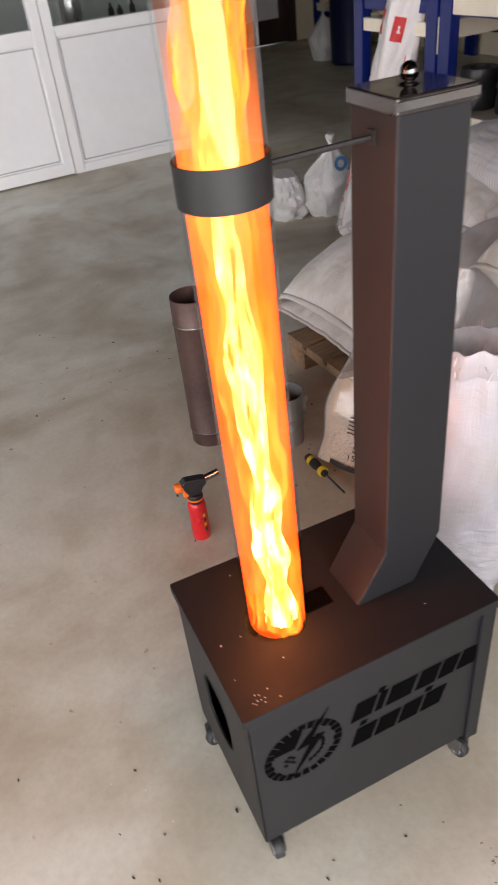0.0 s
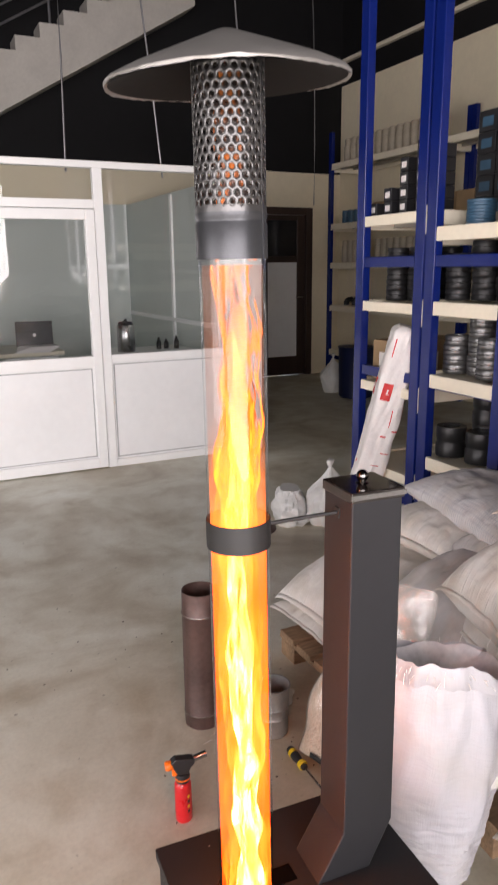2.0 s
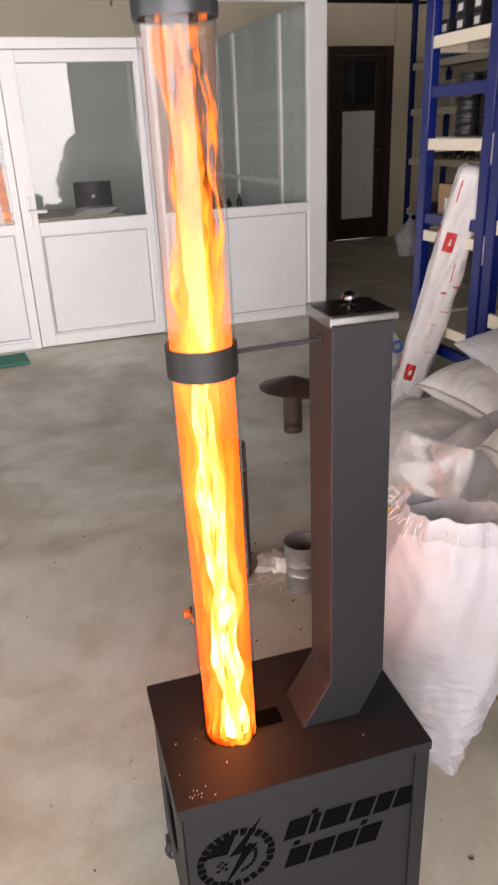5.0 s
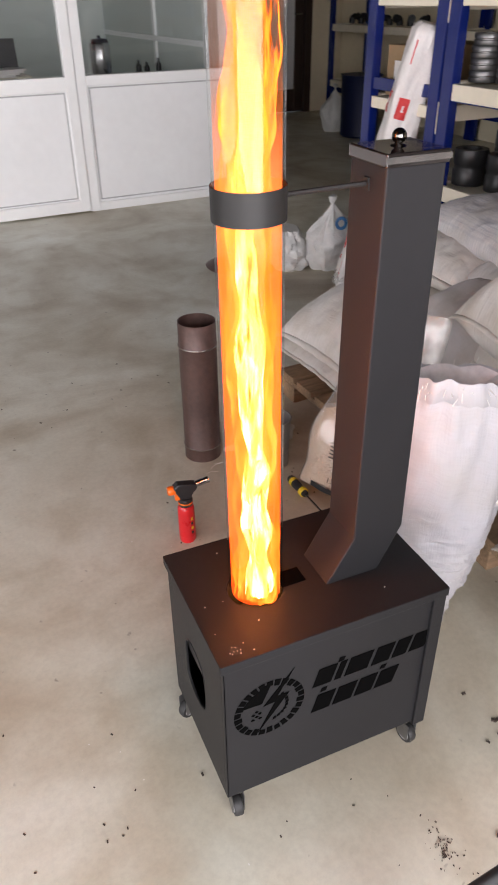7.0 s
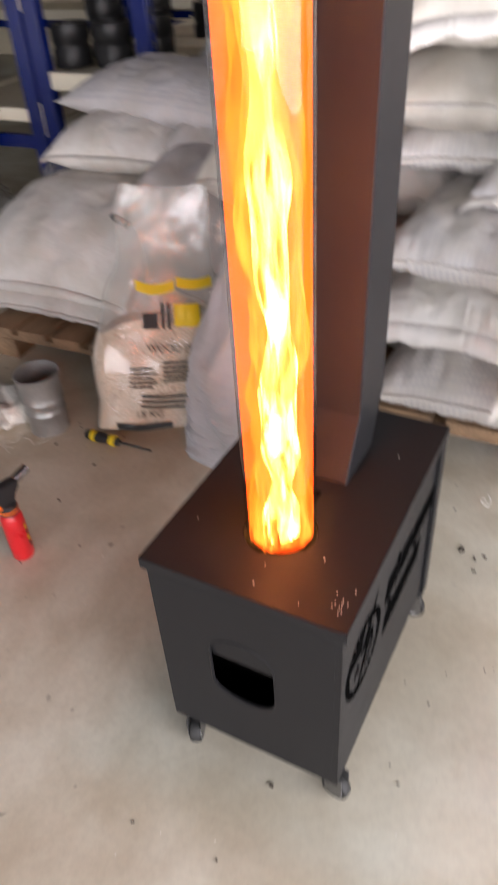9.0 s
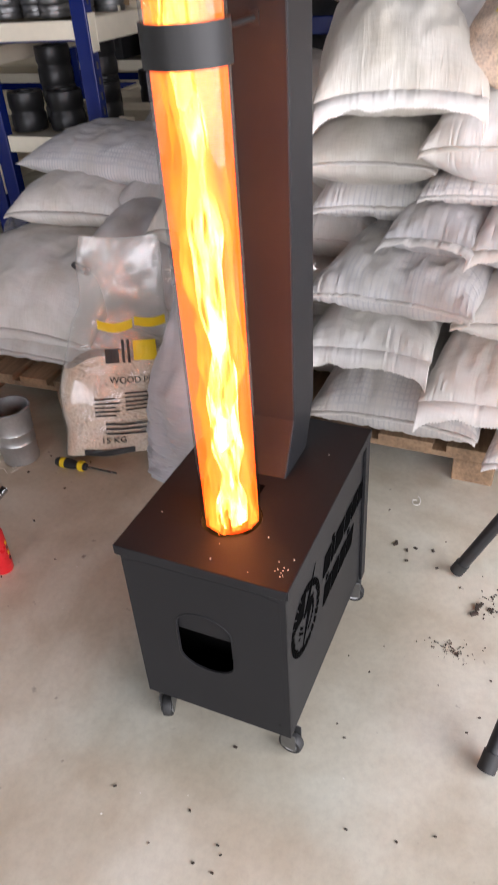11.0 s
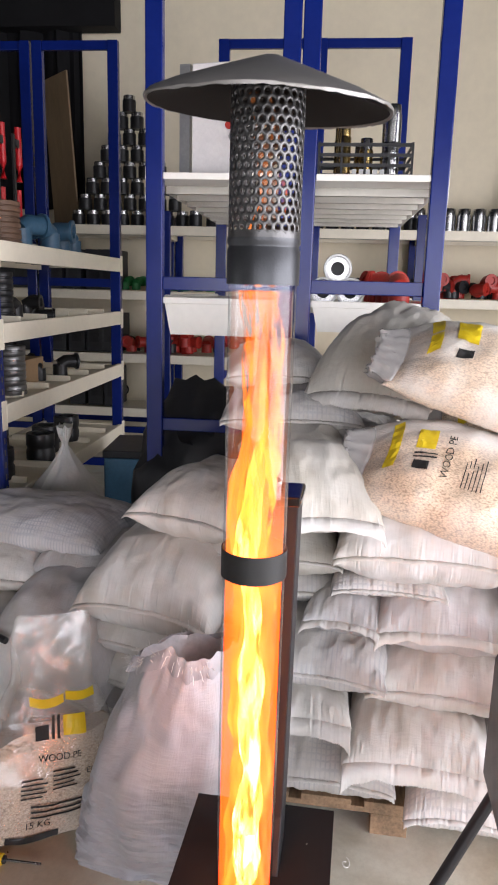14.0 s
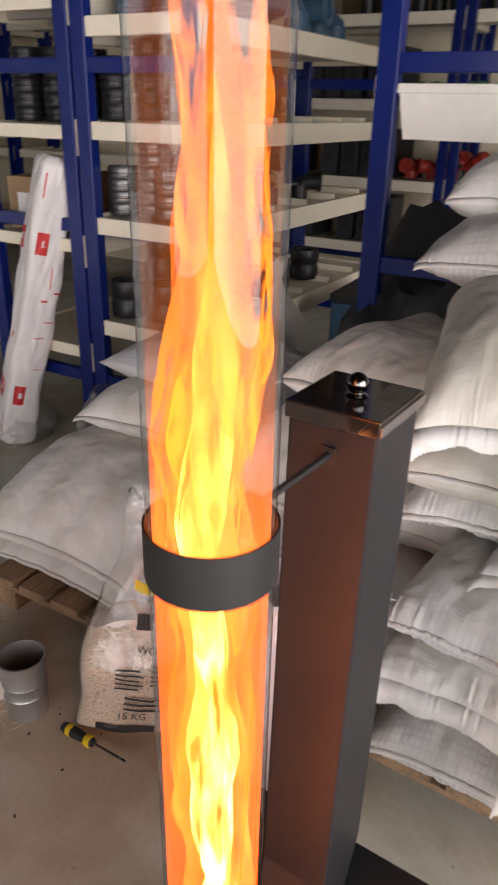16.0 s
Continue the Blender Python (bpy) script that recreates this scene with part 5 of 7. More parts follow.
sack(1.06, 0.38, 0.43, 0.42, 0.18, seed=28)
sack(1.10, 0.38, 0.59, 0.42, 0.18, seed=29)

# low pile by the racks
sack(0.84, 1.24, 0.105, 0.62, 0.12, yaw=2, L=0.62, seed=30, material=SACK, flap=0, label="flat white sack on the wooden pallet")
sack(0.86, 1.24, 0.185, 0.58, 0.22, yaw=3, L=0.60, seed=31, material=SACK, flap=-1, pitch=-2, droop=0.7, drop=0.7, label="grey-white woven sack slumped over the pallet edge", wrinkle=0.6)
sack(0.98, 0.93, 0.105, 0.44, 0.40, yaw=-6, L=0.62, seed=32, material=SACKGREY, droop=0.7, flap=-1, wrinkle=0.6, label="large grey sack slumped beside the clear bag")
sack(1.20, 1.22, 0.40, 0.42, 0.17, yaw=6, L=0.5, seed=33, material=SACK, flap=-1, wrinkle=0.7)
sack(1.25, 0.90, 0.42, 0.34, 0.17, yaw=-4, L=0.46, seed=34, material=SACKGREY)
sack(1.58, 1.46, 0.51, 0.44, 0.165, yaw=-98, L=0.70, seed=35, material=SACKGRID, flap=0, roll=0, label="large grey-striped woven sack on the low pile", wrinkle=0.7)
sack(1.42, 1.15, 0.105, 0.5, 0.2, yaw=0, L=0.5, seed=36)
sack(1.45, 1.2, 0.28, 0.6, 0.2, yaw=0, L=0.46, seed=37)

strip = thing("rubber_strip", pose(1.03, 1.06, 0.385, 0, 12, 60), "short black rubber strip lying on a sack", "strip")
part("strip", rod([(-0.055, 0.0, -0.012), (-0.02, 0.006, 0.0), (0.02, 0.004, 0.004), (0.055, -0.012, 0.0)], 0.011, 10), BLACKPL, strip, smooth=True)


# clear bags of pellets lying on the pile
def wrapped(at, s0, s1, t0, t1, side, lift=0.0025, n=10, shape=None):
    """A print that follows the skin of a sack."""
    bmx = bmesh.new()
    g = [[bmx.verts.new(at(s0 + (s1 - s0) * i / n, t0 + (t1 - t0) * j / n + (shape(i / n) if shape else 0), side) + Vector((0, 0, lift * side))) for j in range(n + 1)] for i in range(n + 1)]
    for i in range(n):
        for j in range(n):
            bmx.faces.new((g[i][j], g[i + 1][j], g[i + 1][j + 1], g[i][j + 1]))
    return bmx


def wrap_words(text, size, at, parent, s, t, turn, L, W, name="lettering"):
    """Words printed on the skin of a sack."""
    ob = words(text, size, Matrix.Identity(4), INK, parent, name)
    r = Matrix.Rotation(radians(turn), 2)
    for v in ob.data.vertices:
        p = r @ v.co.xy
        v.co = at(s + p.x * 2 / L, t + p.y * 2 / W, 1) + Vector((0, 0, 0.003))
    return ob


def film_end(at, W, depth, seed):
    """The empty, crumpled end of a clear bag: two sheets that narrow to a torn edge."""
    bmx = bmesh.new()
    for side in (1, -1):
        rows_ = []
        for k in range(9):
            q = k / 8
            row = []
            for j in range(25):
                t = -0.97 + 1.94 * j / 24
                a = at(-0.93, t, side)
                fall = Vector((-depth * q * (1 + 0.18 * noise.noise(Vector((t * 3, seed, 1)))), -a.y * 0.35 * q, (0.012 * side - a.z * 0.55) * q * 0.8))
                rough = 0.007 * q ** 0.5 * Vector((noise.noise(Vector((t * 7, q * 5, seed))), noise.noise(Vector((t * 6, q * 5, seed + 3))), noise.noise(Vector((t * 9, q * 6, seed + 5 + side)))))
                row.append(bmx.verts.new(a + fall + rough))
            rows_.append(row)
        for a, b in zip(rows_, rows_[1:]):
            for j in range(24):
                bmx.faces.new((a[j], a[j + 1], b[j + 1], b[j]))
    return bmx


def pellet_bag(m, L, W, H, seed, label, glossy=False):
    ob = thing("pellet_bag", m, label, "bag", "clear bags of wood pellets")
    full = sack_surface(L, W, H, seed, 0.0, 1.2)

    def at(s, t, side):
        p = full(s, t, side)
        k = max(0.0, -s) ** 2
        return Vector((p.x, p.y * (1 - 0.36 * k) - 0.035 * k, p.z * (1 - 0.25 * k)))

    part("bag", sack_skin(at, L, W, 56, 40), PELLETHAZE if glossy else PELLETLYING, ob, "tan wood pellets behind clear film", smooth=True)
    part("end_film", film_end(at, W, 0.075, seed), FILMTHIN, ob, "loose clear film end", smooth=True, solid=0.0008)
    if glossy:
        for t0 in (-0.30, 0.28):
            part("band", wrapped(at, -0.72, -0.60, t0, t0 + 0.5, 1, shape=lambda q: 0.10 * q), YELLOW, ob, "yellow printed band")
        part("band", wrapped(at, -0.45, -0.20, 0.05, 0.6, 1, shape=lambda q: -0.1 * q), YELLOW, ob, "yellow printed block")
        part("mark", wrapped(at, -0.40, -0.22, -0.35, -0.18, 1), INK, ob, "black printed block")
        return ob
    part("band", wrapped(at, -0.76, -0.66, -0.35, 0.75, 1, shape=lambda q: 0.06 * q), YELLOW, ob, "yellow printed band")
    part("band", wrapped(at, -0.50, -0.30, 0.15, 0.55, 1), YELLOW, ob, "yellow printed block")
    part("mark", wrapped(at, -0.48, -0.32, -0.30, -0.12, 1), INK, ob, "black printed block")
    for t in (-0.05, 0.03):
        part("mark", wrapped(at, -0.50, -0.26, t, t + 0.03, 1), INK, ob, "black printed bar")
    wrap_words("WOOD PE", 0.029, at, ob, -0.14, 0.05, 90, L, W)
    for k in range(6):
        part("small_print", wrapped(at, 0.05 + 0.04 * k, 0.06 + 0.04 * k, -0.40, 0.05 + 0.06 * (k % 3), 1, n=4), INK, ob, "line of small print")
    return ob


pellet_bag(pose(0.975, -0.255, 0.985, 0, 0, -96) @ pose(0, 0, 0, 46, 15, 0) @ pose(0, 0, -0.07), 0.50, 0.34, 0.15, 71, "clear bag of tan wood pellets with yellow print")
pellet_bag(pose(1.085, -0.315, 1.245, 0, 0, -92) @ pose(0, 0, 0, 42, 18, 0) @ pose(0, 0, -0.07), 0.46, 0.32, 0.16, 72, "creased glossy clear pellet bag on top of the pile", True)
pellet_bag(pose(1.15, -0.43, 1.08, 0, 0, -92) @ pose(0, 0, 0, 40, 10, 0) @ pose(0, 0, -0.07), 0.46, 0.32, 0.15, 73, "clear bag of wood pellets wedged under another")


# clear pellet bag standing on the floor
def standing_bag():
    A, Bq, HT = 0.160, 0.085, 0.57
    m = pose(0.728, 0.758, 0.0, 0, 0, -51) @ pose(0, 0, 0, -17, 7, 0)
    ob = thing("pellet_bag", m, "half-full clear plastic bag of wood pellets standing on the floor", "bag", "clear bags of wood pellets")

    def spread(h):
        a = A * (0.86 + 0.34 * math.sin(math.pi * min(1, h * 1.3 + 0.12)) ** 0.8 - 0.24 * h)
        if h < 0.12:
            a += 0.02 * (1 - h / 0.12)
        b = Bq * (0.35 + 0.75 * math.sin(math.pi * min(1, 0.16 + h * 0.9)) ** 1.2) * (1 - 0.55 * h)
        return a, b

    def at(q, h, grow=0.0):
        a, b = spread(h)
        cq, sq = math.cos(q), math.sin(q)
        x = (a + grow) * math.copysign(abs(cq) ** 0.75, cq)
        y = (b + grow) * math.copysign(abs(sq) ** 0.75, sq)
        p = Vector((x * 9, y * 9, h * 5))
        k = 0.012 + 0.014 * max(0, h - 0.5)
        x += k * noise.noise(p)
        y += k * noise.noise(p + Vector((5, 1, 2))) + 0.5 * k * noise.noise(p * 2.7)
        return Vector((x, y, h * HT + 0.012 * noise.noise(Vector((q, 3, 1))) * (h > 0.9)))

    def shell(h0, h1, grow, n=56, rows=30, cap=True):
        bmx = bmesh.new()
        rings_ = [[bmx.verts.new(at(2 * math.pi * i / n, h0 + (h1 - h0) * k / rows * (1 + (0.16 * noise.noise(Vector((math.cos(2 * math.pi * i / n) * 1.6, 5, 2))) if cap else 0)), grow)) for i in range(n)] for k in range(rows + 1)]
        for a, b in zip(rings_, rings_[1:]):
            for i in range(n):
                j = (i + 1) % n
                bmx.faces.new((a[i], a[j], b[j], b[i]))
        if cap:
            bmx.faces.new(rings_[0][::-1])
            bmx.faces.new(rings_[-1])
        return bmx

    part("pellet_fill", shell(0.0, 0.46, 0.0), PELLET, ob, "wood pellets behind milky film", smooth=True)
    part("film", shell(0.0, 1.0, 0.004, cap=False), FILM, ob, "crumpled clear film top", smooth=True)

    def front_at(x, h):
        best = min((abs(at(-math.pi * (0.03 + 0.94 * k / 60), h).x - x), k) for k in range(61))[1]
        p = at(-math.pi * (0.03 + 0.94 * best / 60), h, 0.006)
        return Vector((x, p.y - 0.002, h * HT))

    def print_patch(name, x0, x1, h0, h1, mm, bow=0.0, n=8):
        bmx = bmesh.new()
        g = [[bmx.verts.new(front_at(x0 + (x1 - x0) * i / n, h0 + (h1 - h0) * j / 3 + bow * math.sin(math.pi * i / n))) for j in range(4)] for i in range(n + 1)]
        for i in range(n):
            for j in range(3):
                bmx.faces.new((g[i][j], g[i + 1][j], g[i + 1][j + 1], g[i][j + 1]))
        return part(name, bmx, mm, ob)

    def print_words(text, size, x, h):
        w = words(text, size, Matrix.Identity(4), INK, ob)
        for v in w.data.vertices:
            v.co = front_at(x + v.co.x, h + v.co.y / HT)

    print_patch("band", -0.075, 0.015, 0.598, 0.638, YELLOW, -0.02)
    print_patch("band", 0.02, 0.105, 0.608, 0.648, YELLOW, -0.012)
    print_patch("band", 0.012, 0.072, 0.45, 0.54, YELLOW)
    print_patch("mark", -0.062, -0.026, 0.44, 0.505, INK)
    print_patch("mark", -0.018, -0.011, 0.44, 0.545, INK)
    print_patch("mark", -0.004, 0.003, 0.44, 0.545, INK)
    print_words("WOOD PE", 0.0235, 0.0, 0.362)
    print_words("EN", 0.023, 0.088, 0.275)
    print_words("15 KG", 0.026, -0.055, 0.072)
    for k in range(5):
        print_patch("small_print", -0.10, -0.045 + 0.01 * (k % 2), 0.275 - 0.02 * k, 0.282 - 0.02 * k, INK, 0, 4)
        print_patch("small_print", -0.02, 0.04 + 0.008 * (k % 3), 0.30 - 0.02 * k, 0.307 - 0.02 * k, INK, 0, 4)
    for k in range(3):
        print_patch("small_print", -0.075, 0.085, 0.155 - 0.024 * k, 0.164 - 0.024 * k, INK, -0.01)
    # flat black strip along the left half of the bag's foot
    print_patch("base_strip", -0.135, 0.0, 0.005, 0.035, INK, -0.012)


standing_bag()


# open white sack on the floor, its mouth rolled out
def open_sack():
    ob = thing("open_sack", pose(0.705, 0.400, 0.0, 0, 0, 0), "open white woven sack with a frayed mouth and dark liner", "sack")
    HT = 0.580

    def at(q, h, grow=0.0):
        a = 0.042 + 0.130 * min(1, (h * 1.75 + 0.03)) ** 0.75 - 0.006 * h * h - 0.012 * h ** 4 - 0.020 * math.exp(-((h - 0.74) / 0.13) ** 2)
        b = 0.205 + 0.012 * math.sin(math.pi * min(1, h + 0.12)) - 0.065 * h ** 1.5 - 0.02 * h ** 4
        lean = Vector((0.050 * h - 0.062, -0.085 * h + 0.048, 0))
        x, y = (a + grow) * math.cos(q), (b + grow) * math.sin(q)
        p = Vector((math.cos(q) * 2.2, math.sin(q) * 2.2, h * 3.0))
        pinch = (0.010 * noise.noise(Vector((math.cos(q) * 3, math.sin(q) * 3, h * 22))) - 0.032 * abs(noise.noise(Vector((math.cos(q) * 1.6 + h * 4, math.sin(q) * 1.6, h * 44))))) * max(0, 1 - h * 1.5) + 0.012 * abs(noise.noise(Vector((math.cos(q) * 2.6 + h * 3, math.sin(q) * 2.6 - h * 2, h * 2 + 4)))) * h
        push = 0.016 * noise.noise(p) + 0.010 * noise.noise(p * 2.3) * h + pinch
        r = math.hypot(x, y)
        x, y = x * (1 + push / r), y * (1 + push / r)
        return Vector((x, y, HT * h)) + lean

    def top(q):
        return 1.03 + 0.08 * math.cos(q - 3.4) + 0.07 * noise.noise(Vector((math.cos(q) * 1.4, math.sin(q) * 1.4, 7))) + 0.018 * noise.noise(Vector((math.cos(q) * 5, math.sin(q) * 5, 3)))

    n, rows = 110, 130
    bmx = bmesh.new()
    uv = bmx.loops.layers.uv.new("UVMap")
    rim = bmx.loops.layers.uv.new("Rim")
    rings_ = [[bmx.verts.new(at(2 * math.pi * i / n, top(2 * math.pi * i / n) * k / rows)) for i in range(n)] for k in range(rows + 1)]
    # the mouth folds outwards and frays
    lip = []
    for i in range(n):
        q = 2 * math.pi * i / n
        p = at(q, top(q) * 0.965, 0.012 + 0.010 * noise.noise(Vector((q * 2, 0, 0))))
        lip.append(bmx.verts.new(p + Vector((0, 0, -0.018 + 0.012 * noise.noise(Vector((i * 0.35, 2, 0)))))))
    rings_.append(lip)
    for k, (a, b) in enumerate(zip(rings_, rings_[1:])):
        for i in range(n):
            j = (i + 1) % n
            f = bmx.faces.new((a[i], a[j], b[j], b[i]))
            for loop, (ii, kk) in zip(f.loops, ((i, k), (i + 1, k), (i + 1, k + 1), (i, k + 1))):
                loop[uv].uv = (ii * 0.0103, kk * HT / rows)
                loop[rim].uv = (max(0.0, 1 - 1.5 * kk / rows) * 1.2, 0.0)
    bmx.faces.new(rings_[0][::-1])
    part("bag", bmx, SACKWHITE, ob, "white woven plastic", smooth=True, solid=0.0015)
    bmx = bmesh.new()
    rows_ = []
    for k in range(8):
        rows_.append([bmx.verts.new(at(2 * math.pi * i / 40, 0.955 - 0.020 * k, -0.006 - 0.014 * k) + Vector((0, 0, 0.012 * noise.noise(Vector((i * 0.8, k, 0)))))) for i in range(40)])
    for a, b in zip(rows_, rows_[1:]):
        for i in range(40):
            j = (i + 1) % 40
            bmx.faces.new((a[i], a[j], b[j], b[i]))
    bmx.faces.new(rows_[-1])
    part("liner", bmx, LINER, ob, "crumpled grey liner inside the mouth", smooth=True)
    rngf = random.Random(3)
    bmx = bmesh.new()
    for k in range(90):
        q = rngf.uniform(0, 2 * math.pi)
        p = at(q, top(q) * rngf.uniform(0.96, 1.0), 0.012)
        d = Vector((math.cos(q) * rngf.uniform(0.2, 1), math.sin(q) * rngf.uniform(0.2, 1), rngf.uniform(-0.8, 1.0))).normalized() * rngf.uniform(0.008, 0.028)
        rod([p, p + d * 0.6 + Vector((0, 0, rngf.uniform(-0.004, 0.004))), p + d], 0.0008, 3, bmx)
    tagged(part("frayed_threads", bmx, THREAD, ob, "loose frayed threads"), kind="stuff")
    bmx = bmesh.new()
    for k in range(3):
        g = [at(-0.62 + 0.06 * i, 0.24 - 0.022 * k, 0.004) for i in range(5)]
        h_ = [at(-0.62 + 0.06 * i, 0.228 - 0.022 * k, 0.004) for i in range(5)]
        va, vb = [bmx.verts.new(p) for p in g], [bmx.verts.new(p) for p in h_]
        for i in range(4):
            bmx.faces.new((va[i], va[i + 1], vb[i + 1], vb[i]))
    part("small_print", bmx, INK, ob, "lines of small black print")


open_sack()


# pallets under the piles
def pallet(m, lx, ly, label):
    ob = thing("pallet", m, label, "pallet", "wooden pallets")
    n = 7
    for k in range(n):
        y = ly * (k + 0.5) / n
        part("board", bx(0, lx, y - ly / n * 0.40, y + ly / n * 0.40, 0.082, 0.102), WOOD, ob, bevel=0.002)
    for x in (0.05, lx / 2, lx - 0.05):
        part("stringer", bx(x - 0.045, x + 0.045, 0.0, ly, 0.064, 0.081), WOOD, ob, bevel=0.002)
        for y in (0.06, ly / 2, ly - 0.06):
            part("block", bx(x - 0.045, x + 0.045, y - 0.05, y + 0.05, 0.0, 0.0635), WOOD, ob, bevel=0.003)
    return ob


pallet(pose(0.86, -0.75, 0), 0.95, 1.2, "worn wooden pallet under the tall sack pile")
pallet(pose(0.85, 0.60, 0, 0, 0, 3), 0.95, 0.86, "worn wooden pallet under the low sack pile")


# ---- racks ----
def rack(name_label, v0, v1, u0, u1, height, shelves, skin, lip, braces, end_panels=(), group="blue steel racks"):
    """A row of shelving: four blue posts, end braces, cream shelves with edge beams."""
    ob = thing("shelving_rack", HALL @ pose(0, 0, 0), name_label, "rack", group)
    P, Q = 0.062, 0.045
    for u in (u0, u1 - Q):
        for v in (v0, v1 - P):
            post = part("post", bx(u, u + Q, v, v + P, 0, height), BLUE, ob, bevel=0.004)
            if v == v0 and lip == 0.075:  # the open end of the row shows its slots
                # flat black plates on the solid post, coloured as the slots' shade
                bms = bmesh.new()
                for q in range(int(height / 0.05) - 2):
                    z = 0.06 + 0.05 * q
                    if all(not zs - 0.105 < z < zs + 0.01 for zs in shelves):
                        bx(u + Q * 0.38, u + Q * 0.62, v - 0.0007, v - 0.0001, z, z + 0.024, bms)
                tagged(part("slots", bms, GAP, post, "row of black plates for the shade in slots"), kind="stuff")
            side = v - 0.0025 if v == v0 else v + P + 0.0025
            for z in shelves:
                part("bracket", bx(u + Q * 0.15, u + Q * 1.2, min(side, v if v == v0 else v + P), max(side, v if v == v0 else v + P), z - 0.10, z + 0.02), skin, post)
        for z in braces + ((height - 0.05,) if u0 < 4 else ()):
            part("brace", bx(u + 0.008, u + Q - 0.008, v0 + P, v1 - P, z, z + 0.05), BLUE, ob, bevel=0.003)
    for z in shelves:
        sh = part("shelf", bx(u0 + 0.01, u1 - 0.01, v0 + 0.012, v1 - 0.012, z - 0.020, z - 0.008), skin, ob)
        for v in (v0 - 0.004, v1 - 0.021):
            part("edge_beam", bx(u0 + Q + 0.002, u1 - Q - 0.002, v, v + 0.025, z - lip, z + 0.004), skin, sh, bevel=0.003)
        for u in (u0 + 0.004, u1 - 0.03):
            part("end_beam", bx(u, u + 0.022, v0 + P + 0.002, v1 - P - 0.002, z - lip * 0.8, z), skin, sh, bevel=0.003)
        k = max(3, round((u1 - u0) / 0.22))
        for i in range(1, k):
            u = u0 + (u1 - u0) * i / k
            part("rib", bx(u - 0.012, u + 0.012, v0 + 0.03, v1 - 0.03, z - 0.05, z - 0.0205), SHELFZINC, sh)
    if lip == 0.075:
        for z in shelves[:3]:
            for k in range(1, 6):
                u = u0 + (u1 - u0) * k / 6
                part("divider", bx(u - 0.006, u + 0.006, v0 + 0.03, v1 - 0.03, z - 0.0075, z + 0.022), skin, ob)
    for z0, z1 in end_panels:
        part("end_panel", prism([(v0 + P + 0.004, z1), (v1 - P - 0.004, z1), (v1 - P - 0.03, z0), (v0 + P + 0.03, z0)], 0, 0.012, m=pose(u0 + 0.02, 0, 0) @ Matrix(((0, 0, -1, 0), (1, 0, 0, 0), (0, 1, 0, 0), (0, 0, 0, 1)))), SHELFWHITE, ob, "white end plate")
    return ob


RU0, RU1, RHT = 1.829, 3.58, 2.83
rack("tall blue steel rack with cream shelves, half full", 1.835, 2.36, RU0, RU1, RHT, (0.45, 0.872, 1.272, 1.68), CREAM, 0.06, (0.3, 0.9, 1.437))
rack("tall blue steel rack with cream shelves of turned parts", 1.306, 1.822, RU0, RU1, RHT, (0.58, 0.965, 1.288, 1.606), CREAM, 0.075, (0.3, 0.9, 1.437))
rack("tall blue steel rack with pale shelves", 0.168, 0.716, RU0, RU1, RHT, (1.412, 1.855), SHELFWHITE, 0.03, (0.3, 0.9, 1.437), ((1.273, 1.410),))
rack("tall blue steel rack with pale shelves and a crate", -0.366, 0.162, RU0, RU1, RHT, (1.412, 1.855), SHELFWHITE, 0.03, (0.3, 0.9, 1.437), ((1.30, 1.410),))
for v0, v1, sh in ((5.2, 7.11, (0.42, 0.967, 1.486, 1.946, 2.64)), (3.25, 5.19, (0.42, 0.967, 1.486, 1.946, 2.64)), (1.3, 3.24, (0.5, 0.929, 1.412, 1.895)), (-0.65, 1.29, (0.5, 0.929, 1.412, 1.895)), (-2.6, -0.66, (0.5, 0.929, 1.412, 1.895))):
    rack("blue steel rack with cream shelves along the wall", v0, v1, 4.62, 5.14, 3.0 if v0 > 2.5 else 2.0, sh, CREAM, 0.085, (0.3,), (), "racks along the wall")

# ---- goods on the racks ----
turned = {}


def good(kind, m, label, category, group, build):
    """A small stored part: built once for each kind, then copied."""
    if kind in turned:
        return copy_thing(turned[kind], HALL @ m)
    ob = thing(kind, HALL @ m, label, category, group)
    build(ob)
    turned[kind] = ob
    return ob


def ring_build(r, h, material, hole=0.6):
    def build(ob):
        part("body", lathe([(r * hole, 0), (r * 0.96, 0), (r, h * 0.08), (r, h * 0.40), (r * 0.93, h * 0.46), (r * 0.93, h * 0.54), (r, h * 0.6), (r, h * 0.92), (r * 0.96, h), (r * hole, h)], 20, closed=True), material, ob, smooth=True)
        part("end_face", lathe([(0, h * 0.9), (r * hole, h * 0.9)], 20), DARKSTEEL, ob)
    return build


def sleeve_build(r, h, material, cap):
    def build(ob):
        part("sleeve", lathe([(0, 0), (r, 0), (r, h * 0.72), (r * 0.9, h * 0.74), (0, h * 0.74)], 20), material, ob, smooth=True)
        part("neck", lathe([(r * 0.6, h * 0.74), (r * 0.88, h * 0.745), (r * 0.88, h * 0.97), (r * 0.8, h), (r * 0.6, h)], 20, closed=True), cap, ob, "bright turned end", smooth=True)
    return build


def box_build(a, b, c, material, label_mat):
    def build(ob):
        part("carton", bx(-a / 2, a / 2, -b / 2, b / 2, 0, c), material, ob, bevel=0.002)
        part("label", bx(-a / 2 - 0.0012, -a / 2 - 0.0002, -b * 0.3, b * 0.3, c * 0.25, c * 0.7), label_mat, ob)
    return build


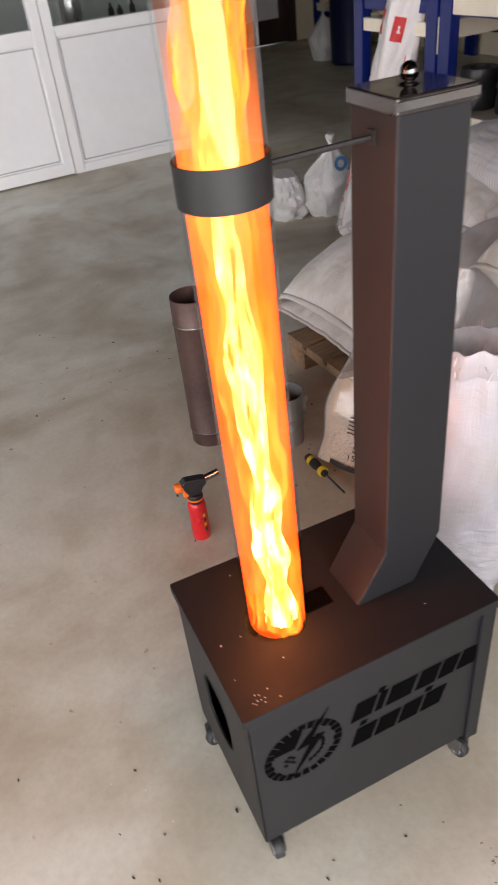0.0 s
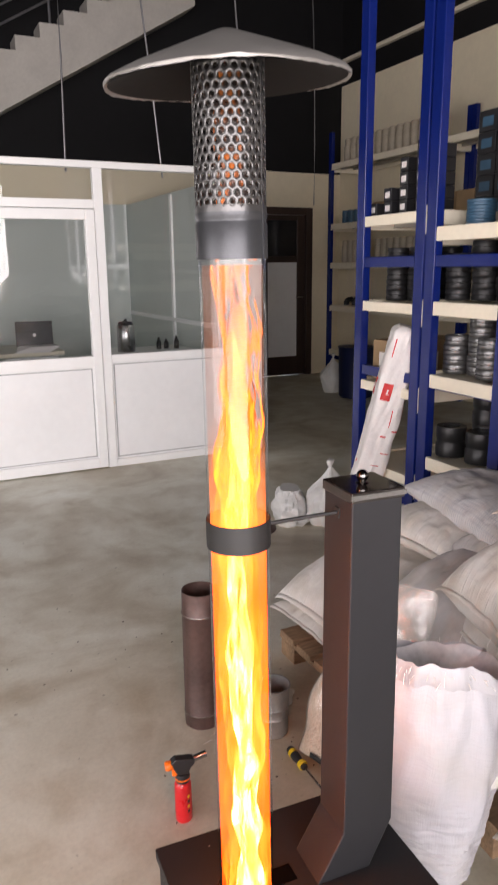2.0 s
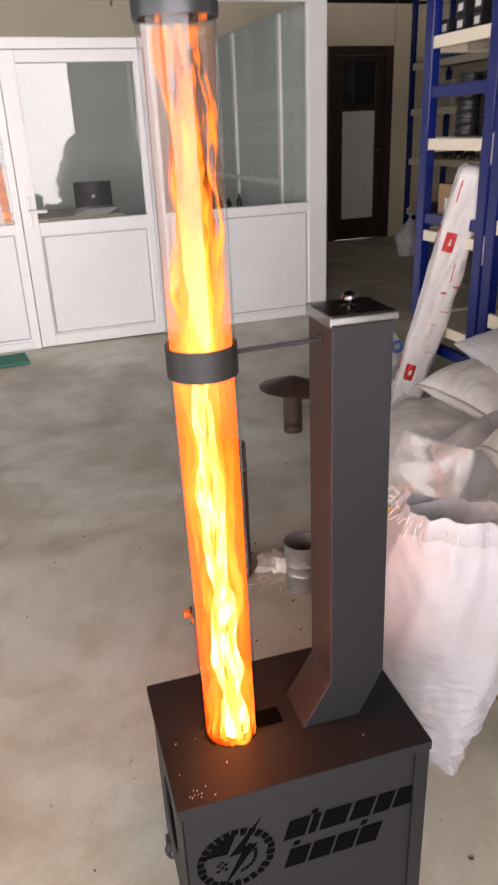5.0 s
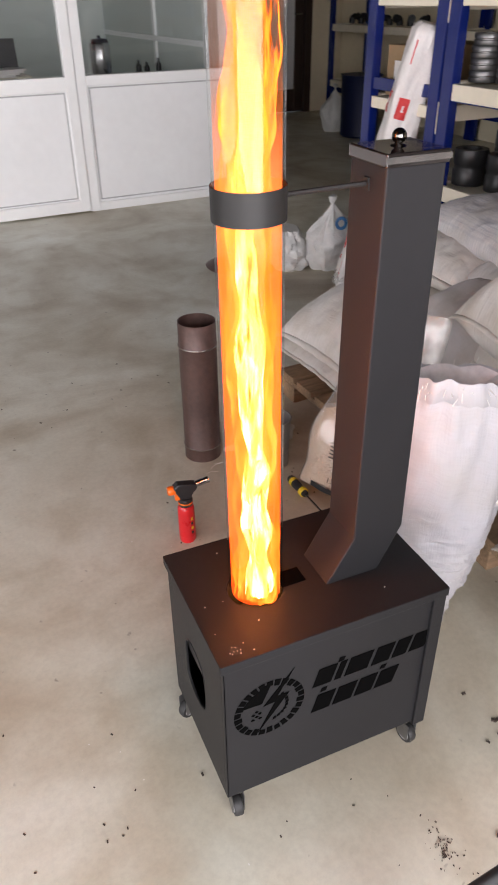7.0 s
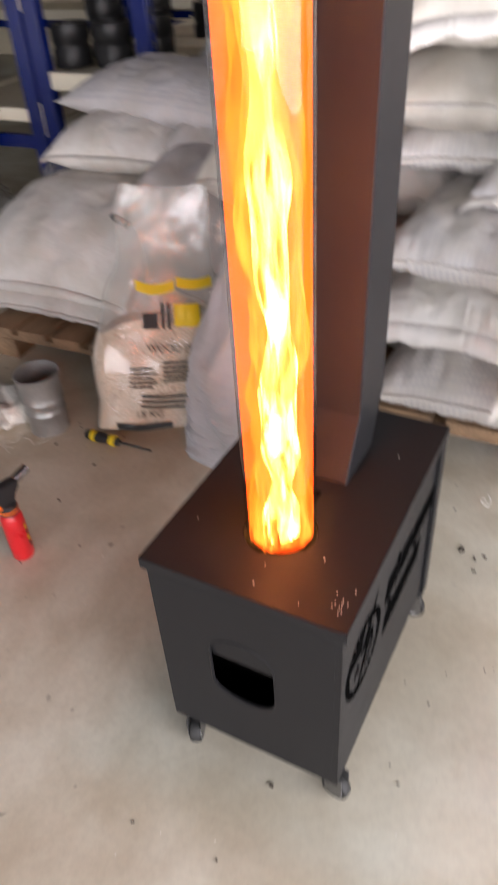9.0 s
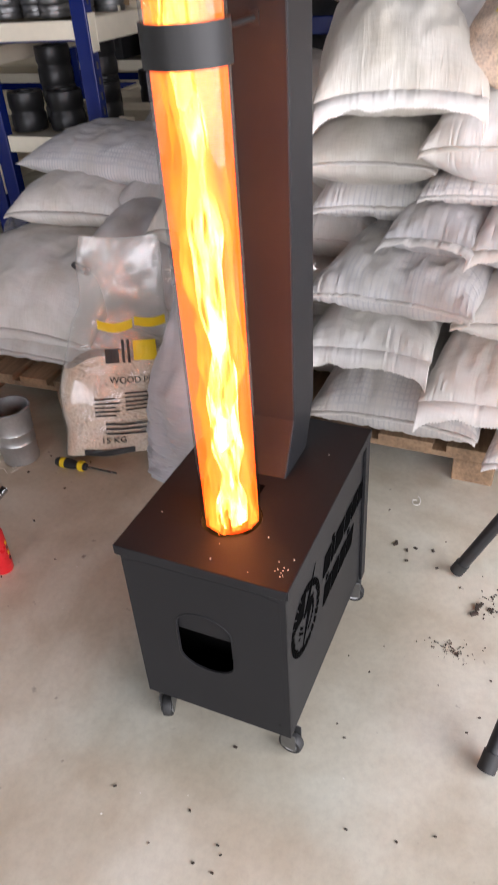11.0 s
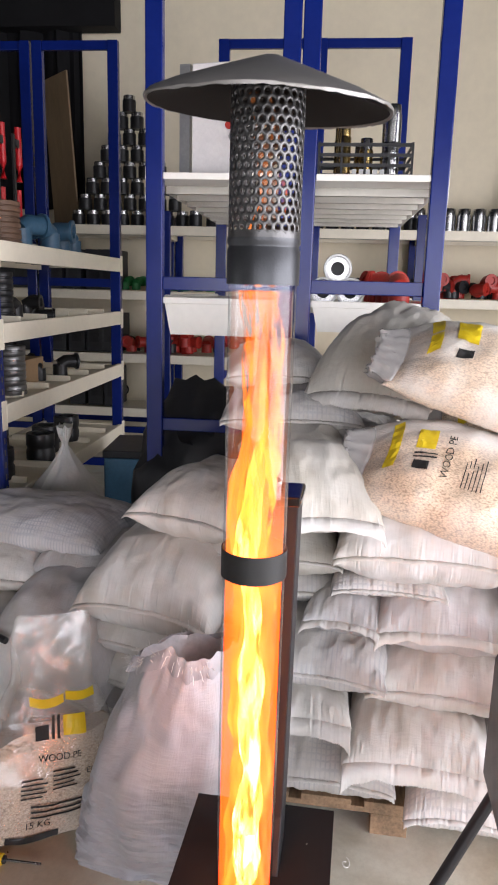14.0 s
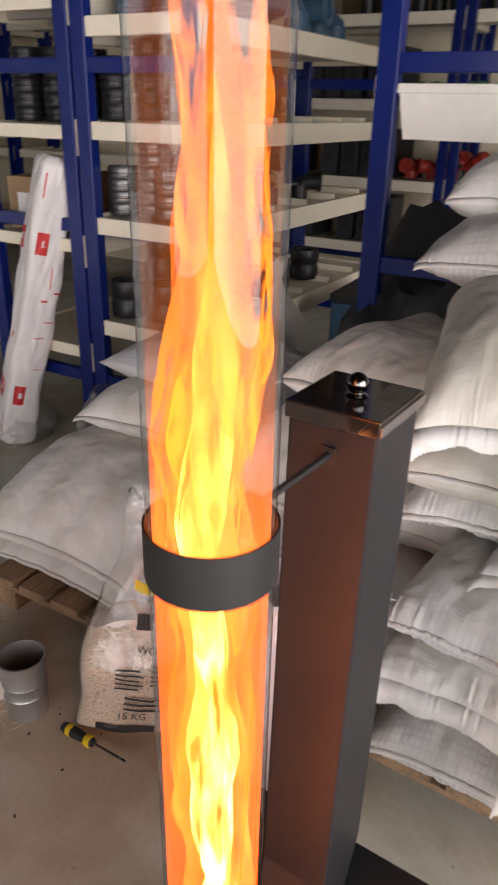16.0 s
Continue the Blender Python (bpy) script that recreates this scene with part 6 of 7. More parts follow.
def elbow_build(r, material):
    def build(ob):
        bmx = bmesh.new()
        rod([(0, 0, 0.0), (0, 0, r * 1.2), (0, 0, r * 1.6)], r, 18, bmx)
        rod([(0, 0, r * 1.5), (r * 0.8, 0, r * 2.0), (r * 2.2, 0, r * 2.0)], r * 0.92, 18, bmx)
        part("elbow", bmx, material, ob, smooth=True)
        part("flange", lathe([(r * 0.7, r * 2.2), (r * 1.15, r * 2.2), (r * 1.15, r * 2.5), (r * 0.7, r * 2.5)], 18, closed=True, m=pose(0, 0, r * 2.0, 0, 90, 0)), material, ob, smooth=True)
    return build


rg = random.Random(11)


def stacks(kind, label, category, group, build, h, spots):
    for u, v, z, count in spots:
        for k in range(count):
            good(kind, pose(u + rg.uniform(-0.003, 0.003), v + rg.uniform(-0.003, 0.003), z + k * (h + 0.0005), 0, 0, rg.uniform(0, 360)), label, category, group, build)


# second rack row: steel rings, blue and brown discs
stacks("steel_ring", "turned steel ring in a stack on the shelf", "ring", "steel rings on the shelf", ring_build(0.058, 0.042, RINGSTEEL), 0.042,
       [(1.953, 1.722, 0.97, 4), (1.993, 1.609, 0.97, 6), (1.943, 1.502, 0.97, 4), (2.053, 1.472, 0.97, 6), (2.143, 1.668, 0.97, 5), (2.143, 1.394, 0.97, 5)])
stacks("dark_ring", "dark machined ring in a stack on the shelf", "ring", "dark rings on the shelf", ring_build(0.055, 0.05, DARKSTEEL), 0.05,
       [(1.953, 1.737, 1.293, 4), (1.993, 1.619, 1.293, 5), (2.033, 1.512, 1.293, 5), (2.113, 1.707, 1.293, 5), (2.173, 1.590, 1.293, 4), (2.193, 1.453, 1.293, 4), (1.953, 1.938, 1.277, 5), (1.993, 2.056, 1.277, 5), (1.953, 2.173, 1.277, 5), (2.113, 1.977, 1.277, 5), (2.133, 2.115, 1.277, 5), (2.133, 2.232, 1.277, 4)])
stacks("blue_disc", "blue-grey flat disc in a stack on the shelf", "disc", "blue discs on the shelf", ring_build(0.062, 0.026, FITBLUE, 0.3), 0.026, [(2.013, 1.688, 1.611, 4), (2.233, 1.688, 1.611, 4)])
stacks("brown_disc", "brown cast disc in a stack on the shelf", "disc", "brown discs on the shelf", ring_build(0.09, 0.045, FITBROWN, 0.3), 0.045, [(2.033, 1.463, 1.611, 4), (2.253, 1.472, 1.611, 4)])
for k in range(7):
    good("blue_fitting", pose(2.42 + 0.14 * k, 1.41 + rg.uniform(0, 0.12), 1.612, 0, 0, rg.uniform(0, 360)), "blue-grey pipe fitting on the shelf", "fitting", "blue fittings on the shelf", elbow_build(0.05, FITBLUE))
for k in range(5):
    good("dark_fitting", pose(2.39 + 0.1 * k, 1.39 + rg.uniform(0, 0.25), 1.294, rg.choice((0, 90)), 0, rg.uniform(0, 360)) @ pose(0, 0, 0.0), "dark cast pipe fitting lying on the shelf", "fitting", "dark fittings on the shelf", elbow_build(0.032, DARKSTEEL))
for k in range(4):
    good("grey_fitting", pose(2.49 + 0.11 * k, 1.37 + rg.uniform(0, 0.3), 0.971, 0, 0, rg.uniform(0, 360)), "grey-blue pipe fitting lying on the shelf", "fitting", "grey fittings on the shelf", elbow_build(0.038, DARKSTEEL))
stacks("black_coupling", "black steel coupling on the lower shelf", "coupling", "black couplings on the low shelf", ring_build(0.07, 0.14, DARKSTEEL), 0.14,
       [(1.943, 1.717, 0.585, 1), (1.973, 1.551, 0.585, 1), (2.113, 1.668, 0.585, 2), (2.133, 1.472, 0.585, 1), (2.343, 1.590, 0.585, 2), (2.493, 1.423, 0.585, 1), (2.693, 1.472, 0.585, 1), (2.993, 1.472, 0.585, 1)])
# first rack row: black cartons
for row in range(5):
    for k in range(7):
        if row <= k * 0.8:
            good("black_carton", pose(1.95 + 0.12 * (k % 2), 2.32 - 0.060 * k, 1.685 + 0.062 * row, 0, 0, rg.uniform(-3, 3)), "small black carton with a white label", "carton", "black cartons on the shelf", box_build(0.11, 0.058, 0.06, BLACKPL, PAPER))
for u in (2.6, 2.8, 3.0, 3.2, 3.4):
    for v in (2.08, 2.215):
        for row in range(6 if v < 2.05 else 5):
            good("black_crate", pose(u, v, 1.685 + 0.105 * row, 0, 0, rg.uniform(-2, 2)), "dark carton with a pale mark in a tall stack", "carton", "dark cartons on the shelf", box_build(0.17, 0.125, 0.103, BLACKPL, FITBLUE))
for u in (2.0, 2.25, 2.6, 2.9):
    good("carton_box", pose(u, 2.16, 0.877, 0, 0, rg.uniform(-5, 5)), "brown carton on the shelf", "carton", "brown cartons on the shelf", box_build(0.2, 0.24, 0.2, CARTON, PAPER))
good("plastic_tray", pose(2.44, 1.6, 0.97), "shallow brown carton tray on the shelf", "tray", "", box_build(0.4, 0.3, 0.12, CARTON, PAPER))

# goods along the wall: couplings piled as a pyramid, cream sleeves, red fittings
PYR = 1.175
for row in range(8):
    for k in range(8 - row):
        good("coupling", pose(4.82, PYR + 0.118 * k + 0.059 * row, 1.901 + 0.118 * row), "dark steel coupling with a bright turned end", "coupling", "couplings piled on the wall rack", sleeve_build(0.05, 0.117, DARKSTEEL, STEEL))
for k in range(16):
    good("coupling", pose(4.75 + 0.1 * (k % 2), 1.06 - 0.115 * k, 1.901), "", "", "", None)
for k in range(7):
    good("tall_sleeve", pose(4.86, -0.62 - 0.11 * k, 1.901 if k % 3 else 1.901), "bright steel sleeve standing on the shelf", "sleeve", "bright sleeves on the wall rack", sleeve_build(0.052, 0.17, STEEL, STEEL))
for row in range(4):
    for k in range(5 - row):
        good("coupling", pose(4.82, -1.35 - 0.105 * k - 0.052 * row, 1.901 + 0.118 * row), "", "", "", None)
for k in range(14):
    good("cream_sleeve", pose(4.80, 6.95 - 0.125 * k, 2.645), "pale cylinder standing on the top shelf", "cylinder", "pale cylinders on the wall rack", sleeve_build(0.052, 0.27, BEIGECYL, BEIGECYL))
    if k != 5:
        good("short_sleeve", pose(4.80, 6.97 - 0.115 * k, 1.491), "short pale cylinder standing on the shelf", "cylinder", "short pale cylinders on the wall rack", sleeve_build(0.048, 0.26, BEIGECYL, BEIGECYL))
for k in range(8):
    good("dark_fitting", pose(4.78, 6.9 - 0.17 * k, 0.973, 0, 0, 40 * k), "", "", "", None)
    good("small_pot", pose(4.78, 6.95 - 0.12 * k, 1.951), "small pale pot on the shelf", "pot", "small pots on the wall rack", ring_build(0.045, 0.15, SHELFWHITE if k % 2 else FITBLUE))
    good("carton_box", pose(4.86, 6.25 - 0.28 * k, 1.951, 0, 0, 180), "", "", "", None)
for k in range(52):
    z = 1.418 if k < 32 else 0.935
    good("red_fitting", pose(4.72 + rg.uniform(0, 0.25), rg.uniform(-1.7, 0.05) if k < 32 else rg.uniform(0.3, 1.6), z, 0, 0, rg.uniform(0, 360)) @ pose(0, 0, 0.05 if k % 3 == 0 else 0.0, rg.choice((0, 0, 75)), 0, 0), "red cast pipe fitting among black ones", "fitting", "red fittings on the wall rack", elbow_build(0.042, FITRED))
for k in range(46):
    z = 1.418 if k < 30 else (0.935 if k < 38 else 0.505)
    good("black_fitting", pose(4.70 + rg.uniform(0, 0.25), rg.uniform(-1.7, 0.1) if k < 30 else rg.uniform(0.2, 2.2), z, 0, 0, rg.uniform(0, 360)), "black pipe fitting on the shelf", "fitting", "black fittings on the wall rack", elbow_build(0.042, BLACKPL))
# made-up black cartons hide the lit wall and keep these shelves dark
for k in range(9):
    for z in (0.505, 0.934, 1.417):
        if rg.random() < 0.9:
            good("dark_carton", pose(4.82 + rg.uniform(-0.03, 0.03), 1.72 + 0.14 * k, z, 0, 0, rg.uniform(-6, 6)), "dark carton added to darken the wall rack", "carton", "dark cartons on the wall rack", box_build(0.30, 0.125, 0.30, BLACKPL, DARKSTEEL))
for k in range(8):
    good("green_fitting", pose(4.72 + rg.uniform(0, 0.2), 0.95 + 0.1 * k, 1.418, 0, 0, rg.uniform(0, 360)), "green pipe fitting on the shelf", "fitting", "green fittings on the wall rack", elbow_build(0.035, FITGREEN))

# big zinc pipes on the second pale rack
for k, (u, v, z) in enumerate(((1.963, 0.055, 1.397), (1.963, -0.050, 1.397), (1.963, 0.003, 1.484))):
    def build(ob):
        part("pipe", lathe([(0.046, 0.0), (0.053, 0), (0.055, 0.004), (0.055, 0.03), (0.050, 0.036), (0.050, 0.26), (0.046, 0.26)], 28, closed=True), ZINC, ob, smooth=True)
        part("inner_ring", lathe([(0.026, 0.05), (0.0455, 0.05), (0.0455, 0.056), (0.026, 0.056)], 28, closed=True), STEEL, ob, "bright ring inside the pipe", smooth=True)
        # black disc added across the open pipe to paint its inside dark
        part("bottom", lathe([(0, 0.10), (0.0455, 0.10)], 28), DARKSTEEL, ob)
    good("zinc_pipe", pose(u, v, z + 0.050, 0, 90, 0), "short bright zinc pipe lying on the shelf", "pipe", "zinc pipes on the rack", build)
for k in range(5):
    good("red_fitting", pose(2.14 + 0.1 * k, -0.25 + 0.02 * k, 1.405, 0, 0, 60 * k), "", "", "", None)

# crate of brass and steel cylinders, and a white boxed appliance, on the upper pale shelves
crate = thing("wire_crate", HALL @ pose(2.07, -0.075, 1.848), "grey plastic crate of brass and steel cylinders", "crate")
for x0, x1, y0, y1 in ((-0.15, 0.15, -0.17, -0.165), (-0.15, 0.15, 0.165, 0.17), (-0.15, -0.145, -0.165, 0.165), (0.145, 0.15, -0.165, 0.165)):
    for z in (0.01, 0.045, 0.08, 0.115):
        part("slat", bx(x0, x1, y0, y1, z, z + 0.012), DARKSTEEL, crate)
for x in (-0.148, 0.148):
    for y in (-0.168, -0.085, 0.0, 0.085, 0.168):
        part("upright", bx(x - 0.004, x + 0.004, y - 0.004, y + 0.004, 0.0, 0.13), DARKSTEEL, crate)
part("base", bx(-0.145, 0.145, -0.165, 0.165, 0.0, 0.009), DARKSTEEL, crate)
for y in (-0.07, -0.045, -0.02, 0.005, 0.03):
    part("raised_mark", bx(-0.1535, -0.1505, y, y + 0.016, 0.012, 0.036), ZINC, crate, "pale raised mark")
stacks("brass_cylinder", "brass cylinder standing in the crate", "cylinder", "cylinders in the crate", sleeve_build(0.024, 0.21, BRASS, BRASS), 0.21, [(2.01, 0.0, 1.858, 1), (2.09, 0.015, 1.858, 1)])
stacks("brass_ring", "short brass cylinder in the crate", "cylinder", "cylinders in the crate", sleeve_build(0.026, 0.15, BRASS, STEEL), 0.15, [(2.02, -0.08, 1.858, 1), (2.13, -0.065, 1.858, 1)])
stacks("steel_cylinder", "bright steel cylinder standing in the crate", "cylinder", "cylinders in the crate", sleeve_build(0.034, 0.13, STEEL, STEEL), 0.13, [(1.99, -0.167, 1.858, 2), (2.09, -0.175, 1.858, 2)])
unit = thing("boxed_panel", HALL @ pose(2.01, 0.45, 1.848, 0, 0, -10), "white panel with a small coloured picture, on the shelf", "panel")
part("panel", bx(-0.02, 0.02, -0.13, 0.13, 0, 0.42), PAPER, unit, bevel=0.004)
part("frame", bx(-0.018, 0.018, 0.14, 0.18, 0, 0.42), ZINC, unit)
for k, (y, z, mm) in enumerate(((-0.02, 0.20, FITRED), (-0.05, 0.19, FITGREEN), (-0.035, 0.16, ZINC))):
    part("picture", lathe([(0, 0), (0.016, 0), (0.016, 0.001), (0, 0.001)], 14, m=pose(-0.0225, y, z, 0, -90, 0)), mm, unit)

# plywood sheet on the wall rack, black cloth hanging beyond it
sheet = thing("plywood_sheet", HALL @ pose(4.95, 2.14, 1.896, 0, 6, 55), "brown plywood sheet leaning upright on the rack", "sheet")
part("sheet", bx(-0.16, 0.16, -0.008, 0.008, 0, 1.15), PLY, sheet, bevel=0.002)
bm = bmesh.new()
cols = []
for k in range(61):
    v = 2.04 + 2.2 * k / 60
    wave_u = 5.10 + 0.035 * math.sin(k * 0.9) + 0.02 * math.sin(k * 2.3)
    cols.append([bm.verts.new((wave_u, v, z)) for z in (2.05, 3.0, 4.9)])
for a, b in zip(cols, cols[1:]):
    for q in range(2):
        bm.faces.new((a[q], a[q + 1], b[q + 1], b[q]))
cloth = thing("black_curtain", HALL, "black cloth hanging against the beige wall", "curtain")
part("cloth", bm, BLACKWALL, cloth, smooth=True, solid=0.004)
part("pelmet", bx(4.98, 5.15, 1.74, 4.26, 3.38, 4.95), BLACKWALL, cloth)

# clothes rail of red-handled tools on the second rack, and dark cases under the third
for k in range(4):
    def build(ob):
        part("bar", bx(-0.012, 0.012, -0.006, 0.006, 0.0, 0.56), DARKSTEEL, ob, "black steel bar", bevel=0.002)
        part("jaw", bx(0.013, 0.085, -0.012, 0.012, 0.50, 0.54), BLACKPL, ob, bevel=0.004)
        part("handle", rod([(0.06, 0, 0.34), (0.062, 0, 0.42), (0.058, 0, 0.60)], 0.017, 10), RED, ob, "red handle")
        part("spindle", rod([(0.045, 0, 0.10), (0.045, 0, 0.30)], 0.014, 10), RED, ob, "red lower grip")
    good("clamp", pose(2.41 + 0.12 * k, 1.71 - 0.03 * k, 1.608), "red-handled clamp standing on the shelf", "clamp", "clamps on the shelf", build)
dark_case = thing("tool_case", HALL @ pose(2.75, 0.99, 0, 0, 0, 4), "dark green plastic crate on the floor", "crate")
part("body", bx(-0.2, 0.2, -0.14, 0.14, 0, 0.30), BLACKPL, dark_case, bevel=0.01)
part("upper_body", bx(-0.2, 0.2, -0.14, 0.14, 0.302, 0.60), FITBLUE, dark_case, bevel=0.01)
part("lid", bx(-0.205, 0.205, -0.145, 0.145, 0.602, 0.64), BLACKPL, dark_case, bevel=0.006)


def heap(name, m, rx, ry, rz, material, seed, label, category):
    """A slumped soft bundle."""
    bmx = bmesh.new()
    bmesh.ops.create_icosphere(bmx, subdivisions=4, radius=1)
    for v in bmx.verts:
        p = v.co.copy()
        k = 1 + 0.16 * noise.noise(p * 1.6 + Vector((seed, 0, 0))) + 0.07 * noise.noise(p * 4.5 + Vector((0, seed, 0)))
        v.co = Vector((p.x * rx * k, p.y * ry * k, max(0.0, (p.z * 0.62 + 0.42) * rz * k)))
    ob = thing(name, m, label, category)
    part("cover", bmx, material, ob, smooth=True)
    return ob


heap("tarpaulin", pose(1.95, 0.62, 0.0), 0.24, 0.30, 1.0, BLACKPL, 3, "black tarpaulin bundle behind the sack pile", "tarpaulin")


# ---- things on the floor ----
# gas torch
torch = thing("gas_torch", pose(0.203, 0.785, 0, 0, 0, -5) @ Matrix.Scale(1.07, 4), "red gas can with a black blow torch head", "torch")
part("can", lathe([(0, 0), (0.0195, 0), (0.021, 0.003), (0.021, 0.102), (0.0195, 0.106), (0.017, 0.110), (0, 0.111)], 28), RED, torch, "red painted can", smooth=True)
part("can_label", lathe([(0.0213, 0.02), (0.0213, 0.085)], 28), RED, torch, smooth=True)
for k in range(4):
    part("small_print", bx(-0.003, 0.003, -0.0221, -0.0213, 0.030 + 0.014 * k, 0.038 + 0.014 * k, m=pose(0, 0, 0, 0, 0, 25)), YELLOW if k % 2 else INK, torch)
part("collar", lathe([(0, 0.1112), (0.017, 0.1112), (0.0185, 0.118), (0.0185, 0.128), (0.015, 0.132), (0, 0.132)], 24), BLACKPL, torch, smooth=True)
part("ring", lathe([(0.0185, 0.119), (0.0192, 0.119), (0.0192, 0.123), (0.0185, 0.123)], 24, closed=True), ORANGE, torch, "orange ring", smooth=True)
bm = prism([(-0.024, 0.0), (-0.012, -0.022), (0.012, -0.022), (0.020, -0.006), (0.030, 0.004), (0.030, 0.018), (0.010, 0.022), (-0.018, 0.026), (-0.030, 0.016)], -0.011, 0.011, m=pose(0, 0, 0.154, 90, 0, 0))
head = part("head", bm, BLACKPL, torch, bevel=0.003)
part("knob", lathe([(0, -0.010), (0.010, -0.010), (0.012, -0.006), (0.012, 0.006), (0.010, 0.010), (0, 0.010)], 16, m=pose(-0.033, 0, 0.160, 0, 90, 0)), ORANGE, head, "orange knob", smooth=True)
part("trigger", bx(-0.026, -0.014, -0.006, 0.006, 0.130, 0.150), ORANGE, head, bevel=0.002)
part("nozzle", lathe([(0.007, 0), (0.0085, 0.0), (0.0085, 0.035), (0.007, 0.035)], 18, closed=True, m=pose(0.028, 0, 0.166, 0, 78, 0)), STEEL, head, "steel nozzle", smooth=True)

# screwdriver
driver = thing("screwdriver", pose(0.581, 0.91, 0.0145, 0, 90, -88), "black and yellow screwdriver on the concrete", "screwdriver")
part("handle", lathe([(0, 0), (0.011, 0.002), (0.014, 0.012), (0.0135, 0.05), (0.010, 0.07), (0.0125, 0.082), (0.010, 0.095), (0, 0.096)], 18), BLACKPL, driver, smooth=True)
for z0 in (0.018, 0.074):
    part("grip_band", lathe([(0.0105, z0 - 0.002), (0.0145, z0), (0.0145, z0 + 0.013), (0.0105, z0 + 0.015)], 18), YELLOW, driver, "yellow grip band", smooth=True)
part("blade", rod([(0, 0, 0.095), (0, 0, 0.19)], 0.0032, 8), STEEL, driver)

# brown stove pipe, with a shallow ring at each end
pipe = thing("stove_pipe", pose(0.395, 1.175, 0, 0, 0, 0), "brown enamelled stove pipe standing on end", "pipe")
part("pipe", lathe([(0.056, 0), (0.0575, 0), (0.0575, 0.040), (0.0590, 0.043), (0.0590, 0.047), (0.0575, 0.050), (0.0575, 0.385), (0.0590, 0.388), (0.0590, 0.392), (0.0575, 0.395), (0.0565, 0.465), (0.055, 0.465)], 48, closed=True), RUST, pipe, smooth=True)
part("bright_ring", lathe([(0.0592, 0.3885), (0.0595, 0.390), (0.0592, 0.3915)], 48), STEEL, pipe, "worn bright ring", smooth=True)
part("bright_ring", lathe([(0.0592, 0.0435), (0.0595, 0.045), (0.0592, 0.0465)], 48), STEEL, pipe, "worn bright ring", smooth=True)

# zinc bucket-like pipe end, with a rag beside it
can = thing("zinc_can", pose(0.580, 1.030, 0), "short ribbed galvanised can standing on the floor", "can")
part("body", lathe([(0.047, 0.002), (0.049, 0.002), (0.049, 0.060), (0.051, 0.063), (0.049, 0.066), (0.050, 0.095), (0.0525, 0.098), (0.051, 0.103), (0.0545, 0.160), (0.057, 0.163), (0.057, 0.168), (0.0525, 0.168), (0.049, 0.103), (0.047, 0.06)], 40, closed=True), ZINC, can, smooth=True)
part("bottom", lathe([(0, 0.004), (0.047, 0.004)], 40), CARTON, can)
rag = thing("rag", pose(0, 0, 0), "crumpled dirty white rag lying behind the can", "rag")
bm = rod([Vector((0.49 + 0.19 * k / 24, 1.13 + 0.03 * math.sin(k * 0.5) + 0.05 * k / 24, 0.022 + 0.012 * math.sin(k * 0.9) ** 2)) for k in range(25)], 0.033, 18)
for v in bm.verts:
    p = v.co * 30
    v.co += 0.026 * Vector((noise.noise(p), noise.noise(p + Vector((3, 1, 2))), noise.noise(p + Vector((7, 5, 1)))))
    v.co.z = max(0.001, v.co.z)
part("cloth", bm, ROPE, rag, smooth=True)
twig = thing("straw_bits", pose(0.50, 1.10, 0.0), "pale straw and twine bits on the floor", "debris")
rngs = random.Random(2)
bm = bmesh.new()
for k in range(26):
    a, x, y = rngs.uniform(0, 6.28), rngs.gauss(0, 0.05), rngs.gauss(0, 0.05)
    rod([(x, y, 0.002), (x + 0.02 * math.cos(a), y + 0.02 * math.sin(a), 0.004), (x + 0.045 * math.cos(a + 0.3), y + 0.045 * math.sin(a + 0.3), 0.002)], 0.0009, 4, bm)
tagged(part("bits", bm, ROPE, twig), kind="stuff")

# spare hood on a perforated tube
spare = thing("spare_hood", pose(0.995, 2.255, 0), "dark spare heater hood on its perforated tube", "hood")
bm = hood_mesh(0.158)
part("hood", bm, RUST, spare, smooth=True, m=pose(0, 0, 0.215, 0, 4, 0))
part("tube", perforated(0.044, 0.02, 16, 21, 0.0117, 0.0043), RUST, spare, smooth=True, solid=0.0012)
bm = lathe([(0.0434, 0.0), (0.0446, 0.0), (0.0446, 0.022), (0.0434, 0.022)], 48, closed=True)
part("foot_ring", bm, RUST, spare, smooth=True)
part("top_ring", lathe([(0.0434, 0.205), (0.0446, 0.205), (0.0446, 0.245), (0.0434, 0.245)], 48, closed=True), RUST, spare, smooth=True)

# long wrapped packet leaning on the rack
top, foot = Vector((1.775, 2.06, 1.17)), Vector((1.60, 2.30, 0.0))
axis = (top - foot).normalized()
packet = thing("wrapped_packet", Matrix.Translation(foot) @ axis.to_track_quat("Z", "Y").to_matrix().to_4x4() @ pose(0, 0, 0.0, 0, 0, 28), "long white wrapped packet with red print leaning on a rack", "packet")
def packet_skin(q, z, lift=0.0):
    """The crumpled wrapping at the angle q and height z."""
    cq, sq = math.cos(q), math.sin(q)
    end = min(1, 0.62 + z * 16, 0.62 + (1.2 - z) * 16)
    r = 0.074 * end * (abs(cq) ** 5 + abs(sq) ** 5) ** -0.2 + lift
    p = Vector((cq * 1.5, sq * 1.5, z * 5))
    r += 0.010 * noise.noise(p) + 0.006 * noise.noise(p * 2.7) - 0.008 * max(0, 1 - 14 * abs(z % 0.31 - 0.2)) * abs(noise.noise(Vector((cq * 4, sq * 4, 2))))
    return Vector((r * cq, r * sq, z))


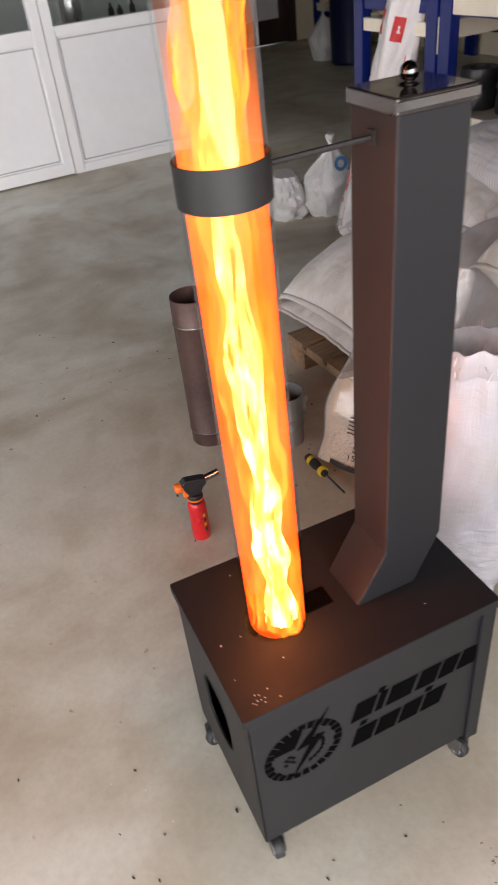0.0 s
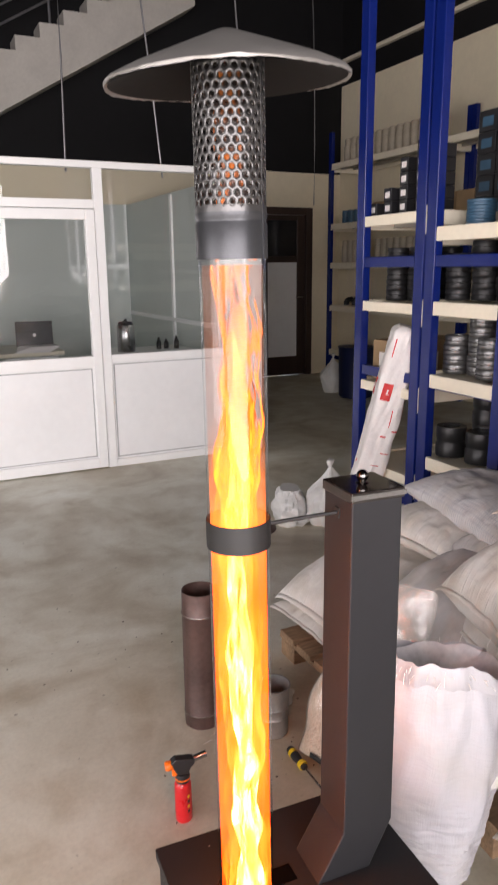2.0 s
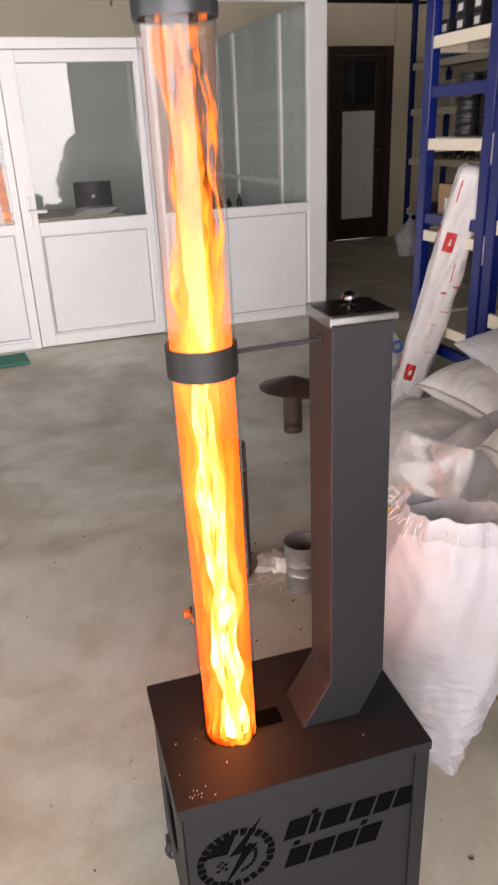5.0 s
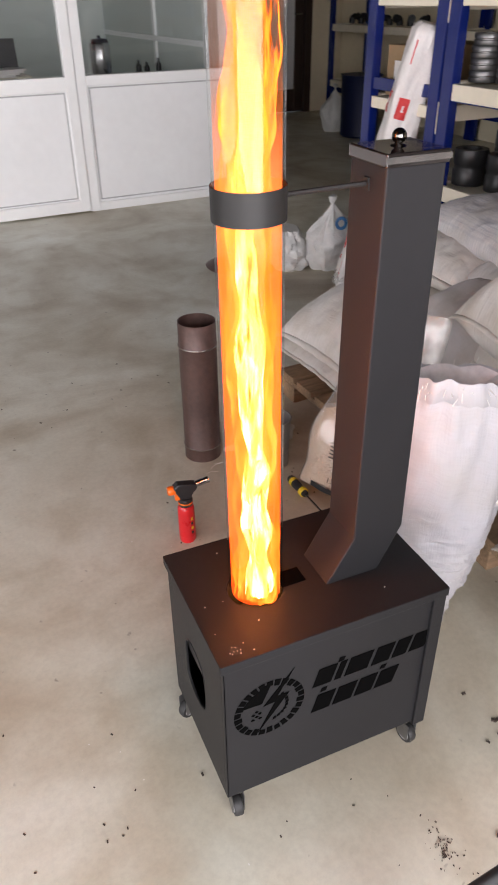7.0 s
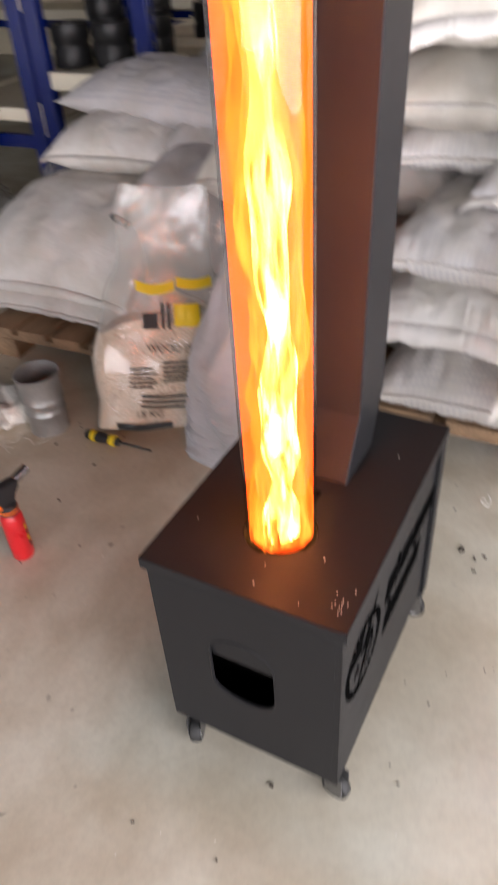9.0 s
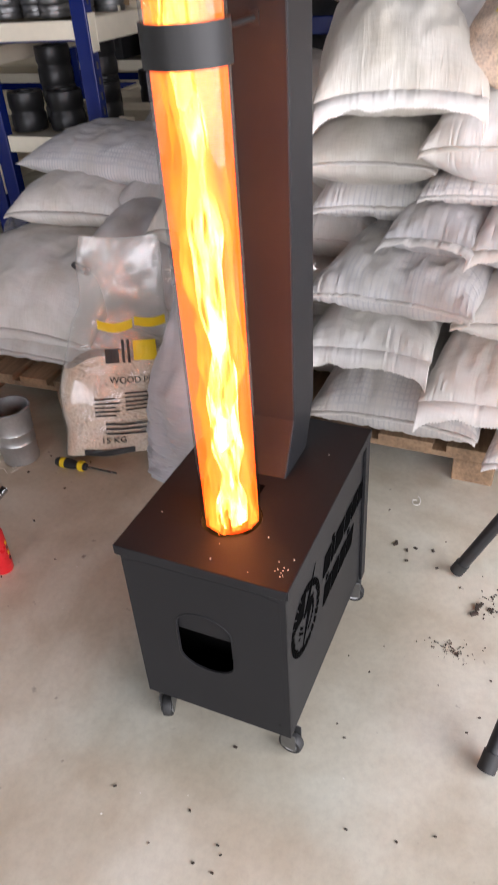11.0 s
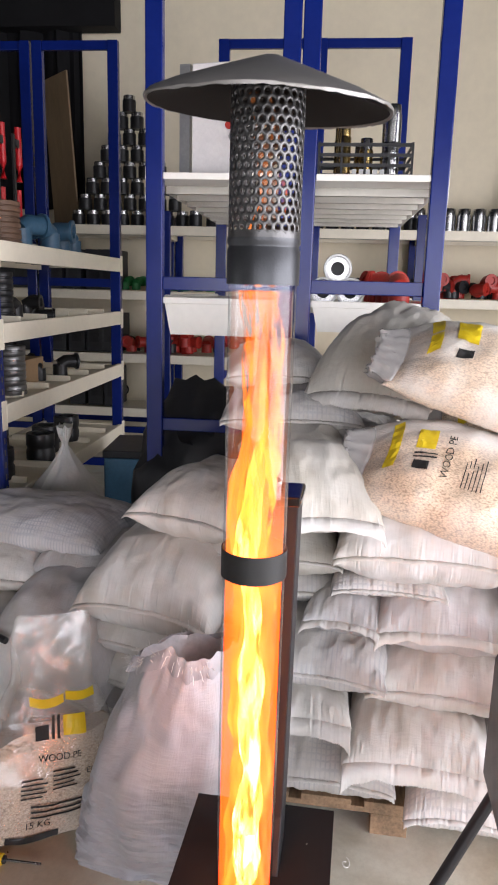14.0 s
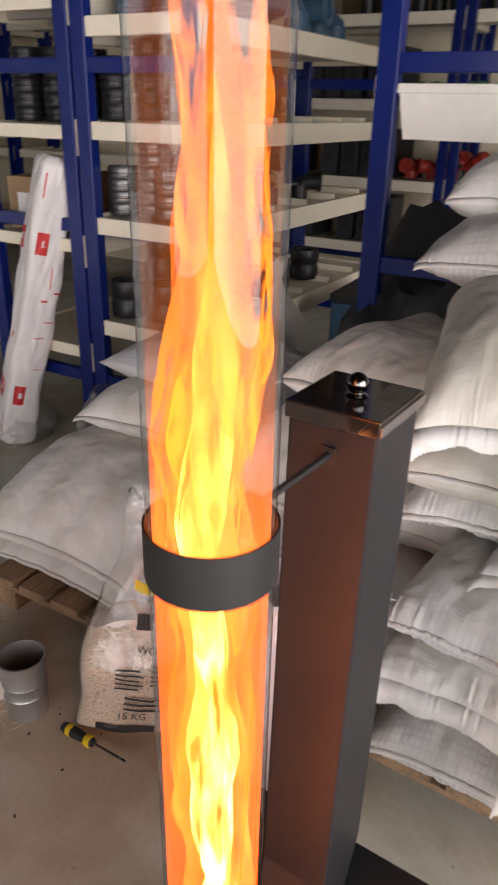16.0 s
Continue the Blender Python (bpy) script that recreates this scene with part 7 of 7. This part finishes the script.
def packet_patch(name, q0, q1, z0, z1, material, label, n=5):
    bmx = bmesh.new()
    g = [[bmx.verts.new(packet_skin(q0 + (q1 - q0) * i / n, z0 + (z1 - z0) * j / n, 0.0012)) for j in range(n + 1)] for i in range(n + 1)]
    for i in range(n):
        for j in range(n):
            bmx.faces.new((g[i][j], g[i + 1][j], g[i + 1][j + 1], g[i][j + 1]))
    part(name, bmx, material, packet, label)


bm = bmesh.new()
rings_ = [[bm.verts.new(packet_skin(2 * math.pi * i / 48, 1.2 * k / 72)) for i in range(48)] for k in range(73)]
for a, b in zip(rings_, rings_[1:]):
    for i in range(48):
        j = (i + 1) % 48
        bm.faces.new((a[i], a[j], b[j], b[i]))
bm.faces.new(rings_[0][::-1])
bm.faces.new(rings_[-1])
part("wrapping", bm, PAPER, packet, smooth=True)
rngp = random.Random(4)
for k in range(44):
    q, z = rngp.uniform(-math.pi, math.pi), rngp.uniform(0.06, 1.10)
    w, h = rngp.choice(((0.05, 0.06), (0.5, 0.004), (0.05, 0.09), (0.35, 0.008), (0.16, 0.02)))
    packet_patch("red_mark", q, q + w, z, z + h, REDPRINT if k % 3 else PINKPRINT, "faint red print", 4)
for q in (-2.2, -0.75, 0.9, 2.5):
    for z in (0.20, 0.84):
        packet_patch("red_block", q, q + 0.55, z, z + 0.085, REDPRINT, "red printed block")
        packet_patch("pale_mark", q + 0.15, q + 0.40, z + 0.03, z + 0.055, PAPER, "white mark on the red block")


# carrier bags and film at the foot of the packet
def carrier(m, w, d, h, seed, material, label, knot=True):
    ob = thing("carrier_bag", m, label, "bag", "plastic bags on the floor")
    bmx = bmesh.new()
    n, rows = 40, 24
    rings_b = []
    for k in range(rows + 1):
        s = k / rows
        wide = (0.80 + 0.34 * math.sin(math.pi * min(1, s * 1.1)) ** 0.8) * (1 - 0.90 * max(0, (s - 0.5) / 0.5) ** 1.6) if knot else (0.8 + 0.3 * math.sin(math.pi * s)) * (1 - 0.3 * s)
        row_ = []
        for i in range(n):
            q = 2 * math.pi * i / n
            p = Vector((math.cos(q) * 2, math.sin(q) * 2, s * 3 + seed))
            k2 = 1 + 0.26 * noise.noise(p) + 0.14 * noise.noise(p * 2.8) - 0.22 * s * abs(noise.noise(Vector((math.cos(q) * 3.4, math.sin(q) * 3.4, s + seed))))
            row_.append(bmx.verts.new((w / 2 * wide * k2 * math.cos(q), d / 2 * wide * k2 * math.sin(q), h * s)))
        rings_b.append(row_)
    if knot:
        for s, wide in ((1.03, 0.085), (1.07, 0.15), (1.12, 0.19)):
            rings_b.append([bmx.verts.new((w / 2 * wide * (1 + 0.4 * noise.noise((i * 0.7, s * 9, seed))) * math.cos(2 * math.pi * i / n), d / 2 * wide * math.sin(2 * math.pi * i / n), h * s + 0.02 * noise.noise((i * 0.5, s, seed)))) for i in range(n)])
    for a, b in zip(rings_b, rings_b[1:]):
        for i in range(n):
            j = (i + 1) % n
            bmx.faces.new((a[i], a[j], b[j], b[i]))
    bmx.faces.new(rings_b[0][::-1])
    bmx.faces.new(rings_b[-1])
    part("film", bmx, material, ob, smooth=True)
    return ob


b1 = carrier(pose(1.70, 2.66, 0, 0, 0, 20), 0.27, 0.20, 0.33, 1, BAGTHIN, "tied white carrier bag with blue print")
part("round_mark", lathe([(0.018, 0), (0.034, 0), (0.034, 0.002), (0.018, 0.002)], 20, closed=True, m=pose(-0.055, -0.108, 0.26, 80, 0, -25)), BLUEPRINT, b1, "blue round mark")
for k in range(5):
    part("printed_bar", bx(-0.012, 0.012, -0.004, 0.0, 0, 0.018, m=pose(0.0 + 0.012 * k, -0.115, 0.215 - 0.030 * k, 8, 30, -10)), BLUEPRINT, b1)
b2 = carrier(pose(1.50, 2.78, 0, 0, 0, 70), 0.34, 0.22, 0.20, 2, BAGTHIN, "slumped white carrier bag with red print", knot=False)
for k in range(5):
    part("printed_bar", bx(-0.06 + 0.01 * k, 0.05, -0.118, -0.112, 0.05 + 0.025 * k, 0.058 + 0.025 * k), REDPRINT, b2)
carrier(pose(1.66, 2.27, 0, 0, 0, 0), 0.30, 0.22, 0.15, 5, FILM, "crumpled clear plastic film on the floor", knot=False)
carrier(pose(1.72, 1.80, 0.0, 0, 0, 0), 0.34, 0.26, 0.32, 7, FILM, "crumpled clear plastic bag by the rack foot", knot=False)
carrier(HALL @ pose(2.16, 1.17, 0.0, 0, 0, 0), 0.46, 0.36, 0.745, 9, BAGTHIN, "tied white bag standing in the aisle")
carrier(HALL @ pose(4.25, 6.35, 0.0), 0.26, 0.2, 0.4, 11, BAGTHIN, "tied white bag beside the far rack")
drum = thing("blue_bin", HALL @ pose(4.3, 5.95, 0.0), "dark blue plastic bin beside the wall rack", "bin")
part("body", lathe([(0, 0.0), (0.17, 0), (0.19, 0.02), (0.20, 0.55), (0.21, 0.57), (0.0, 0.575)], 28), NAVY, drum, smooth=True)

# black stand at the edge of the view
stand = thing("black_stand", pose(0, 0, 0), "black box on splayed round steel legs", "stand")
part("box", bx(0.40, 0.62, -0.66, -0.325, 0.40, 0.70), BLACKPL, stand, bevel=0.012)
for a, b in (((0.541, -0.173, 0.004), (0.575, -0.36, 0.42)), ((0.10, -0.30, 0.004), (0.45, -0.40, 0.42)), ((0.86, -0.74, 0.004), (0.58, -0.62, 0.42)), ((0.14, -0.90, 0.004), (0.44, -0.62, 0.42))):
    leg = part("leg", rod([a, b], 0.0135, 14), BLACKPL, stand, smooth=True)
    part("foot_cap", rod([a, Vector(a) + (Vector(b) - Vector(a)) * 0.06], 0.0155, 14), RUBBER, leg, smooth=True)

# crumbs of pellets, dirt and grit on the concrete
rngd = random.Random(9)


def crumbs(label, spots, material, name="crumbs"):
    bmx = bmesh.new()
    for cx_, cy_, sx, sy, count, lo, hi in spots:
        for k in range(count):
            x, y, s = rngd.gauss(cx_, sx), rngd.gauss(cy_, sy), rngd.uniform(lo, hi)
            if -0.01 < x < LEN + 0.01 and -0.01 < y < DEP + 0.01:
                continue
            a = rngd.uniform(0, 180)
            bx(-s, s, -s * 0.55, s * 0.55, 0, s * 0.7, bmx, m=pose(x, y, 0.0002, 0, 0, a))
    ob = tagged(part(name, bmx, material), label, "debris", "", "stuff")
    return ob


crumbs("dark crumbs of dirt on the concrete", ((0.33, -0.20, 0.012, 0.02, 90, 0.0006, 0.0018), (0.47, -0.29, 0.022, 0.028, 170, 0.0006, 0.0024), (0.42, -0.33, 0.03, 0.012, 90, 0.0006, 0.002), (0.55, -0.06, 0.03, 0.035, 8, 0.003, 0.006), (0.45, -0.24, 0.02, 0.01, 4, 0.004, 0.008), (-0.1, -0.1, 0.35, 0.25, 60, 0.0008, 0.0028), (0.1, 1.2, 0.8, 0.7, 70, 0.001, 0.004), (0.55, 0.85, 0.12, 0.15, 14, 0.0015, 0.004)), STONE)
crumbs("pale scraps on the concrete", ((0.2, 0.0, 0.5, 0.4, 14, 0.0006, 0.0015), (0.15, 0.9, 0.3, 0.3, 10, 0.0008, 0.002)), THREAD, "scraps")
twine = thing("twine", pose(0.735, -0.041, 0.0), "curled scrap of pale twine on the floor", "twine")
part("loop", rod([(0.012 * math.cos(q * 0.9) + 0.01 * q * 0.2, 0.009 * math.sin(q * 0.9), 0.002 + 0.003 * (math.sin(q) + 1)) for q in [0.5 * k for k in range(15)]], 0.0012, 5), THREAD, twine)
